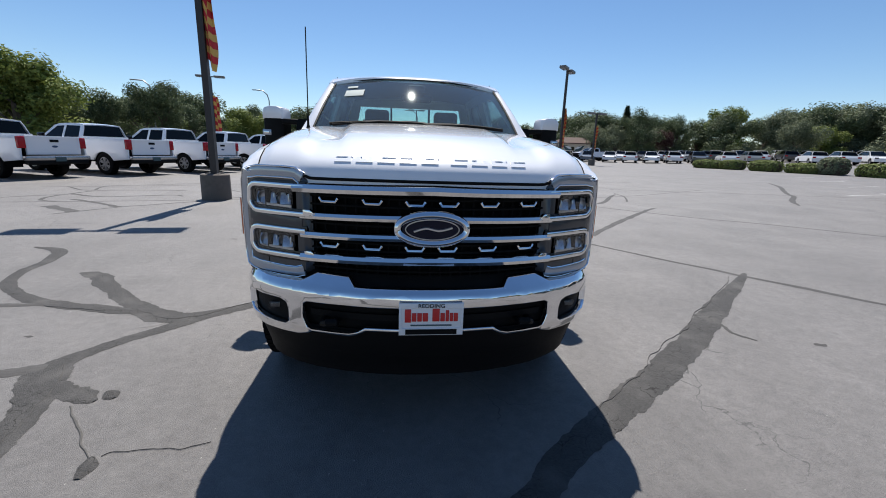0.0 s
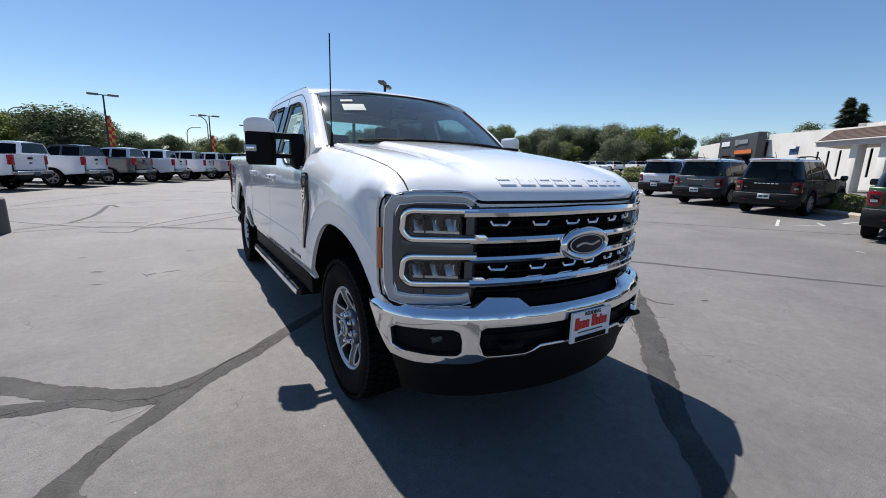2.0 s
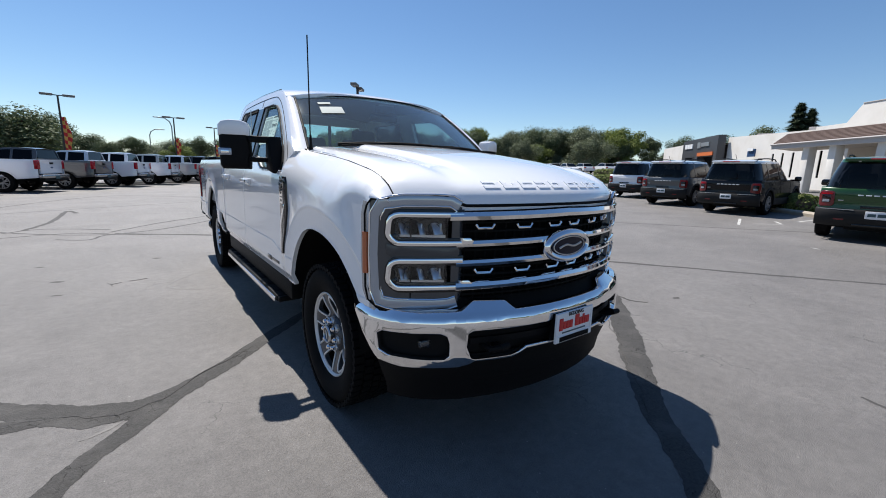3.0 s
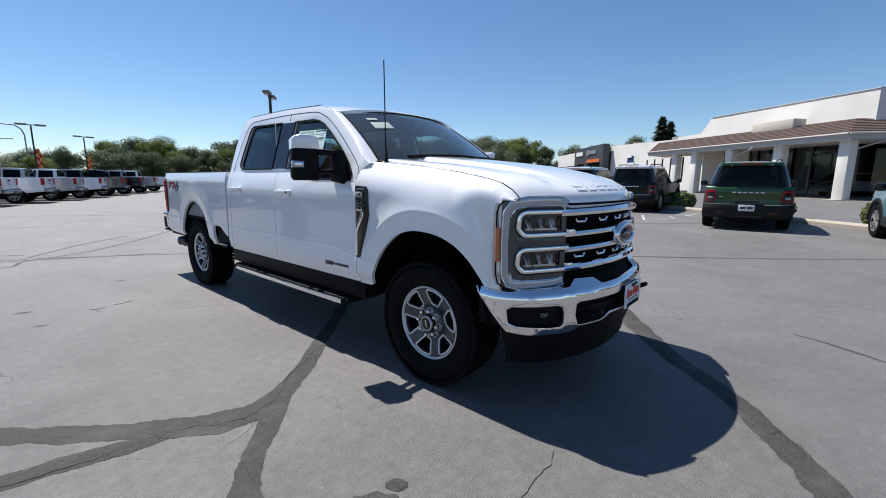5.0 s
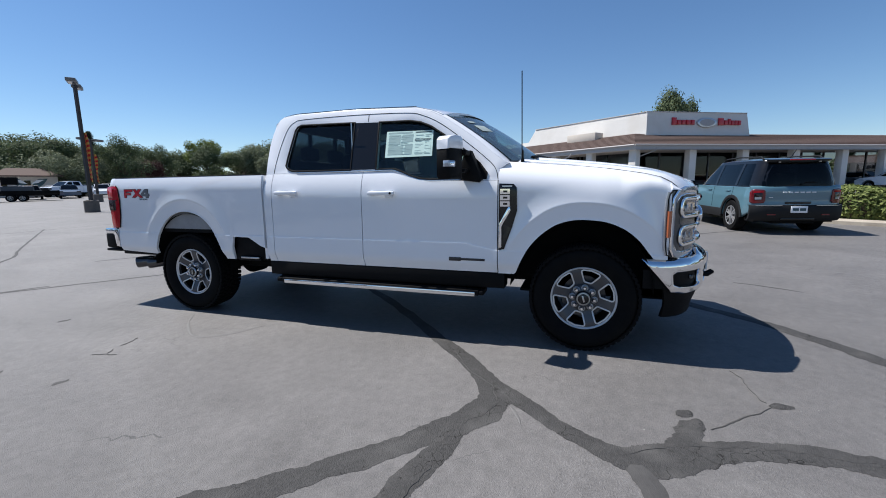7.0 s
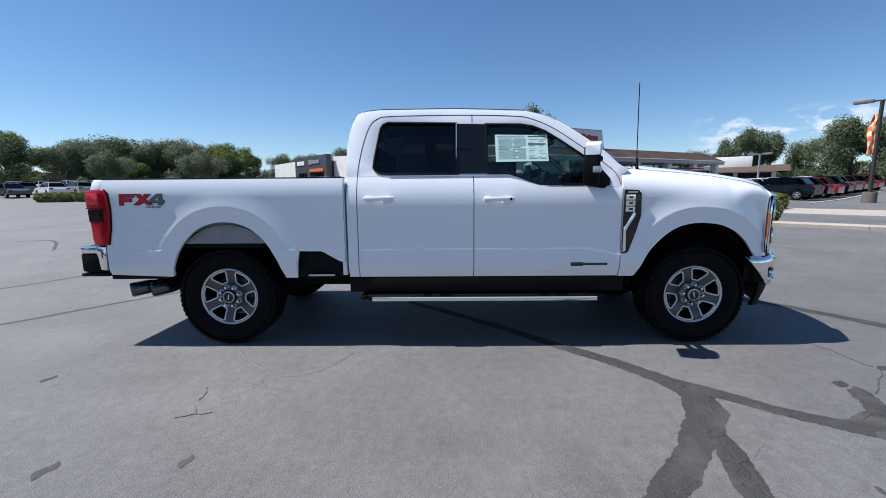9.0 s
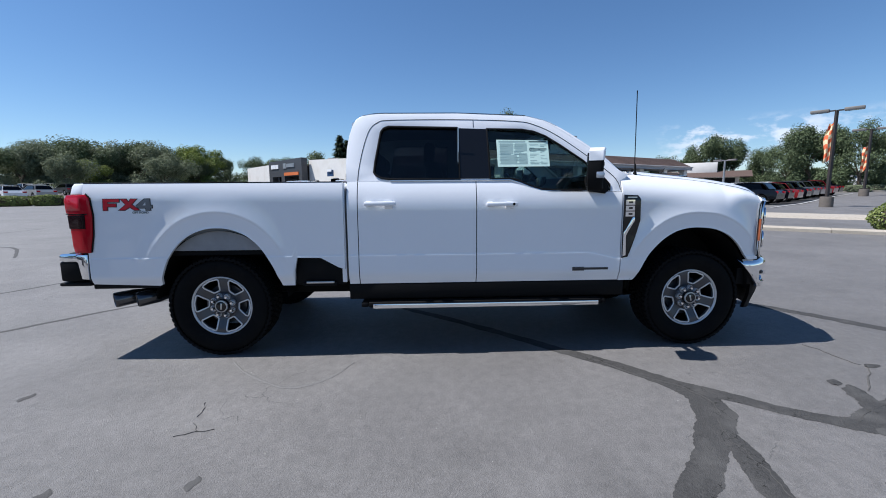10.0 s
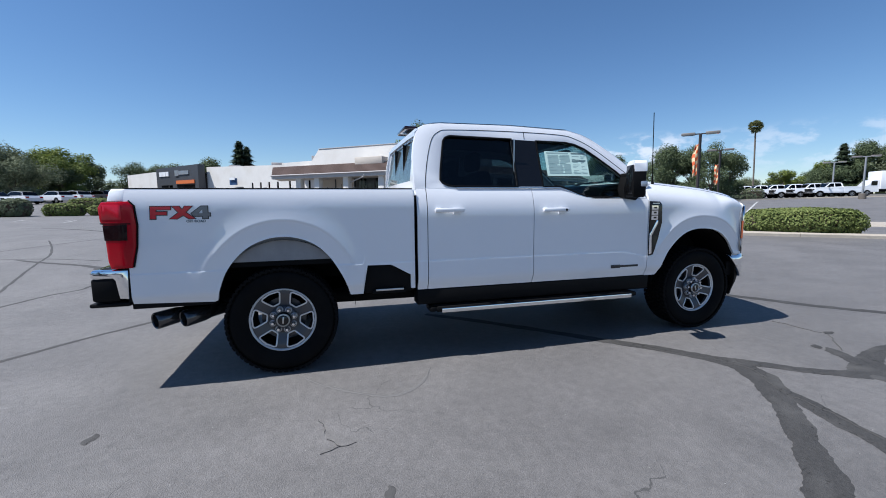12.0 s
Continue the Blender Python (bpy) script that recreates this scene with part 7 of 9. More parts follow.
def make_pickup(color, m, label, group="row of parked pickups"):
    """Crew-cab pickup; origin under the rear axle, nose towards +x."""
    c = thing("parked_pickup", label, "pickup truck", group, m=m)
    WB, R = 3.70, 0.41
    low = [(-1.22, 0.62), (-1.22, 1.36), (0.98, 1.36)] + [(0.98, 0.55)] + arch(0, 0.50, 0.55)
    body_sides(c, low, 0.99, color, 0.03)
    cabl = [(1.01, 0.55), (1.01, 1.30), (3.25, 1.30), (4.20, 1.24), (4.52, 1.12), (4.56, 0.75), (4.50, 0.60)] + arch(WB, 0.50, 0.55) + [(2.4, 0.55)]
    body_sides(c, cabl, 0.99, color, 0.05)
    for s in (-1, 1):
        for xc in (0, WB):
            part("wheel_well", grid([[(xc + 0.50 * math.cos(math.pi * i / 12), s * y, 0.36 + 0.50 * math.sin(math.pi * i / 12)) for y in (0.94, 0.50)] for i in range(13)]), UNDER, c)
        part("bed_inner", boxes((-1.18, s * 0.80, 0.75, 0.98, s * 0.84, 1.35)), UNDER, c)
        part("tail_light", boxes((-1.25, s * 0.80, 0.98, -1.12, s * 0.995, 1.34), bevel=0.02), REDLENS, c)
        part("door_mirror", boxes((2.72, s * 1.0, 1.26, 2.86, s * 1.22, 1.50), bevel=0.04), GLOSSBLACK, c)
        part("running_board", boxes((1.1, s * 0.86, 0.38, 3.0, s * 1.0, 0.43), bevel=0.01), PLASTIC, c)
        for x in (1.35, 2.25):
            part("door_handle", boxes((x, s * 0.955, 1.13, x + 0.2, s * 0.985, 1.17), bevel=0.008), color, c)
        part("head_light", boxes((4.40, s * 0.66, 0.88, 4.58, s * 0.98, 1.10), bevel=0.03), LAMPGREY, c)
    part("chassis", boxes((-1.1, -0.5, 0.45, 4.4, 0.5, 0.65)), UNDER, c)
    part("bed_floor", boxes((-1.18, -0.84, 0.72, 0.98, 0.84, 0.78)), UNDER, c)
    part("bed_front", boxes((0.96, -0.95, 0.60, 1.0, 0.95, 1.36)), color, c)
    tg = part("tailgate", slab([(-0.80, 0.78), (0.80, 0.78), (0.80, 1.37), (-0.80, 1.37)], (), 0.06, lambda u, v, w: Vector((-1.245 - 0.02 * smooth01(v, 1.25, 1.36) + w, u, v)), dv=0.08, bevel=0.012), color, c)
    part("tailgate_handle", boxes((-1.262, -0.13, 1.18, -1.245, 0.13, 1.26), bevel=0.006), PLASTIC, tg)
    part("tailgate_emblem", slab([(0.09 * math.cos(2 * math.pi * i / 20), 1.04 + 0.036 * math.sin(2 * math.pi * i / 20)) for i in range(20)], (), 0.012, lambda u, v, w: Vector((-1.256 + w, u, v))), SIGN_BLUE, tg)
    rb = part("rear_bumper", boxes((-1.42, -0.97, 0.60, -1.22, 0.97, 0.75), bevel=0.04), DULL_CHROME, c)
    part("bumper_valance", boxes((-1.40, -0.90, 0.47, -1.20, 0.90, 0.605), bevel=0.03), PLASTIC, rb)
    part("number_plate", boxes((-1.432, -0.16, 0.57, -1.42, 0.16, 0.71)), INK_DARK, rb)
    part("front_bumper", boxes((4.48, -0.95, 0.50, 4.68, 0.95, 0.74), bevel=0.05), DULL_CHROME, c)
    part("grille", boxes((4.50, -0.66, 0.76, 4.60, 0.66, 1.12), bevel=0.02), PLASTIC, c)
    part("hood", grid([[(x, -0.93 + 1.86 * j / 8, z + 0.04 * (1 - (2 * j / 8 - 1) ** 2)) for j in range(9)] for x, z in ((3.1, 1.28), (3.6, 1.27), (4.2, 1.22), (4.5, 1.12), (4.55, 1.0))], thick=(0, 0, -0.03)), color, c)
    greenhouse(c, color, [(2.52, 1.82, 0.68), (2.3, 1.88, 0.68), (1.8, 1.90, 0.69), (1.3, 1.885, 0.69), (1.12, 1.85, 0.68)])
    part("windscreen", grid([[(x, -h + 2 * h * j / 6, z) for j in range(7)] for x, z, h in ((3.22, 1.29, 0.86), (2.54, 1.83, 0.67))], thick=(0.01, 0, -0.01)), CARGLASS, c)
    part("rear_glass", grid([[(x, -h + 2 * h * j / 6, z) for j in range(7)] for x, z, h in ((1.03, 1.42, 0.78), (1.11, 1.82, 0.66))], thick=(0.01, 0, 0)), CARGLASS, c)
    part("cab_back", boxes((1.0, -0.92, 0.8, 1.04, 0.92, 1.42)), color, c)
    for s in (-1, 1):
        side = lambda x, z: Vector((x, s * (0.925 - 0.38 * (z - 1.29)), z))
        outline = [(1.01, 1.29), (1.05, 1.70), (1.12, 1.86), (1.8, 1.90), (2.35, 1.87), (2.56, 1.81), (3.20, 1.29)]
        w1 = [(2.05, 1.34), (2.05, 1.80), (2.42, 1.78), (2.98, 1.34)]
        w2 = [(1.20, 1.38), (1.24, 1.80), (1.95, 1.81), (1.95, 1.34)]
        part("cabin_side", slab(outline, (w1, w2), 0.03, lambda u, v, w: side(u, v) - Vector((0, s * w, 0))), color, c)
        for w_ in (w1, w2):
            part("side_window", slab(w_, (), 0.006, lambda u, v, w: side(u, v) - Vector((0, s * (w + 0.012), 0))), CARGLASS, c)
        for xc in (0, WB):
            simple_wheel(c, xc, s * 0.84, R, s, 0.27, 6, 0.62)
    return c


def recolour(ob, mat, parts=("body_side", "hood", "tailgate", "roof", "cabin_side", "cab_back", "bed_front", "door_handle", "cabin", "body")):
    for o in ob.children:
        if o.name.split(".")[0] in parts:
            o.material_slots[0].link = "OBJECT"
            o.material_slots[0].material = mat
    return ob


ROW0, ROWD = Vector((-12.6, 12.9)), Vector((0.555, 0.832))
first = make_pickup(WHITE, pose(0, 0, 0), "white crew-cab pickup parked in a row")
SHADES = ["white", "white", "white", "white", "white", "white", "grey", "white", "white", "silver", "white", "grey", "black", "silver", "white"]
WORDS = {"white": "white crew-cab pickup parked in a row", "grey": "dark grey crew-cab pickup parked in a row", "silver": "silver crew-cab pickup parked in a row", "red": "red crew-cab pickup parked in a row", "black": "black crew-cab pickup parked in a row"}
for k, shade in enumerate(SHADES):
    p = ROW0 + ROWD * 3.02 * (k - 1)
    m = pose(p.x, p.y, ground_z(p.x), 0, 0, 160 + 1.5 * math.sin(k * 1.7))
    if k == 0:
        first.matrix_basis = m
        ob = first
    else:
        ob = recolour(copy_thing(first, m), PAINTS[shade])
    ob["label"] = WORDS[shade]


def make_sedan(m, label):
    """Plain parked car for the far rows; origin at its middle, nose towards +x."""
    c = thing("parked_car", label, "car", "far rows of parked cars", m=m)
    part("body", slab([(-2.2, 0.35), (-2.25, 0.75), (-2.1, 0.95), (-1.2, 1.0), (1.0, 0.98), (1.9, 0.88), (2.2, 0.72), (2.2, 0.35)] + arch(1.35, 0.37, 0.35, 8) + arch(-1.35, 0.37, 0.35, 8), (), 1.78, lambda u, v, w: Vector((u, (w - 0.89) * (1 - 0.06 * smooth01(v, 0.7, 1.0)), v)), du=0.5), WHITE, c)
    part("cabin", grid([[(x, -h + 2 * h * j / 6, z) for j in range(7)] for x, z, h in ((-1.72, 0.98, 0.80), (-1.35, 1.42, 0.64), (-0.6, 1.50, 0.62), (0.25, 1.46, 0.62), (0.95, 0.98, 0.80))], thick=(0, 0, -0.05)), WHITE, c)
    for s in (-1, 1):
        part("side_window", slab([(-1.45, 1.0), (-1.2, 1.37), (-0.6, 1.42), (0.2, 1.39), (0.75, 1.0)], (), 0.03, lambda u, v, w: Vector((u, s * (0.815 - 0.37 * (v - 0.98) - w), v))), CARGLASS, c)
        part("tail_light", boxes((-2.26, s * 0.55, 0.72, -2.15, s * 0.86, 0.88)), REDLENS, c)
        part("head_light", boxes((2.08, s * 0.55, 0.66, 2.21, s * 0.86, 0.80)), LAMPGREY, c)
        for x in (-1.35, 1.35):
            simple_wheel(c, x, s * 0.78, 0.32, s, 0.2, 5)
    part("windscreen", grid([[(x, -h + 2 * h * j / 4, z) for j in range(5)] for x, z, h in ((0.93, 1.02, 0.74), (0.30, 1.44, 0.58))], thick=(0.02, 0, 0.02)), CARGLASS, c)
    part("rear_glass", grid([[(x, -h + 2 * h * j / 4, z) for j in range(5)] for x, z, h in ((-1.72, 1.02, 0.74), (-1.40, 1.40, 0.58))], thick=(-0.02, 0, 0.02)), CARGLASS, c)
    return c


CAR_RNG = random.Random(11)
CAR_WORDS = {"white": "white", "grey": "dark grey", "black": "black", "red": "red", "silver": "silver", "steel": "steel-blue", "green": "dark green", "slate": "slate-grey", "blue": "pale blue"}
sedan = None


def far_car(x, y, deg, shade):
    global sedan
    m = pose(x, y, ground_z(x, y), 0, 0, deg)
    if sedan is None:
        sedan = make_sedan(m, "")
        ob = sedan
    else:
        ob = copy_thing(sedan, m)
    recolour(ob, PAINTS[shade])
    ob["label"] = CAR_WORDS[shade] + " car in a distant row of parked cars"
    return ob


# rows beyond the lot
for row, (x0, y0, dx, dy, n, deg) in enumerate(((38, 47, 2.5, -1.3, 12, 62), (40, 56, 2.6, -1.25, 14, 62), (36, 70, 2.7, -1.3, 18, 62))):
    for k in range(n):
        if CAR_RNG.random() < 0.86:
            far_car(x0 + dx * k + CAR_RNG.uniform(-0.3, 0.3), y0 + dy * k + CAR_RNG.uniform(-0.4, 0.4), deg + CAR_RNG.choice((0, 180)) + CAR_RNG.uniform(-2, 2), CAR_RNG.choice(("white", "white", "silver", "grey", "white", "white", "silver", "steel", "white", "slate")))
for d, step, n in ((63, 2.5, 6), (74, 2.2, 8), (88, 1.9, 9)):
    for k in range(n):
        g = radians(22.5 + step * k + CAR_RNG.uniform(-0.3, 0.3))
        if CAR_RNG.random() < 0.85:
            far_car(-0.2 + d * math.sin(g), -2.8 + d * math.cos(g), 62 + CAR_RNG.choice((0, 180)), CAR_RNG.choice(("white", "white", "slate", "white", "grey", "silver", "white", "steel")))
# rows on the showroom's far side
for k, shade in enumerate(("black", "black", "red", "black", "slate", "grey", "black", "red", "black")):
    far_car(24.3 + 1.42 * k, -20.4 - 2.02 * k, 35.6 + CAR_RNG.uniform(-2, 2), shade)
for k in range(12):
    far_car(35 + 1.42 * k, -22.0 - 2.02 * k, 35.6 + CAR_RNG.uniform(-2, 2), CAR_RNG.choice(("white", "silver", "white", "white")))
for k in range(12):
    far_car(47 + 1.42 * k, -26.0 - 2.02 * k, 215.6, CAR_RNG.choice(("white", "silver", "white", "white")))
# white work trucks across the road
for k in range(9):
    a = radians(138.4 + 1.42 * k)
    d = 81 - 0.5 * k
    x, y = -4.3 + d * math.sin(a), 3.7 + d * math.cos(a)
    ob = copy_thing(first, pose(x, y, ground_z(x, y), 0, 0, 62 + 3 * math.sin(k)))
    recolour(ob, WHITE)
    tagged(ob, "white work pickup parked across the road", "pickup truck", "work trucks across the road")


def make_box_truck(m):
    c = thing("box_truck", "white box truck parked across the road", "truck", m=m)
    part("cargo_box", boxes((-2.6, -1.15, 0.85, 1.7, 1.15, 3.2), bevel=0.04), WHITE, c)
    part("cab", slab([(1.72, 0.5), (1.72, 2.05), (2.3, 2.05), (2.95, 1.35), (3.7, 1.15), (3.8, 0.5)] , (), 1.9, lambda u, v, w: Vector((u, w - 0.95, v)), bevel=0.03), WHITE, c)
    for s in (-1, 1):
        part("side_window", boxes((1.95, s * 0.94, 1.35, 2.6, s * 0.965, 1.9)), CARGLASS, c)
        for x in (-1.3, 3.0):
            simple_wheel(c, x, s * 0.92, 0.38, s, 0.25, 5)
    part("chassis", boxes((-2.5, -0.5, 0.5, 3.6, 0.5, 0.85)), UNDER, c)
    return c


bt = Vector((-4.3 + 80 * math.sin(radians(152.6)), 3.7 + 80 * math.cos(radians(152.6)), 0))
make_box_truck(pose(bt.x, bt.y, ground_z(bt.x, bt.y), 0, 0, 62))
for x, y, deg in ((26.4, 73.1, 159), (29.8, 75.4, 163)):
    ob = recolour(copy_thing(first, pose(x, y, ground_z(x, y), 0, 0, deg)), PAINTS["silver"])
    ob["label"] = "silver crew-cab pickup parked before the far trees"
office_pickup = copy_thing(first, pose(31.2, 59.1, ground_z(31.2, 59.1), 0, 0, 185))
office_pickup["label"] = "white pickup parked before a small tan office"

# ---- buildings ----
def frame2(p, d):
    """Local frame of a facade: along d, outwards n."""
    d = Vector((*d, 0)).normalized()
    n = Vector((-d.y, d.x, 0))
    return Vector((*p, 0)), d, (n if n.dot(Vector((-1, 0.1, 0))) > 0 else -n)


def wall_slab(parent, name, p, d, poly, holes, thick, mat, label="", lean=0.0):
    """Upright wall: (along, up) outline laid along d from p; lean: how far the top steps back per metre."""
    o, dd, n = frame2(p, d)
    return part(name, slab(poly, holes, thick, lambda u, v, w: o + dd * u - n * (w + lean * v) + Vector((0, 0, v))), mat, parent, label)


# showroom with a shingled walk roof
show = thing("showroom_building", "white flat-roofed car showroom with a brown shingle canopy", "building")
G0 = 0.50
EC = Vector((26.3, -3.27))
LD, RD = Vector((0.62, 0.78)).normalized(), Vector((0.46, -0.89)).normalized()
LN, RN = Vector((-LD.y, LD.x)), Vector((RD.y, -RD.x))
LL, RL = 15.0, 25.0


def off_corner(a, b):
    """The corner of the eave moved inwards by a behind both eaves."""
    A = np.array([[LN.x, LN.y], [RN.x, RN.y]])
    c = np.linalg.solve(A, [LN.dot(EC) - a, RN.dot(EC) - b])
    return Vector((float(c[0]), float(c[1])))


def v3(p, z):
    return Vector((p.x, p.y, z))


EZ = 3.68
# canopy: fascia, soffit, shingles
inner = off_corner(3.4, 3.4)
mid = off_corner(0.05, 0.05)
for d, ln, nm in ((LD, LL, "left"), (RD, RL, "right")):
    n = LN if d is LD else RN
    part("fascia", sweep(bmesh.new(), [v3(EC, EZ), v3(EC + d * ln, EZ)], [(-0.17, -0.10), (-0.17, 0.0), (0.13, 0.02), (0.17, 0.07), (0.17, -0.10)], Vector((n.x, n.y, 0))), FASCIA, show)
    e0, e1, i0, i1 = mid, EC + d * ln, inner, inner + d * (ln + 1.0 if d is LD else ln)
    rows = 9
    for r in range(rows):
        f0, f1 = r / rows, (r + 1.0) / rows
        a0, a1, b0, b1 = e0.lerp(i0, f0), e1.lerp(i1, f0), e0.lerp(i0, f1 + 0.02), e1.lerp(i1, f1 + 0.02)
        za, zb = EZ + 0.17 + 1.12 * f0 + 0.02, EZ + 0.17 + 1.12 * f1
        bm = bmesh.new()
        q = [bm.verts.new(v3(*t)) for t in ((a0, za), (a1, za), (b1, zb), (b0, zb))]
        bm.faces.new(q)
        q2 = [bm.verts.new(v3(*t)) for t in ((a0, za - 0.03), (a1, za - 0.03), (b1, zb - 0.03), (b0, zb - 0.03))]
        bm.faces.new(q2[::-1])
        for i in range(4):
            j = (i + 1) % 4
            bm.faces.new((q[i], q2[i], q2[j], q[j]))
        part("shingle_course", bm, SHINGLE, show, sharp=0)
    bm = bmesh.new()
    q = [bm.verts.new(v3(p, EZ - 0.12)) for p in (mid, EC + d * ln - n * 0.05, inner + d * ln, inner)]
    bm.faces.new(q)
    q2 = [bm.verts.new(v.co + Vector((0, 0, 0.08))) for v in q]
    bm.faces.new(q2[::-1])
    for i in range(4):
        bm.faces.new((q[i], q[(i + 1) % 4], q2[(i + 1) % 4], q2[i]))
    part("soffit", bm, STUCCO_WARM, show, sharp=0)
    # gutter and pipe
    part("gutter", sweep(bmesh.new(), [v3(EC + n * 0.05, EZ + 0.14), v3(EC + d * ln + n * 0.05, EZ + 0.14)], ring(0.06, 8), Vector((0, 0, 1))), FASCIA, show)
# columns
pc = off_corner(0.55, 0.55)
for d, ks in ((LD, (0.0, 3.5, 6.9, 9.9, 11.9)), (RD, (4.25, 8.4, 12.6, 16.8, 20.6, 24.0))):
    n = LN if d is LD else RN
    for k in ks:
        p = pc + d * k
        bm = bmesh.new()
        box(bm, -0.26, -0.26, G0 - 0.3, 0.26, 0.26, EZ - 0.1, 0.02, m=Matrix.Translation((p.x, p.y, 0)) @ Matrix.Rotation(math.atan2(d.y, d.x), 4, "Z"))
        part("column", bm, STUCCO, show)
part("drain_pipe", tube([v3(EC + RD * 1.6, EZ - 0.02), v3(EC + RD * 1.5, EZ - 0.22), v3(pc + RD * 0.3, EZ - 0.6), v3(pc + RD * 0.3, G0)], 0.05, 8), FASCIA, show)
part("drain_pipe", tube([v3(EC + LD * 5.2, EZ - 0.02), v3(EC + LD * 5.3, EZ - 0.22), v3(pc + LD * 6.6, EZ - 0.6)], 0.05, 8), FASCIA, show)
# parapet block with the sign
PZ0, PZ1 = 4.75, 6.48
pk = Vector((30.2, -4.4))
PL, PR = 12.6, 8.4

back = Vector((0.95, -0.1))
bm = bmesh.new()
base = [pk + LD * PL, pk, pk + RD * (PR + 0.35), pk + RD * (PR + 0.35) + LD * 9, pk + LD * PL - LN * 6]
top = [pk + LD * (PL - 1.4) + back * 0.2, pk + back * 0.15, pk + RD * PR + back * 0.2, pk + RD * PR + LD * 9, pk + LD * (PL - 1.4) - LN * 6]
lo = [bm.verts.new(v3(p, PZ0)) for p in base]
hi = [bm.verts.new(v3(p, PZ1)) for p in top]
for i in range(5):
    j = (i + 1) % 5
    bm.faces.new((lo[i], lo[j], hi[j], hi[i]))
bm.faces.new(hi)
part("parapet", bm, STUCCO, show, "white sloping parapet", sharp=0)
part("parapet_coping", sweep(bmesh.new(), [v3(p, PZ1 + 0.0) for p in (top[0], top[1], top[2])], rounded(0.10, 0.05), Vector((0, 0, 1))), FASCIA, show)
u = pk + LD * 5.0 + LN * 0.6
part("roof_unit", boxes((-1.4, -0.5, 4.7, 1.4, 0.5, 5.35), bevel=0.03), STUCCO_WARM, show).matrix_basis = Matrix.Translation((u.x, u.y, 0)) @ Matrix.Rotation(math.atan2(LD.y, LD.x), 4, "Z")
# showroom glass front; the room behind has its shade painted dark
gi = off_corner(3.3, 3.3)
for d, ln in ((LD, 12.5), (RD, 24.2)):
    n = LN if d is LD else RN
    cnt = int(ln / 2.1)
    for k in range(cnt):
        a, b = gi + d * (k * 2.1 + 0.04), gi + d * (k * 2.1 + 2.06)
        solid = d is LD and k >= 3
        bm = bmesh.new()
        q = [bm.verts.new(v3(*t)) for t in ((a, G0 + (0.35 if not solid else 0)), (b, G0 + (0.35 if not solid else 0)), (b, EZ - 0.12), (a, EZ - 0.12))]
        bm.faces.new(q)
        pane_ob = part("wall_panel" if solid else "shop_pane", bm, STUCCO_WARM if solid else SHOPGLASS, show, sharp=0)
        if not solid:
            pane_ob.visible_shadow = False
        p = gi + d * (k * 2.1)
        bm = bmesh.new()
        box(bm, -0.05, -0.06, G0, 0.05, 0.06, EZ - 0.1, m=Matrix.Translation((p.x, p.y, 0)) @ Matrix.Rotation(math.atan2(d.y, d.x), 4, "Z"))
        part("mullion", bm, PANEL_DARK, show)
    # back wall coloured dark for the room's shade
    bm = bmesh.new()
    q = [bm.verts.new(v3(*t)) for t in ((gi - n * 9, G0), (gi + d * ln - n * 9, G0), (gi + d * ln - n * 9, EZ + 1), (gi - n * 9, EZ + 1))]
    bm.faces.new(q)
    part("back_wall", bm, ROOM_SHADE, show, sharp=0)
bm = bmesh.new()
q = [bm.verts.new(v3(p, G0 + 0.02)) for p in (EC - back * 0.2, EC + RD * RL, EC + RD * RL + back * 14, EC + back * 22, EC + LD * LL + back * 14, EC + LD * LL)]
bm.faces.new(q)
part("walk_slab", bm, KERB, show, "pale concrete walk under the canopy", sharp=0)
bm = bmesh.new()
q = [bm.verts.new(v3(p, PZ0 + 0.02)) for p in (inner, inner + RD * (RL - 1), inner + RD * (RL - 1) + back * 12, inner + back * 22, inner + LD * (LL - 1) + back * 12, inner + LD * (LL - 1))]
bm.faces.new(q)
part("flat_roof", bm, STUCCO_WARM, show, sharp=0)
# added sheet over the pale slab; its dark colour is the room's shade
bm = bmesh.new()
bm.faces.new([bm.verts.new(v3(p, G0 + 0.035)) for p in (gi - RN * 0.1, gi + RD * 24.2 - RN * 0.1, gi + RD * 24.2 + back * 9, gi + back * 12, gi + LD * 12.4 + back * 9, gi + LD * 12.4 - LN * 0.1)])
part("room_floor", bm, ROOM_SHADE, show, "added floor sheet, coloured dark for the showroom's shade", sharp=0)
# name sign as plain red bars round a silver oval
RN3 = Vector((RN.x, RN.y, 0))


def on_sign(u, v, w):
    f = (v - PZ0) / (PZ1 - PZ0)
    p = v3(pk, 0) + Vector((RD.x, RD.y, 0)) * u + Vector((back.x, back.y, 0)) * 0.15 * f - RN3 * 0.0
    return p + RN3 * (0.14 - w) * (1 if RN3.dot(Vector((-1, 0, 0))) > 0 else -1) + Vector((0, 0, v))


for u0, u1, z0, z1 in ((2.0, 2.35, 5.55, 6.10), (2.42, 2.72, 5.58, 5.93), (2.80, 3.10, 5.58, 5.93), (3.17, 3.52, 5.58, 5.93), (3.58, 3.86, 5.58, 5.93), (5.90, 6.32, 5.55, 6.08), (6.40, 6.66, 5.58, 5.93), (6.72, 6.92, 5.58, 6.04), (6.98, 7.24, 5.58, 5.93), (7.30, 7.52, 5.58, 5.93), (7.58, 7.82, 5.58, 5.93)):
    part("sign_bar", slab([(u0, z0), (u1, z0), (u1, z1), (u0, z1)], (), 0.12, on_sign, bevel=0.05), SIGN_RED, show, "red sign letter bar")
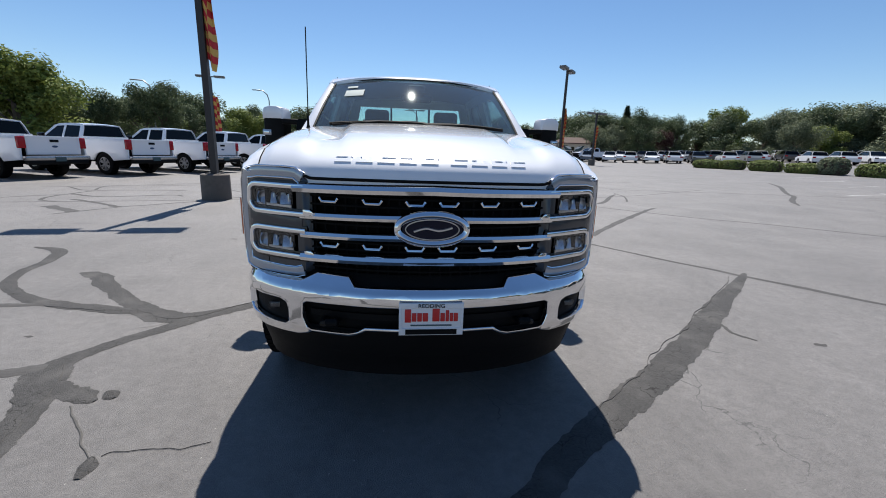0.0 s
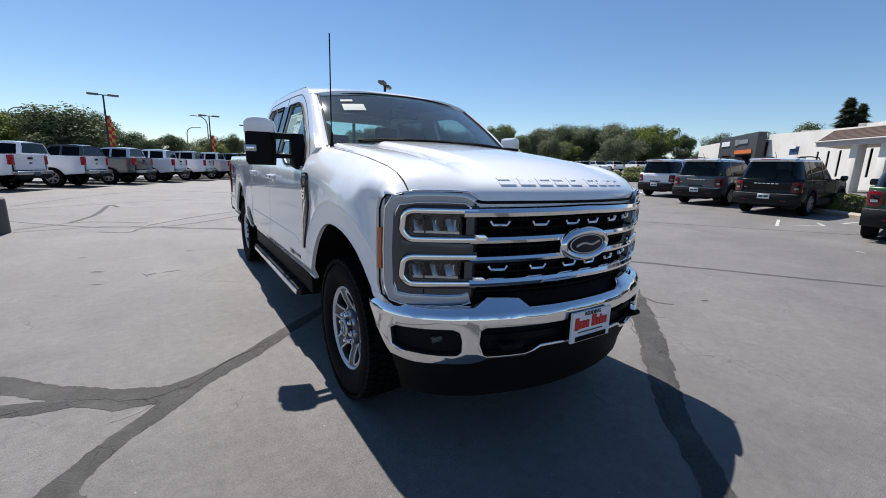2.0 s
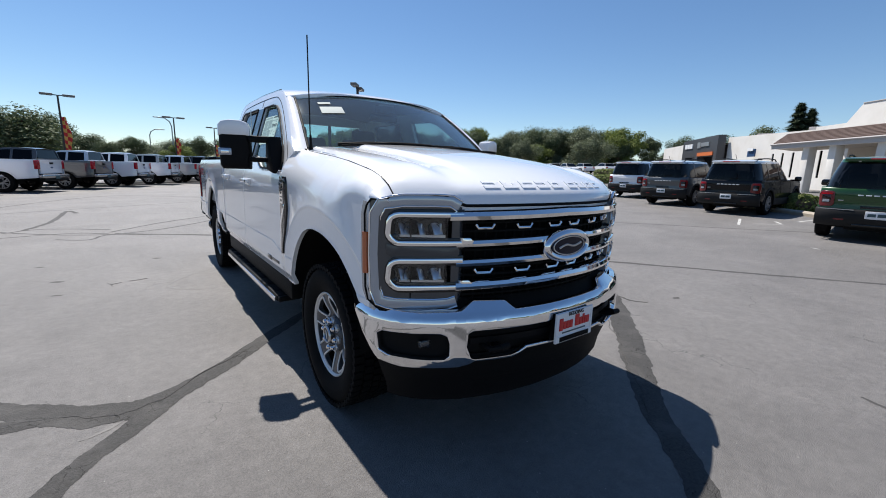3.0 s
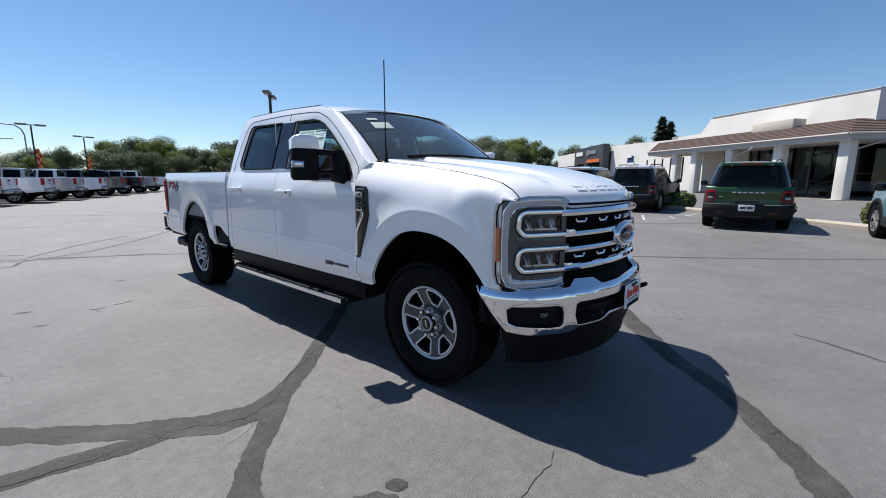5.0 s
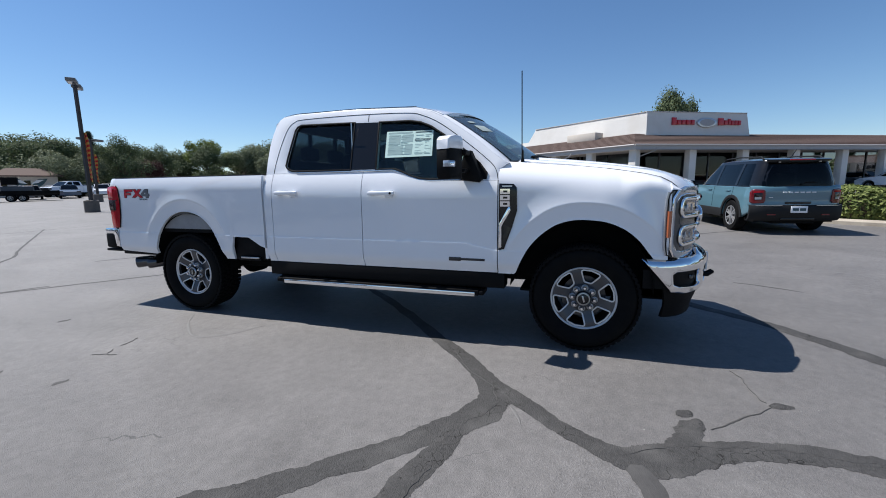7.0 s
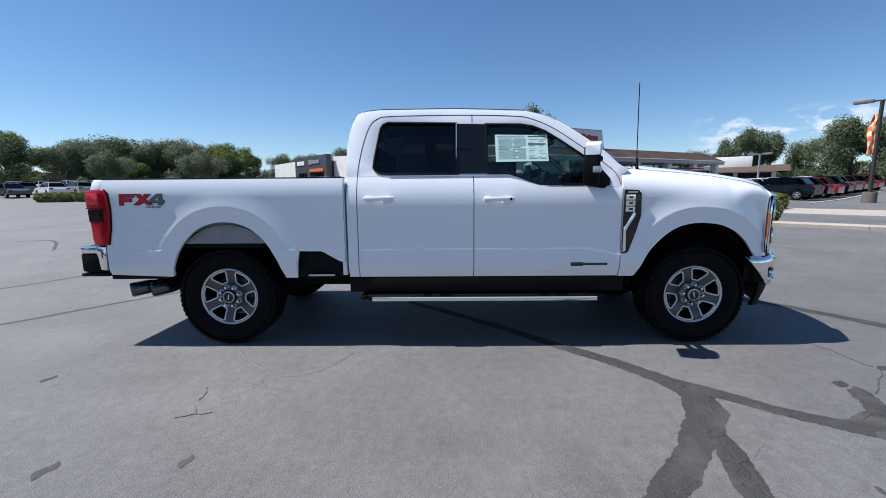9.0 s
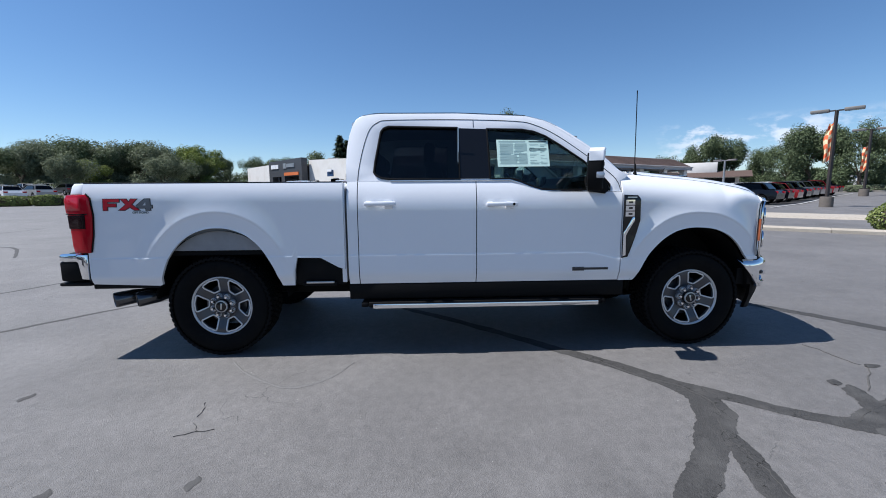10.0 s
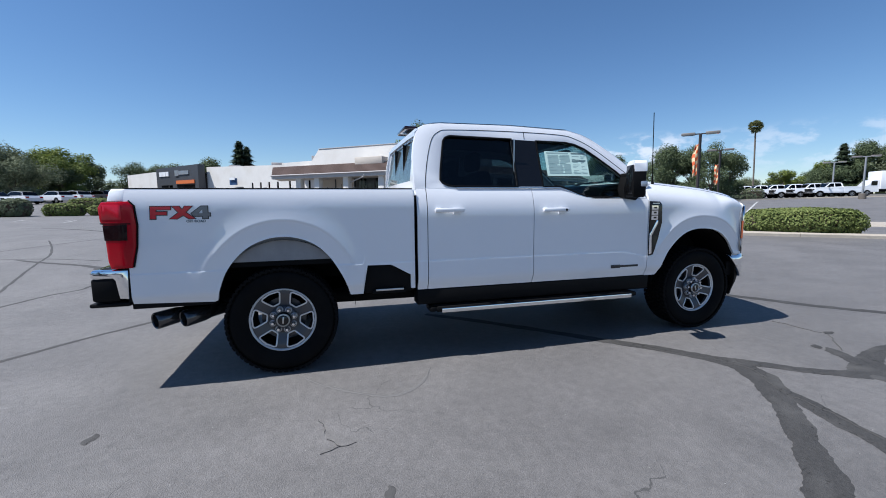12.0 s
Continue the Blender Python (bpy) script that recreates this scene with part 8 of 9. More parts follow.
so = part("sign_oval", slab([(4.9 + 0.80 * math.cos(2 * math.pi * i / 32), 5.74 + 0.36 * math.sin(2 * math.pi * i / 32)) for i in range(32)], (), 0.12, on_sign, bevel=0.03), SIGN_SILVER, show, "silver oval sign")
part("oval_core", slab([(4.9 + 0.62 * math.cos(2 * math.pi * i / 32), 5.74 + 0.25 * math.sin(2 * math.pi * i / 32)) for i in range(32)], (), 0.03, lambda u, v, w: on_sign(u, v, w - 0.012)), FASCIA, so)
# things behind the showroom glass
for k, shade in ((3.0, "white"), (9.0, "silver"), (15.0, "black"), (20.0, "white")):
    p = gi + RD * k - RN * 4.0
    car = far_car(p.x, p.y, math.degrees(math.atan2(RD.y, RD.x)) + 8, shade)
    car.location.z = G0 + 0.02
    tagged(car, CAR_WORDS[shade] + " car on show behind the showroom glass", "car", "cars in the showroom")

# long white service wing
svc = thing("service_building", "long white service building with slit windows and a dark portal", "building")
SP, SD = (71.0, 33.5), (-0.70, -0.71)


def slit(u, w=0.30, z0=1.6, z1=3.9):
    return [(u, z0), (u + w, z0), (u + w, z1), (u, z1)]


wall_slab(svc, "wall", SP, SD, [(0, 0.2), (11.0, 0.2), (11.0, 6.15), (0, 5.9)], (), 0.3, STUCCO)
wall_slab(svc, "wall", SP, SD, [(20.6, 0.2), (35.0, 0.2), (35.0, 5.75), (20.6, 6.2)], [slit(22.0, 1.2, 0.6, 3.2), [(26.0, 0.6), (28.0, 0.6), (28.0, 3.4), (26.0, 3.4)], slit(29.5), slit(31.0), slit(32.5), slit(34.0)], 0.3, STUCCO)
wall_slab(svc, "wall", SP, SD, [(35.0, 0.2), (52.0, 0.2), (52.0, 5.95), (35.0, 5.95)], [slit(36.0 + 1.55 * k) for k in range(10)], 0.3, STUCCO)
# added sheet, coloured as the shade behind the slits
wall_slab(svc, "back_wall", (SP[0] + 1.2, SP[1] - 1.2), SD, [(0, 0.2), (52.0, 0.2), (52.0, 5.6), (0, 5.6)], (), 0.1, ROOM_SHADE)
for u0, u1, z0, z1 in [(22.0, 23.2, 0.6, 3.2), (26.0, 28.0, 0.6, 3.4)] + [(u, u + 0.30, 1.6, 3.9) for u in [29.5, 31.0, 32.5, 34.0] + [36.0 + 1.55 * k for k in range(10)]]:
    wall_slab(svc, "window_pane", (SP[0] + 0.03, SP[1] - 0.03), SD, [(u0, z0), (u1, z0), (u1, z1), (u0, z1)], (), 0.02, CARGLASS)
pt = wall_slab(svc, "portal", (SP[0] - 0.9, SP[1] + 0.9), SD, [(10.9, 0.2), (20.8, 0.2), (20.8, 6.5), (10.9, 6.3)], [[(12.0, 0.2), (14.8, 0.2), (14.8, 4.0), (12.0, 4.0)], [(15.8, 0.2), (20.0, 0.2), (20.0, 4.0), (15.8, 4.0)]], 0.9, PANEL_DARK, "dark grey clad service portal")
o_, d_, n_ = frame2((SP[0] - 0.9, SP[1] + 0.9), SD)
on_portal = lambda u, v, w: o_ + d_ * u + n_ * (0.10 - w) + Vector((0, 0, v))
if n_.dot(Vector((-1, 0, 0))) < 0:
    on_portal = lambda u, v, w: o_ + d_ * u - n_ * (0.10 - w) + Vector((0, 0, v))
for u0, u1, z0, z1, mt in ((11.8, 12.5, 5.2, 5.8, SIGN_WHITE), (12.6, 13.3, 5.2, 5.8, SIGN_WHITE), (13.4, 14.1, 5.2, 5.8, SIGN_WHITE), (15.6, 16.4, 5.15, 5.9, SIGN_SILVER), (16.5, 18.8, 5.3, 5.8, SIGN_SILVER), (15.8, 20.0, 4.1, 4.55, SIGN_ORANGE)):
    part("sign_bar", slab([(u0, z0), (u1, z0), (u1, z1), (u0, z1)], (), 0.12, on_portal), mt, pt)
wall_slab(svc, "door_sign", (SP[0] - 0.4, SP[1] + 0.4), SD, [(26.1, 3.7), (27.4, 3.7), (27.4, 4.5), (26.1, 4.5)], (), 0.15, SIGN_BLUE, "blue sign over a door")
wall_slab(svc, "door_sign_bar", (SP[0] - 0.5, SP[1] + 0.5), SD, [(26.3, 4.3), (27.3, 4.3), (27.3, 4.6), (26.3, 4.6)], (), 0.05, SIGN_WHITE)
for k, (u0, w0, h0) in enumerate(((22.5, 1.6, 0.7), (31.0, 1.2, 0.6), (38.0, 2.6, 1.0), (41.5, 2.0, 0.8))):
    o, d, n = frame2(SP, SD)
    p = o + d * u0 + Vector((2.5, -2.5, 0))
    part("roof_unit", boxes((p.x, p.y, 5.5, p.x + w0, p.y + 1.4, 5.9 + h0), bevel=0.03), FASCIA, svc)
o, d, n = frame2(SP, SD)
bm = bmesh.new()
q = [bm.verts.new(o + d * a + Vector((b, -b, 5.6))) for a, b in ((0, 0.3), (52, 0.3), (52, 14), (0, 14))]
bm.faces.new(q)
part("flat_roof", bm, STUCCO_WARM, svc, sharp=0)

# low building past the showroom
lowb = thing("low_building", "low white building with a brown roof past the showroom", "building", m=pose(0, 0, 0.35))
P, D = (54.6, -43.8), (0.585, 0.81)
wall_slab(lowb, "wall", P, D, [(0, 0.3), (14, 0.3), (14, 3.2), (0, 3.2)], [[(0.5, 0.4), (4.4, 0.4), (4.4, 3.0), (0.5, 3.0)], [(4.9, 0.4), (8.8, 0.4), (8.8, 3.0), (4.9, 3.0)], [(9.3, 0.4), (13.4, 0.4), (13.4, 3.0), (9.3, 3.0)]], 0.3, STUCCO_WARM)
o, d, n = frame2(P, D)
for z0, z1, e0, e1, mt in ((3.1, 4.1, 1.2, -2.0, SHINGLE), ):
    bm = bmesh.new()
    sgn = 1 if n.dot(Vector((-1, 0, 0))) > 0 else -1
    rows_ = [[bm.verts.new(o + d * a + n * sgn * e + Vector((0, 0, z))) for a in (-1.5, 15.5)] for e, z in ((e0, z0), (e1, z1), (e1 - 3, z1), (e0 - 6, z0))]
    for a, b in zip(rows_, rows_[1:]):
        bm.faces.new((a[0], a[1], b[1], b[0]))
    part("roof", bm, mt, lowb, sharp=0)
bm = bmesh.new()
p = o + d * 5.0 - n * sgn * 2.5
box(bm, -2.2, -1.2, 3.4, 2.6, 1.2, 5.4, 0.02, m=Matrix.Translation((p.x, p.y, 0)) @ Matrix.Rotation(math.atan2(d.y, d.x), 4, "Z"))
part("roof_box", bm, STUCCO, lowb)
# dark sheet painted as the shade under the eave and inside
wall_slab(lowb, "back_wall", (P[0] + 2.0, P[1] - 1.3), D, [(0, 0.3), (14, 0.3), (14, 3.2), (0, 3.2)], (), 0.1, ROOM_SHADE)

# small tan office far across the lot
hut = thing("lot_office", "small tan office with a low brown hip roof", "building", m=pose(31.5, 71.2, ground_z(31.5, 71.2), 0, 0, -26) @ Matrix.Diagonal((0.58, 0.8, 0.98, 1)))
part("wall", slab([(-5.2, 0), (5.2, 0), (5.2, 2.9), (-5.2, 2.9)], ([(-4.2, 0.9), (-3.2, 0.9), (-3.2, 2.2), (-4.2, 2.2)], [(-0.5, 0.9), (0.6, 0.9), (0.6, 2.2), (-0.5, 2.2)]), 5.0, lambda u, v, w: Vector((u, w - 2.5, v))), STUCCO_WARM, hut)
for x in (-3.7, 0.05):
    part("window", boxes((x - 0.5, -2.40, 0.9, x + 0.5, -2.35, 2.2)), CARGLASS, hut)
part("roof", grid([[(-6.2, -3.6, 2.85), (6.2, -3.6, 2.85)], [(-3.0, 0, 3.9), (3.0, 0, 3.9)], [(-6.2, 3.6, 2.85), (6.2, 3.6, 2.85)]], thick=(0, 0, -0.15)), SHINGLE, hut, sharp=0)
# dark and white winged shapes painted on the wall
for sx in (-1, 1):
    part("wall_picture", slab([(0.3 + sx * 0.2, 1.35), (0.3 + sx * 1.5, 2.35), (0.3 + sx * 3.2, 2.45), (0.3 + sx * 2.4, 1.7), (0.3 + sx * 1.2, 1.15)], (), 0.04, lambda u, v, w: Vector((u, w - 2.55, v))), INK_DARK, hut, "dark painted wing shape")
    part("wall_picture", slab([(0.3 + sx * 0.3, 1.75), (0.3 + sx * 1.3, 2.25), (0.3 + sx * 2.6, 2.3), (0.3 + sx * 1.4, 1.85)], (), 0.04, lambda u, v, w: Vector((u, w - 2.60, v))), SIGN_WHITE, hut, "white painted wing shape")
tr_ = thing("flat_trailer", "dark flat trailer with a compact machine on it", "trailer", m=pose(20.4, 50.9, 0.38, 0, 0, -30))
part("deck", boxes((-3.0, -1.0, 0.55, 3.0, 1.0, 0.68), bevel=0.02), UNDER, tr_)
part("ramp", boxes((-3.2, -1.0, 0.6, -3.05, 1.0, 1.7)), UNDER, tr_)
for s in (-1, 1):
    part("side_rail", boxes((-3.0, s * 1.0, 0.68, 3.0, s * 1.04, 1.0)), UNDER, tr_)
    for x in (-0.4, 0.4):
        simple_wheel(tr_, x, s * 1.08, 0.33, s, 0.2, 5)
mc = thing("small_machine", "dark grey compact machine carried on a flat trailer", "machine", m=pose(20.4, 50.9, 1.06, 0, 0, -30))
part("body", boxes((-1.0, -0.7, 0.0, 1.2, 0.7, 0.75), bevel=0.12), PANEL_DARK, mc)
part("frame", boxes((-0.9, -0.6, 0.9, 0.2, 0.6, 1.6), bevel=0.05), UNDER, mc)

# ---- lamp posts and flags ----
def checker_flag(parent, z0, z1, w, turn, sway, pair=None):
    """A hanging checked banner as one cloth with cells of two colours."""
    nx, nz = 4, max(5, int((z1 - z0) / (w / 3)))
    me_bm = bmesh.new()
    rows = []
    for j in range(nz + 1):
        f = j / nz
        row = []
        for i in range(nx + 1):
            u = i / nx
            x = 0.06 + w * u * (0.55 + 0.45 * math.sin(2.2 * f + 0.5) + 0.12 * math.sin(9 * f + sway))
            y = 0.10 * math.sin(6 * u + 5 * f + sway) * (0.3 + u)
            row.append(me_bm.verts.new((x * math.cos(turn) - y * math.sin(turn), x * math.sin(turn) + y * math.cos(turn), z0 + (z1 - z0) * f - 0.30 * u * (1.1 - 0.8 * f) + 0.05 * math.sin(7 * u + sway))))
        rows.append(row)
    for j in range(nz):
        for i in range(nx):
            f = me_bm.faces.new((rows[j][i], rows[j][i + 1], rows[j + 1][i + 1], rows[j + 1][i]))
            f.material_index = (i // 2 + j // 2) % 2
    return finish(me_bm, "banner", pair[0] if pair else FLAG_RED, parent, "checked cloth banner hanging in folds", 0, (pair[1] if pair else FLAG_GOLD,))


def lamp_post(x, y, height, label, flags=(), heads=2, turn=0.0, pot=True, mat=None, pair=None):
    mat = mat or POLE_BROWN
    c = thing("lamp_post", label, "lamp post", "car park lamp posts", m=pose(x, y, ground_z(x, y)))
    if pot:
        part("footing", lathe(bmesh.new(), [(0.0, 0.62), (0.30, 0.62), (0.325, 0.60), (0.33, 0.55), (0.335, 0.0)], 28, "z"), CONCRETE, c, "round concrete footing")
    bm = bmesh.new()
    r = [[bm.verts.new((a * s, b * s, z)) for a, b in ((-1, -1), (1, -1), (1, 1), (-1, 1))] for s, z in ((0.075, 0.0), (0.065, height))]
    for i in range(4):
        bm.faces.new((r[0][i], r[0][(i + 1) % 4], r[1][(i + 1) % 4], r[1][i]))
    bm.faces.new(r[1])
    part("pole", bm, mat, c, sharp=0)
    part("base_plate", boxes((-0.16, -0.16, 0.61 if pot else 0.0, 0.16, 0.16, 0.64 if pot else 0.03)), mat, c)
    for k in range(heads):
        a = turn + math.pi * k * (2 / heads)
        m = Matrix.Translation((0, 0, height)) @ Matrix.Rotation(a, 4, "Z")
        bm = bmesh.new()
        box(bm, 0.05, -0.035, -0.06, 0.35, 0.035, 0.02, m=m)
        part("arm", bm, mat, c)
        bm = bmesh.new()
        box(bm, 0.32, -0.20, -0.08, 1.18, 0.20, 0.09, 0.03, m=m)
        hd = part("lamp_head", bm, HEAD_GREY, c, "grey box lamp head")
        bm = bmesh.new()
        box(bm, 0.40, -0.15, -0.095, 1.10, 0.15, -0.082, m=m)
        part("lens", bm, LIGHTBAR, hd)
    for z0, z1, w, t, s in flags:
        checker_flag(c, z0, z1, w, t, s, pair)
    return c


lamp_post(-4.62, 8.02, 6.9, "brown steel lamp post with a checked banner on concrete", [(3.25, 5.4, 0.22, radians(0), 0.4)], 2, radians(8))
lamp_post(10.7, 24.7, 6.5, "brown twin-head lamp post with a checked banner", [(1.8, 4.2, 0.17, radians(-20), 1.2)], 2, radians(52))
lamp_post(19.7, -22.1, 5.7, "brown lamp post with an orange checked banner", [(2.9, 5.0, 0.36, radians(45), 2.2)], 2, radians(40), pair=(FLAG_ORANGE, FLAG_CREAM))
lamp_post(-16.8, 38.4, 7.0, "brown twin-head lamp post with a red banner", [(2.2, 5.4, 0.5, radians(10), 0.1)], 2, radians(5))
lamp_post(-6.8, 49.0, 7.0, "brown twin-head lamp post with a red banner", [(2.2, 5.2, 0.5, radians(15), 3.1)], 2, radians(5))
lamp_post(2.5, 60.0, 6.8, "brown twin-head lamp post with an orange banner", [(1.8, 4.4, 0.5, radians(-10), 1.7)], 2, radians(5))
lamp_post(8.8, 74.0, 6.8, "brown twin-head lamp post far off", [(1.8, 4.2, 0.5, radians(-10), 0.7)], 2, radians(20))
lamp_post(19.7, 38.6, 5.1, "brown twin-head lamp post far off", [(1.8, 4.0, 0.22, radians(-10), 0.7)], 2, radians(20))
lamp_post(-4.3 + 78 * math.sin(radians(148.7)), 3.7 + 78 * math.cos(radians(148.7)), 4.7, "grey twin-head lamp post far off", [], 2, radians(30), mat=POLE_GREY)
lamp_post(-4.3 + 66 * math.sin(radians(150.9)), 3.7 + 66 * math.cos(radians(150.9)), 4.7, "grey twin-head lamp post far off", [], 2, radians(30), mat=POLE_GREY)
lamp_post(42.2, -32.2, 4.1, "grey lamp post beside the low building", [], 2, radians(30), False, POLE_GREY)
lamp_post(29.5, -35.3, 5.6, "brown pole with an orange banner", [(2.3, 4.2, 0.36, radians(45), 0.2)], 2, radians(40), pair=(FLAG_ORANGE, FLAG_CREAM))


def street_light(x, y, h, turn):
    c = thing("street_light", "grey curved-arm street light far off", "street light", "street lights", m=pose(x, y, 0, 0, 0, turn))
    part("pole", tube([(0, 0, 0), (0, 0, h * 0.5), (0, 0, h * 0.85), (0.25, 0, h * 0.94), (0.9, 0, h), (1.9, 0, h + 0.05)], 0.085, 8), POLE_GREY, c)
    part("lamp_head", boxes((1.8, -0.13, h - 0.02, 2.5, 0.13, h + 0.12), bevel=0.03), POLE_GREY, c)
    return c


for az, d, h, turn in ((-15.0, 75, 9.6, 180), (-13.0, 95, 8.4, 0), (3.5, 85, 8.6, 180), (1.4, 100, 7.6, 0), (12.0, 110, 7.0, 180), (-27.0, 70, 9.0, 180)):
    street_light(-1.5 + d * math.sin(radians(az)), -2.3 + d * math.cos(radians(az)), h, turn)

# ---- plants ----
def leaf_material(name, a, b):
    """Foliage with a shade of its own in each clump."""
    m = bpy.data.materials.new(name)
    m.use_nodes = True
    n, l = m.node_tree.nodes, m.node_tree.links
    p = n["Principled BSDF"]
    p.inputs["Roughness"].default_value = 0.7
    p.inputs["Specular IOR Level"].default_value = 0.25
    g = n.new("ShaderNodeNewGeometry")
    tx = n.new("ShaderNodeTexNoise")
    tx.inputs["Scale"].default_value, tx.inputs["Detail"].default_value = 0.7, 3
    co = n.new("ShaderNodeTexCoord")
    l.new(co.outputs["Object"], tx.inputs["Vector"])
    ad = n.new("ShaderNodeMath")
    ad.operation = "ADD"
    mu = n.new("ShaderNodeMath")
    mu.operation, mu.inputs[1].default_value = "MULTIPLY", 0.55
    l.new(g.outputs["Random Per Island"], mu.inputs[0])
    l.new(mu.outputs[0], ad.inputs[0])
    m2 = n.new("ShaderNodeMath")
    m2.operation, m2.inputs[1].default_value = "MULTIPLY", 0.5
    l.new(tx.outputs["Fac"], m2.inputs[0])
    l.new(m2.outputs[0], ad.inputs[1])
    r = n.new("ShaderNodeValToRGB")
    r.color_ramp.elements[0].position, r.color_ramp.elements[0].color = 0.1, (*a, 1)
    r.color_ramp.elements[1].position, r.color_ramp.elements[1].color = 0.85, (*b, 1)
    l.new(ad.outputs[0], r.inputs["Fac"])
    l.new(r.outputs["Color"], p.inputs["Base Color"])
    tr = n.new("ShaderNodeBsdfTranslucent")
    l.new(r.outputs["Color"], tr.inputs["Color"])
    mix = n.new("ShaderNodeMixShader")
    mix.inputs[0].default_value = 0.2
    l.new(p.outputs[0], mix.inputs[1])
    l.new(tr.outputs[0], mix.inputs[2])
    l.new(mix.outputs[0], n["Material Output"].inputs["Surface"])
    return m


LEAF_OAK = leaf_material("oak_leaves", (0.046, 0.068, 0.034), (0.135, 0.170, 0.082))
LEAF_OLIVE = leaf_material("olive_leaves", (0.080, 0.105, 0.060), (0.210, 0.235, 0.140))
LEAF_LIGHT = leaf_material("light_leaves", (0.075, 0.115, 0.025), (0.230, 0.270, 0.065))
LEAF_CONIFER = leaf_material("conifer_needles", (0.046, 0.074, 0.044), (0.125, 0.165, 0.095))
LEAF_HEDGE = leaf_material("hedge_leaves", (0.062, 0.095, 0.022), (0.235, 0.270, 0.085))
LEAF_PALM = leaf_material("palm_fronds", (0.11, 0.135, 0.055), (0.30, 0.30, 0.15))
LEAF_RED = leaf_material("plum_leaves", (0.030, 0.012, 0.012), (0.085, 0.040, 0.035))


def leaves(rng, blobs, count, size, droop=0.0, flat=1.0):
    """Leaf clumps: bent quads strewn in and on a set of blobs (x, y, z, r)."""
    verts, faces = [], []
    weights = [b[3] ** 2 for b in blobs]
    picks = rng.choices(range(len(blobs)), weights, k=count)
    for k in picks:
        x, y, z, r = blobs[k]
        while True:
            d = Vector((rng.uniform(-1, 1), rng.uniform(-1, 1), rng.uniform(-0.9, 1)))
            if 0.15 < d.length < 1:
                break
        d = d.normalized()
        lump = 1 + 0.30 * noise.noise(Vector((d.x * 1.9 + x, d.y * 1.9 + y, d.z * 1.9 + z)))
        d = d * (0.38 + 0.74 * rng.random() ** 0.75) * lump
        c = Vector((x + d.x * r, y + d.y * r, z + d.z * r * flat))
        nrm = (d + Vector((rng.uniform(-0.7, 0.7), rng.uniform(-0.7, 0.7), rng.uniform(-0.3, 0.9)))).normalized()
        t = nrm.orthogonal().normalized()
        t = (Matrix.Rotation(rng.uniform(0, 6.28), 3, nrm) @ t)
        s = nrm.cross(t)
        a, b = size * rng.uniform(0.6, 1.3), size * rng.uniform(0.35, 0.8)
        i = len(verts)
        verts += [c - t * a, c - s * b + nrm * 0.15 * a, c + t * a - Vector((0, 0, droop * a)), c + s * b + nrm * 0.15 * a]
        faces.append((i, i + 1, i + 2, i + 3))
    return verts, faces


def mesh_part(name, verts, faces, mat, parent, label=""):
    me = bpy.data.meshes.new(name)
    me.from_pydata([tuple(v) for v in verts], [], faces)
    me.materials.append(mat)
    me.update()
    ob = new(name, me)
    ob.parent = parent
    if label:
        ob["label"] = label
    return ob


def make_tree(seed, height, spread, leaf, count, size, label, low=0.25, group="trees round the lot"):
    """Broadleaf: tapered trunk, limbs, crown of loose leaf clumps on uneven lobes."""
    rng = random.Random(seed)
    c = thing("tree", label, "tree", group)
    trunk = bmesh.new()
    blobs = []
    th = height * 0.45
    pts = [Vector((0.15 * rng.uniform(-1, 1) * k, 0.15 * rng.uniform(-1, 1) * k, th * k / 4)) for k in range(5)]

    def limb(bm, path, r0, r1):
        rings = []
        for i, p in enumerate(path):
            r = r0 + (r1 - r0) * i / (len(path) - 1)
            rings.append([bm.verts.new(p + Vector((r * math.cos(a), r * math.sin(a), 0))) for a in [2 * math.pi * j / 7 for j in range(7)]])
        for a, b in zip(rings, rings[1:]):
            for j in range(7):
                bm.faces.new((a[j], a[(j + 1) % 7], b[(j + 1) % 7], b[j]))

    limb(trunk, pts, height * 0.035, height * 0.018)
    for k in range(rng.randint(6, 9)):
        a = rng.uniform(0, 6.28)
        f = rng.uniform(low, 0.9)
        start = pts[min(4, 1 + int(f * 4))]
        out = spread * rng.uniform(0.35, 0.95) * (1.15 - 0.55 * abs(f - 0.5))
        end = Vector((out * math.cos(a), out * math.sin(a), height * (0.30 + 0.58 * f)))
        md = start.lerp(end, 0.5) + Vector((0, 0, height * 0.05))
        limb(trunk, [start, md, end], height * 0.014, height * 0.005)
        blobs.append((end.x, end.y, end.z, spread * rng.uniform(0.20, 0.38)))
        q = start.lerp(end, 0.6)
        blobs.append((q.x + rng.uniform(-0.5, 0.5), q.y + rng.uniform(-0.5, 0.5), q.z + height * 0.06, spread * rng.uniform(0.20, 0.36)))
    for k in range(5):
        blobs.append((spread * rng.uniform(-0.4, 0.4), spread * rng.uniform(-0.4, 0.4), height * rng.uniform(0.62, 0.90), spread * rng.uniform(0.22, 0.42)))
    for k in range(8):
        a, r = rng.uniform(0, 6.28), spread * rng.uniform(0.3, 0.85)
        blobs.append((r * math.cos(a), r * math.sin(a), height * rng.uniform(0.10, 0.30), spread * rng.uniform(0.22, 0.36)))
    part("trunk", trunk, BARK, c)
    v, f = leaves(rng, blobs, int(count * 2.7), size * 0.56, 0.2)
    mesh_part("crown", v, f, leaf, c)
    return c


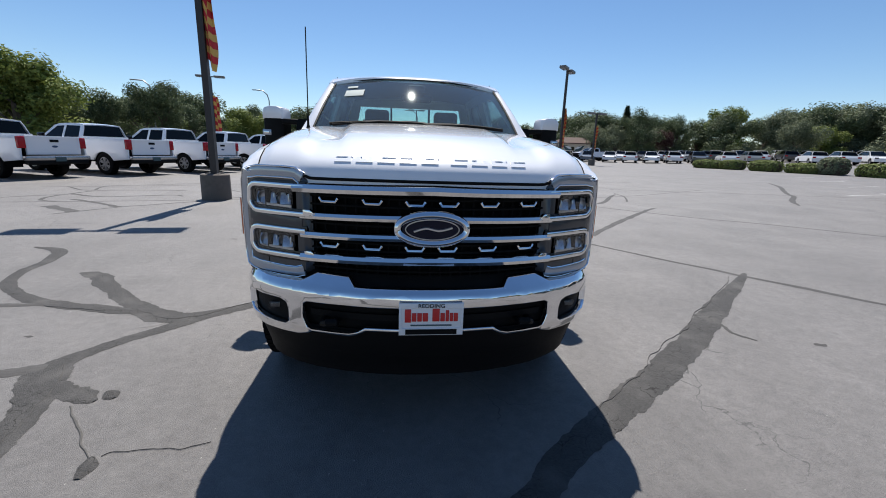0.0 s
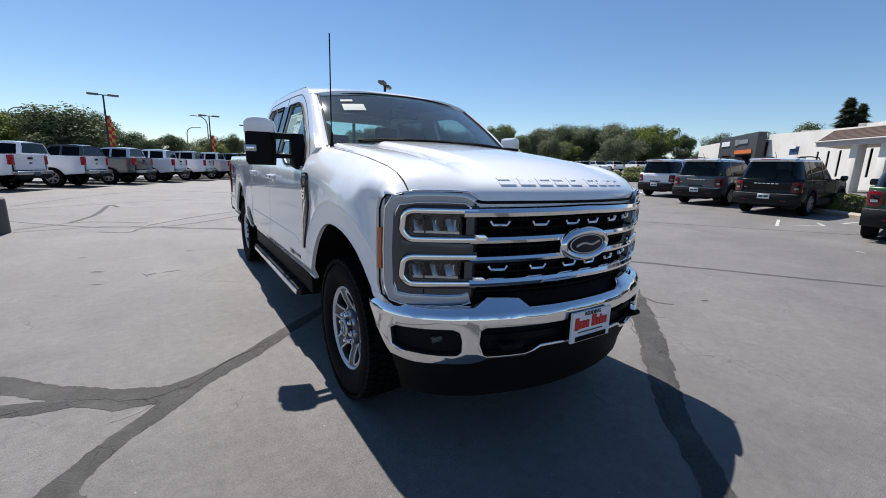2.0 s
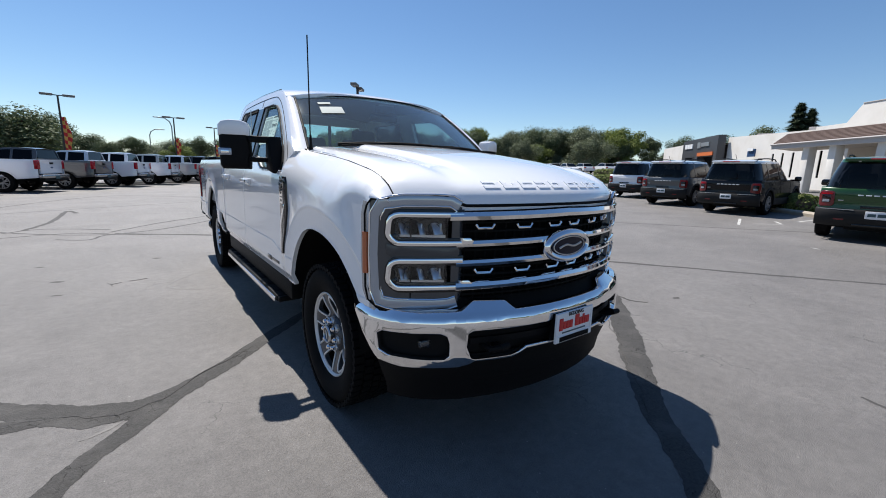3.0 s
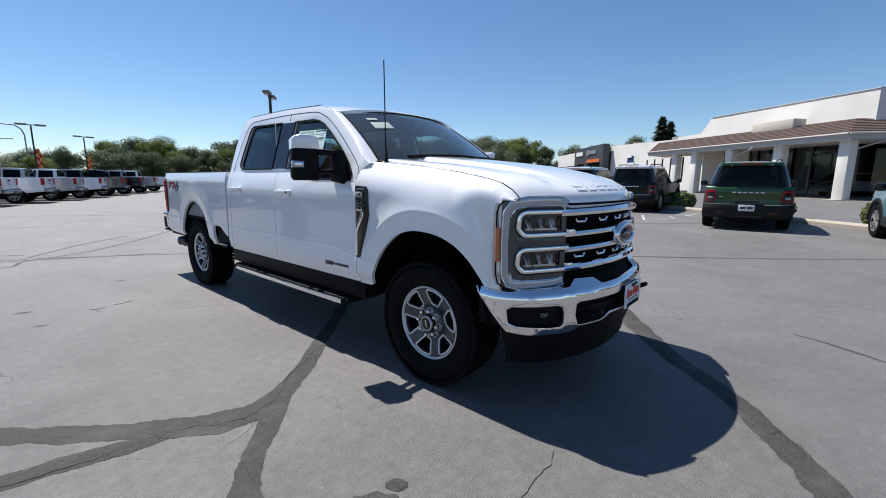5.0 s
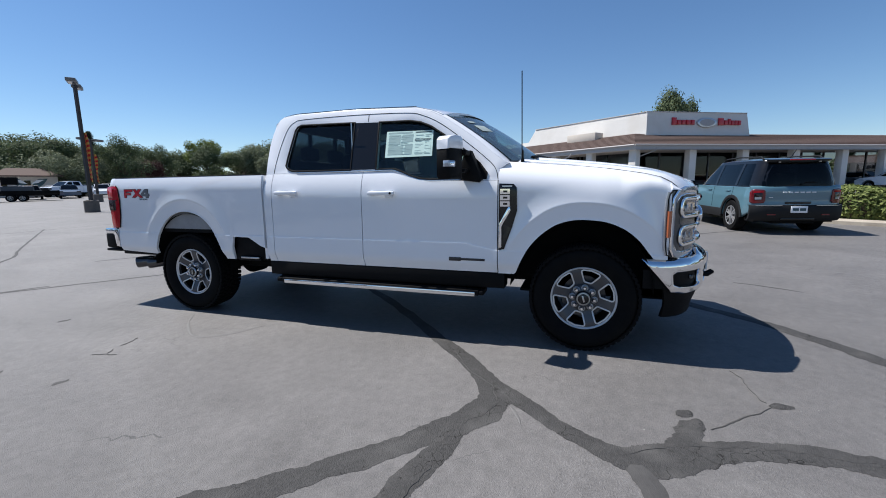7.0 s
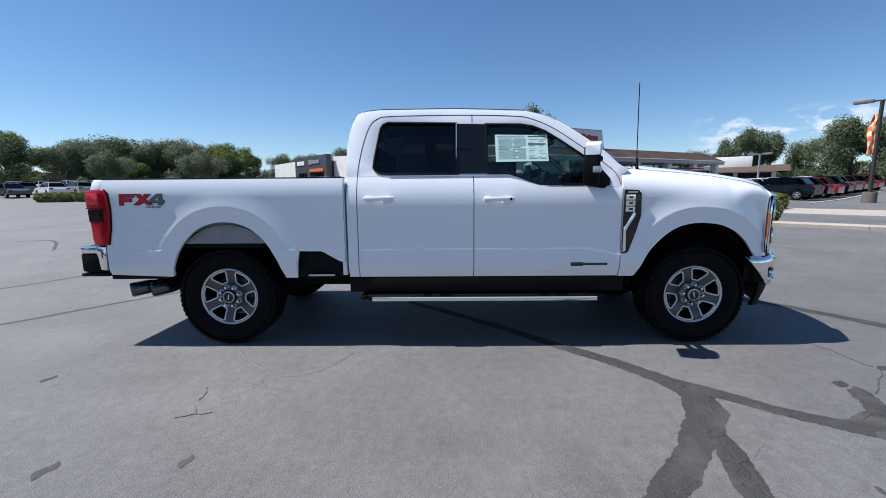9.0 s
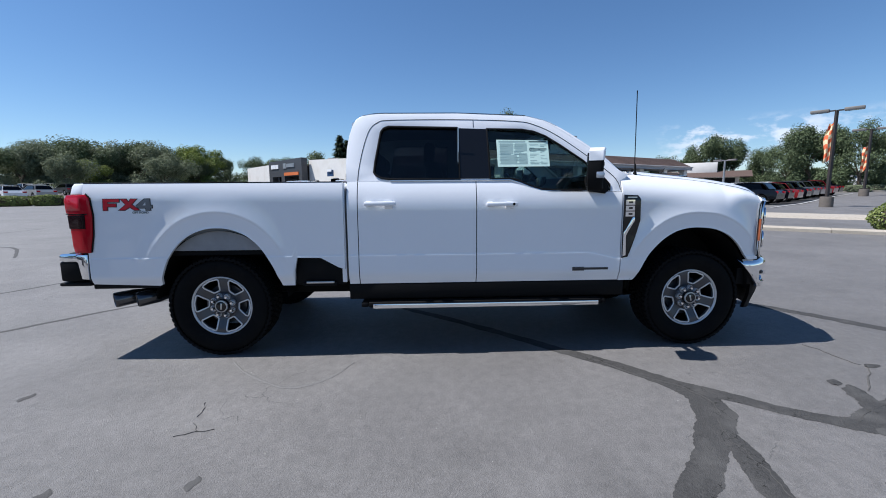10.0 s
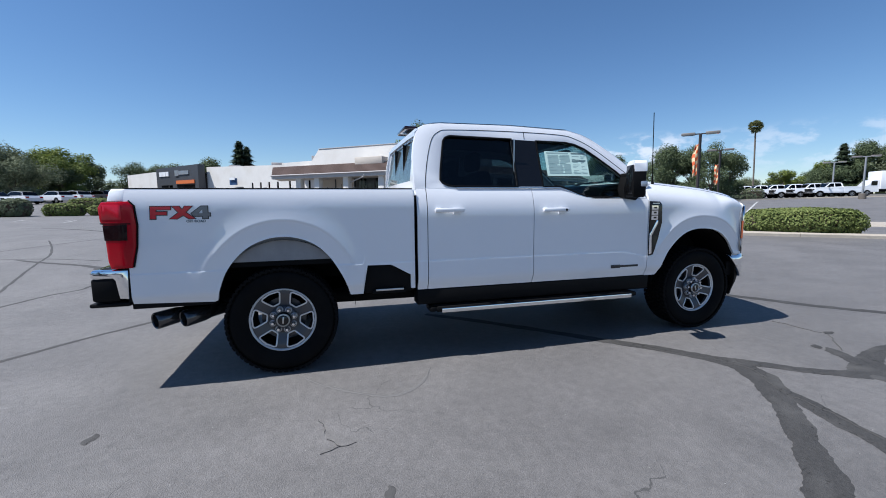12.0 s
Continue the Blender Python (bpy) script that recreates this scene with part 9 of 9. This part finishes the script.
def make_conifer(seed, height, spread, count, label):
    rng = random.Random(seed)
    c = thing("conifer", label, "tree", "conifers")
    part("trunk", lathe(bmesh.new(), [(height * 0.02, 0), (height * 0.012, height * 0.6), (0.02, height)], 8, "z"), BARK, c)
    verts, faces = [], []
    for k in range(count):
        f, a_ = rng.random() ** 0.8, rng.uniform(0, 6.28)
        z = height * (0.12 + 0.88 * f)
        tier = 0.72 + 0.28 * math.sin(f * 75 + 0.6 * math.sin(a_ * 3))
        r = spread * (1 - f) ** 0.8 * tier * rng.uniform(0.3, 1.0) + 0.05
        a = a_
        p = Vector((r * math.cos(a), r * math.sin(a), z - 0.25 * r))
        t = Vector((math.cos(a), math.sin(a), -0.35)).normalized()
        s = Vector((-math.sin(a), math.cos(a), 0.2 * rng.uniform(-1, 1)))
        L, W = rng.uniform(0.25, 0.6), rng.uniform(0.06, 0.16)
        i = len(verts)
        verts += [p - t * L, p - s * W, p + t * L, p + s * W]
        faces.append((i, i + 1, i + 2, i + 3))
    mesh_part("crown", verts, faces, LEAF_CONIFER, c)
    return c


def bearing(az, d, x0=-2.5, y0=-0.5):
    """A place at a bearing from +y towards +x and a distance from the lot's middle."""
    x, y = x0 + d * math.sin(radians(az)), y0 + d * math.cos(radians(az))
    return x, y


TREE_RNG = random.Random(5)
kinds = [make_tree(21, 10.0, 4.6, LEAF_OAK, 5200, 0.30, "dense dark green oak at the edge of the lot"), make_tree(22, 9.0, 4.2, LEAF_OAK, 4600, 0.28, "uneven dark green oak at the edge of the lot"), make_tree(23, 8.0, 4.4, LEAF_OLIVE, 4600, 0.26, "grey-green broad tree at the edge of the lot"),
         make_tree(24, 9.5, 3.8, LEAF_LIGHT, 4000, 0.30, "sunlit yellow-green tree at the edge of the lot"), make_tree(25, 11.0, 4.4, LEAF_OAK, 3400, 0.30, "tall open oak at the edge of the lot"), make_tree(26, 7.5, 4.0, LEAF_OAK, 4200, 0.26, "low round dark tree at the edge of the lot", 0.12)]
used = set()
tops = [max(v.co.z for o in t.children for v in o.data.vertices) * 0.97 for t in kinds]


def plant(k, x, y, h, wide=1.0, turn=None):
    """Sets a tree of kind k at a height of h metres."""
    base = tops[k]
    s = h / base
    m = Matrix.Translation((x, y, ground_z(x, y) - 0.05)) @ Matrix.Rotation(TREE_RNG.uniform(0, 6.28) if turn is None else turn, 4, "Z") @ Matrix.Diagonal((s * wide, s * wide, s, 1))
    if k not in used:
        used.add(k)
        kinds[k].matrix_basis = m
        return kinds[k]
    ob = copy_thing(kinds[k], pose(0, 0, 0))
    ob.matrix_basis = m
    return ob


# wooded edge: bearing, distance, top elevation in degrees
EDGE = table([-50, -39, -37, -35, -33.4, -31.7, -28.5, -25, -23, -22, -19, -17, -15, -10.8, -8.5, -6.5, -4, -0.6, 3, 6, 8.6, 10.3, 12, 14.5, 16, 18, 22, 27, 32.6, 37, 42, 46, 49.5, 52.5, 55, 59, 67, 70, 73, 84, 96, 110, 119, 148, 152, 160], [6.8, 6.9, 6.9, 4.8, 2.9, 4.8, 4.7, 6.6, 5.6, 3.2, 2.9, 4.3, 3.4, 4.6, 4.9, 4.3, 2.9, 3.1, 2.4, 3.1, 3.2, 3.8, 4.6, 5.0, 4.6, 4.2, 4.3, 5.7, 4.9, 5.1, 5.4, 5.5, 6.0, 4.9, 5.7, 5.6, 5.3, 5.1, 5.5, 4.6, 4.6, 3.6, 3.4, 3.5, 5.4, 5.5])
a = -52.0
while a < 162:
    for d, f in ((96, 1.0), (118, 1.0), (84, 0.78)):
        if d == 84 and (TREE_RNG.random() < 0.25 or 60 < a < 112):
            continue
        if 60 < a < 112 and d == 96 or 112 < a < 144 and d != 118:
            continue
        if 112 < a < 144:
            f = 0.62
        aa = a + TREE_RNG.uniform(-1.2, 1.2)
        x, y = bearing(aa, d + TREE_RNG.uniform(-6, 6))
        h = (d * math.tan(radians(EDGE(aa))) + 1.4 - ground_z(x, y)) * f * TREE_RNG.uniform(0.82, 1.06)
        k = TREE_RNG.choice((0, 0, 1, 1, 4, 5, 2, 3) if d != 84 else (5, 2, 3, 1))
        plant(k, x, y, max(4.5, h), TREE_RNG.uniform(0.95, 1.35))
    a += 3.1
# low distant scrub that closes the view between the trunks
far_rng = random.Random(77)
verts, faces = [], []
for k in range(16000):
    az = far_rng.uniform(-56, 166)
    d = far_rng.uniform(121, 134)
    x, y = bearing(az, d)
    crest = 3.4 + 1.3 * noise.noise(Vector((az * 0.35, 2.0, 0.5))) + 0.7 * noise.noise(Vector((az * 1.4, 7.0, 0.5)))
    p = Vector((x, y, ground_z(x, y) + crest * far_rng.random() ** 0.6))
    t = Vector((far_rng.uniform(-1, 1), far_rng.uniform(-1, 1), far_rng.uniform(-1, 1))).normalized()
    u = t.orthogonal().normalized()
    i = len(verts)
    verts += [p - t * 0.62, p - u * 0.34, p + t * 0.62, p + u * 0.34]
    faces.append((i, i + 1, i + 2, i + 3))
tagged(mesh_part("far_scrub", verts, faces, LEAF_OAK, None), "low dark green scrub behind the far trees", "scrub", kind="stuff")
# single trees
for k, az, d, el, wide in ((3, -37.5, 40, 8.2, 1.15), (3, -42.0, 42, 7.5, 1.2), (1, -31.8, 46, 5.2, 0.95), (0, -26.0, 46, 6.6, 0.85), (1, -28.0, 52, 5.6, 1.0), (3, -17.8, 58, 4.2, 1.2), (5, -9.0, 58, 4.9, 1.5), (3, -14.0, 62, 3.8, 1.3), (2, 54.5, 92, 6.0, 1.2), (2, 51.5, 94, 5.6, 1.1), (5, 58.5, 92, 4.4, 1.2), (2, 48.0, 94, 4.9, 1.2), (4, 33.0, 80, 5.8, 1.0), (3, 60.5, 92, 4.6, 1.0), (0, 100.4, 75, 10.9, 0.62), (3, 98.8, 78, 9.0, 0.6), (0, 124.3, 80, 6.6, 0.85), (1, 122.3, 84, 5.6, 0.7), (1, 126.6, 82, 6.0, 0.75), (5, 129.4, 78, 4.9, 0.7), (4, 131.4, 70, 6.4, 0.85), (0, 133.2, 66, 7.0, 0.85), (1, 135.0, 68, 6.6, 0.75), (4, 137.2, 64, 7.0, 0.8), (0, 138.9, 66, 5.7, 0.75), (5, 119.8, 84, 4.4, 0.7), (2, 141.0, 90, 2.6, 1.4), (3, 144.5, 100, 3.2, 1.2), (0, 151.2, 92, 5.8, 0.9), (1, 155.0, 92, 5.9, 1.0), (3, 147.6, 94, 4.0, 0.8), (5, 139.5, 75, 2.4, 1.3), (5, 10.5, 84, 2.8, 1.5), (2, 28.0, 88, 3.4, 1.5)):
    x, y = bearing(az, d)
    plant(k, x, y, d * math.tan(radians(el)) + 1.5 - ground_z(x, y), wide)
red = make_tree(31, 5.0, 2.4, LEAF_RED, 2200, 0.2, "small purple-leaved plum tree", 0.1)
x, y = bearing(35.7, 84)
red.matrix_basis = Matrix.Translation((x, y, ground_z(x, y) - 0.05))
con = make_conifer(41, 13.5, 3.0, 5200, "dark pointed conifer behind the service building")
for i, (az, d, el, w) in enumerate(((77.0, 96, 7.6, 1.5), (77.9, 98, 7.0, 1.4), (148.9, 90, 5.6, 1.5), (113.5, 110, 4.2, 0.9), (116.0, 112, 3.9, 0.9), (121.5, 115, 3.8, 0.9), (30.8, 105, 6.0, 1.3))):
    x, y = bearing(az, d)
    s = (d * math.tan(radians(el)) + 1.0) / 13.5
    m = Matrix.Translation((x, y, 0.4)) @ Matrix.Diagonal((s * w, s * w, s, 1))
    ob = con if i == 0 else copy_thing(con, pose(0, 0, 0))
    ob.matrix_basis = m

# palm
pr = random.Random(3)
px, py = bearing(142.3, 92, -4.3, 3.7)
palm = thing("palm_tree", "tall thin fan palm across the road", "tree", m=pose(px, py, ground_z(px, py)))
part("trunk", tube([(0, 0, 0), (0.1, 0, 5), (0.25, 0.1, 11.9)], 0.13, 10), material("palm_bark", (0.14, 0.118, 0.098), 0.95, var=0.2, scale=6, bump=0.5, bump_scale=12), palm)
verts, faces = [], []
for k in range(170):
    a, e = pr.uniform(0, 6.28), math.asin(pr.uniform(-0.95, 1.0))
    t = Vector((math.cos(a) * math.cos(e), math.sin(a) * math.cos(e), math.sin(e)))
    s = t.cross(Vector((0, 0, 1))).normalized()
    t.z *= 1.3
    c = Vector((0.25, 0.1, 12.3)) + t * 0.35
    L = pr.uniform(0.75, 1.0) if e > -0.2 else pr.uniform(0.45, 0.8)
    for w in (-0.6, -0.2, 0.2, 0.6):
        q = (t + s * w * 0.8).normalized()
        i = len(verts)
        verts += [c, c + q * L * 0.6 + s * 0.10, c + q * L - Vector((0, 0, 0.15)), c + q * L * 0.6 - s * 0.10]
        faces.append((i, i + 1, i + 2, i + 3))
mesh_part("crown", verts, faces, LEAF_PALM, palm)


# clipped hedges and bushes
def make_bush(seed, lx, ly, h, count, label, m, mat=None, size=0.055, round_=0.5):
    rng = random.Random(seed)
    c = thing("bush", label, "bush", "clipped bushes", m=m)
    verts, faces = [], []
    core = bmesh.new()
    box(core, -lx / 2 * 0.86, -ly / 2 * 0.8, 0, lx / 2 * 0.86, ly / 2 * 0.8, h * 0.82, min(h, ly) * 0.25)
    part("branch_frame", core, BARK, c)
    for k in range(count):
        a, b = rng.uniform(-1, 1), rng.uniform(-1, 1)
        face_ = rng.random()
        if face_ < 0.45:
            p = Vector((a, b, 1.0))
        elif face_ < 0.85:
            p = Vector((a, rng.choice((-1, 1)), rng.uniform(0, 1)))
        else:
            p = Vector((rng.choice((-1, 1)), b, rng.uniform(0, 1)))
        q = Vector((p.x, p.y, 2 * p.z - 1))
        q = q * (1 - round_) + q.normalized() * round_ * 1.15
        jit = 1 + 0.05 * noise.noise(Vector((q.x * lx, q.y * ly * 2, seed))) + rng.uniform(-0.07, 0.03)
        pos = Vector((q.x * lx / 2 * jit, q.y * ly / 2 * jit, max(0.02, (q.z + 1) / 2 * h * jit)))
        nrm = Vector((q.x, q.y, q.z + 0.2)).normalized() + Vector((rng.uniform(-0.8, 0.8), rng.uniform(-0.8, 0.8), rng.uniform(-0.5, 0.8)))
        nrm.normalize()
        t = Matrix.Rotation(rng.uniform(0, 6.28), 3, nrm) @ nrm.orthogonal().normalized()
        s = nrm.cross(t)
        L, W = size * rng.uniform(0.7, 1.4), size * rng.uniform(0.4, 0.8)
        i = len(verts)
        verts += [pos - t * L, pos - s * W + nrm * 0.01, pos + t * L, pos + s * W + nrm * 0.01]
        faces.append((i, i + 1, i + 2, i + 3))
    mesh_part("foliage", verts, faces, mat or LEAF_HEDGE, c)
    return c


KA = math.degrees(math.atan2(KD.y, KD.x))
for seed, k, off, lx, ly, h, cnt in ((1, 2.0, 1.15, 3.3, 1.8, 0.90, 11000), (2, 7.5, 1.0, 1.5, 1.2, 0.85, 3600), (3, 8.6, 1.0, 1.4, 1.3, 0.95, 3600), (4, 9.9, 1.3, 1.5, 1.2, 0.85, 3000), (5, 16.2, 0.9, 1.5, 1.0, 0.62, 2600), (6, 20.0, 0.9, 1.3, 1.0, 0.60, 2400), (7, 23.5, 0.9, 1.5, 1.0, 0.6, 2000), (8, 12.6, 1.0, 1.6, 1.0, 0.7, 2400)):
    p = kerb_at(k, off)
    make_bush(seed, lx, ly, h, cnt, "clipped round green bush behind the kerb", pose(p.x, p.y, p.z - 0.02, 0, 0, KA), size=0.05, round_=0.66)
for i in range(7):
    p = Vector((29.9, 35.0)).lerp(Vector((33.6, 19.5)), (0, 0.15, 0.33, 0.52, 0.63, 0.80, 0.97)[i])
    if i == 4:
        make_bush(24, 1.7, 1.7, 1.25, 1800, "round grey-green bush on the island", pose(p.x, p.y, ground_z(p.x) - 0.02, 0, 0, 100), LEAF_OLIVE, 0.08, 0.9)
    else:
        make_bush(20 + i, (2.6, 1.7, 2.3)[i % 3], 1.7, 0.78 + 0.12 * ((i * 7) % 3) / 2, 2200, "clipped green hedge along the island", pose(p.x, p.y, ground_z(p.x) - 0.02, 0, 0, 103), size=0.08, round_=0.65)
make_bush(40, 3.4, 2.2, 1.2, 1800, "clipped green hedge on a far island", pose(42.0, 25.0, ground_z(42.0, 25.0) - 0.02, 0, 0, 100), size=0.10)
# planted island before the work trucks
for i, (az, d, lx, h) in enumerate(((137.7, 66, 2.3, 0.75), (139.5, 68, 2.6, 0.75), (141.1, 70, 2.4, 0.8), (141.7, 75, 2.9, 1.5))):
    x, y = bearing(az, d, -4.35, 2.6)
    make_bush(41 + i, lx, 1.4, h, 1300, "flat-clipped olive-green hedge on a far island", pose(x, y, ground_z(x, y) - 0.02, 0, 0, 52), LEAF_OLIVE, 0.09, 0.6)
make_bush(46, 1.1, 1.1, 0.72, 1800, "clipped round green bush on the gravel strip", pose(14.3, -12.3, ground_z(14.3) + 0.06), size=0.05, round_=0.7)
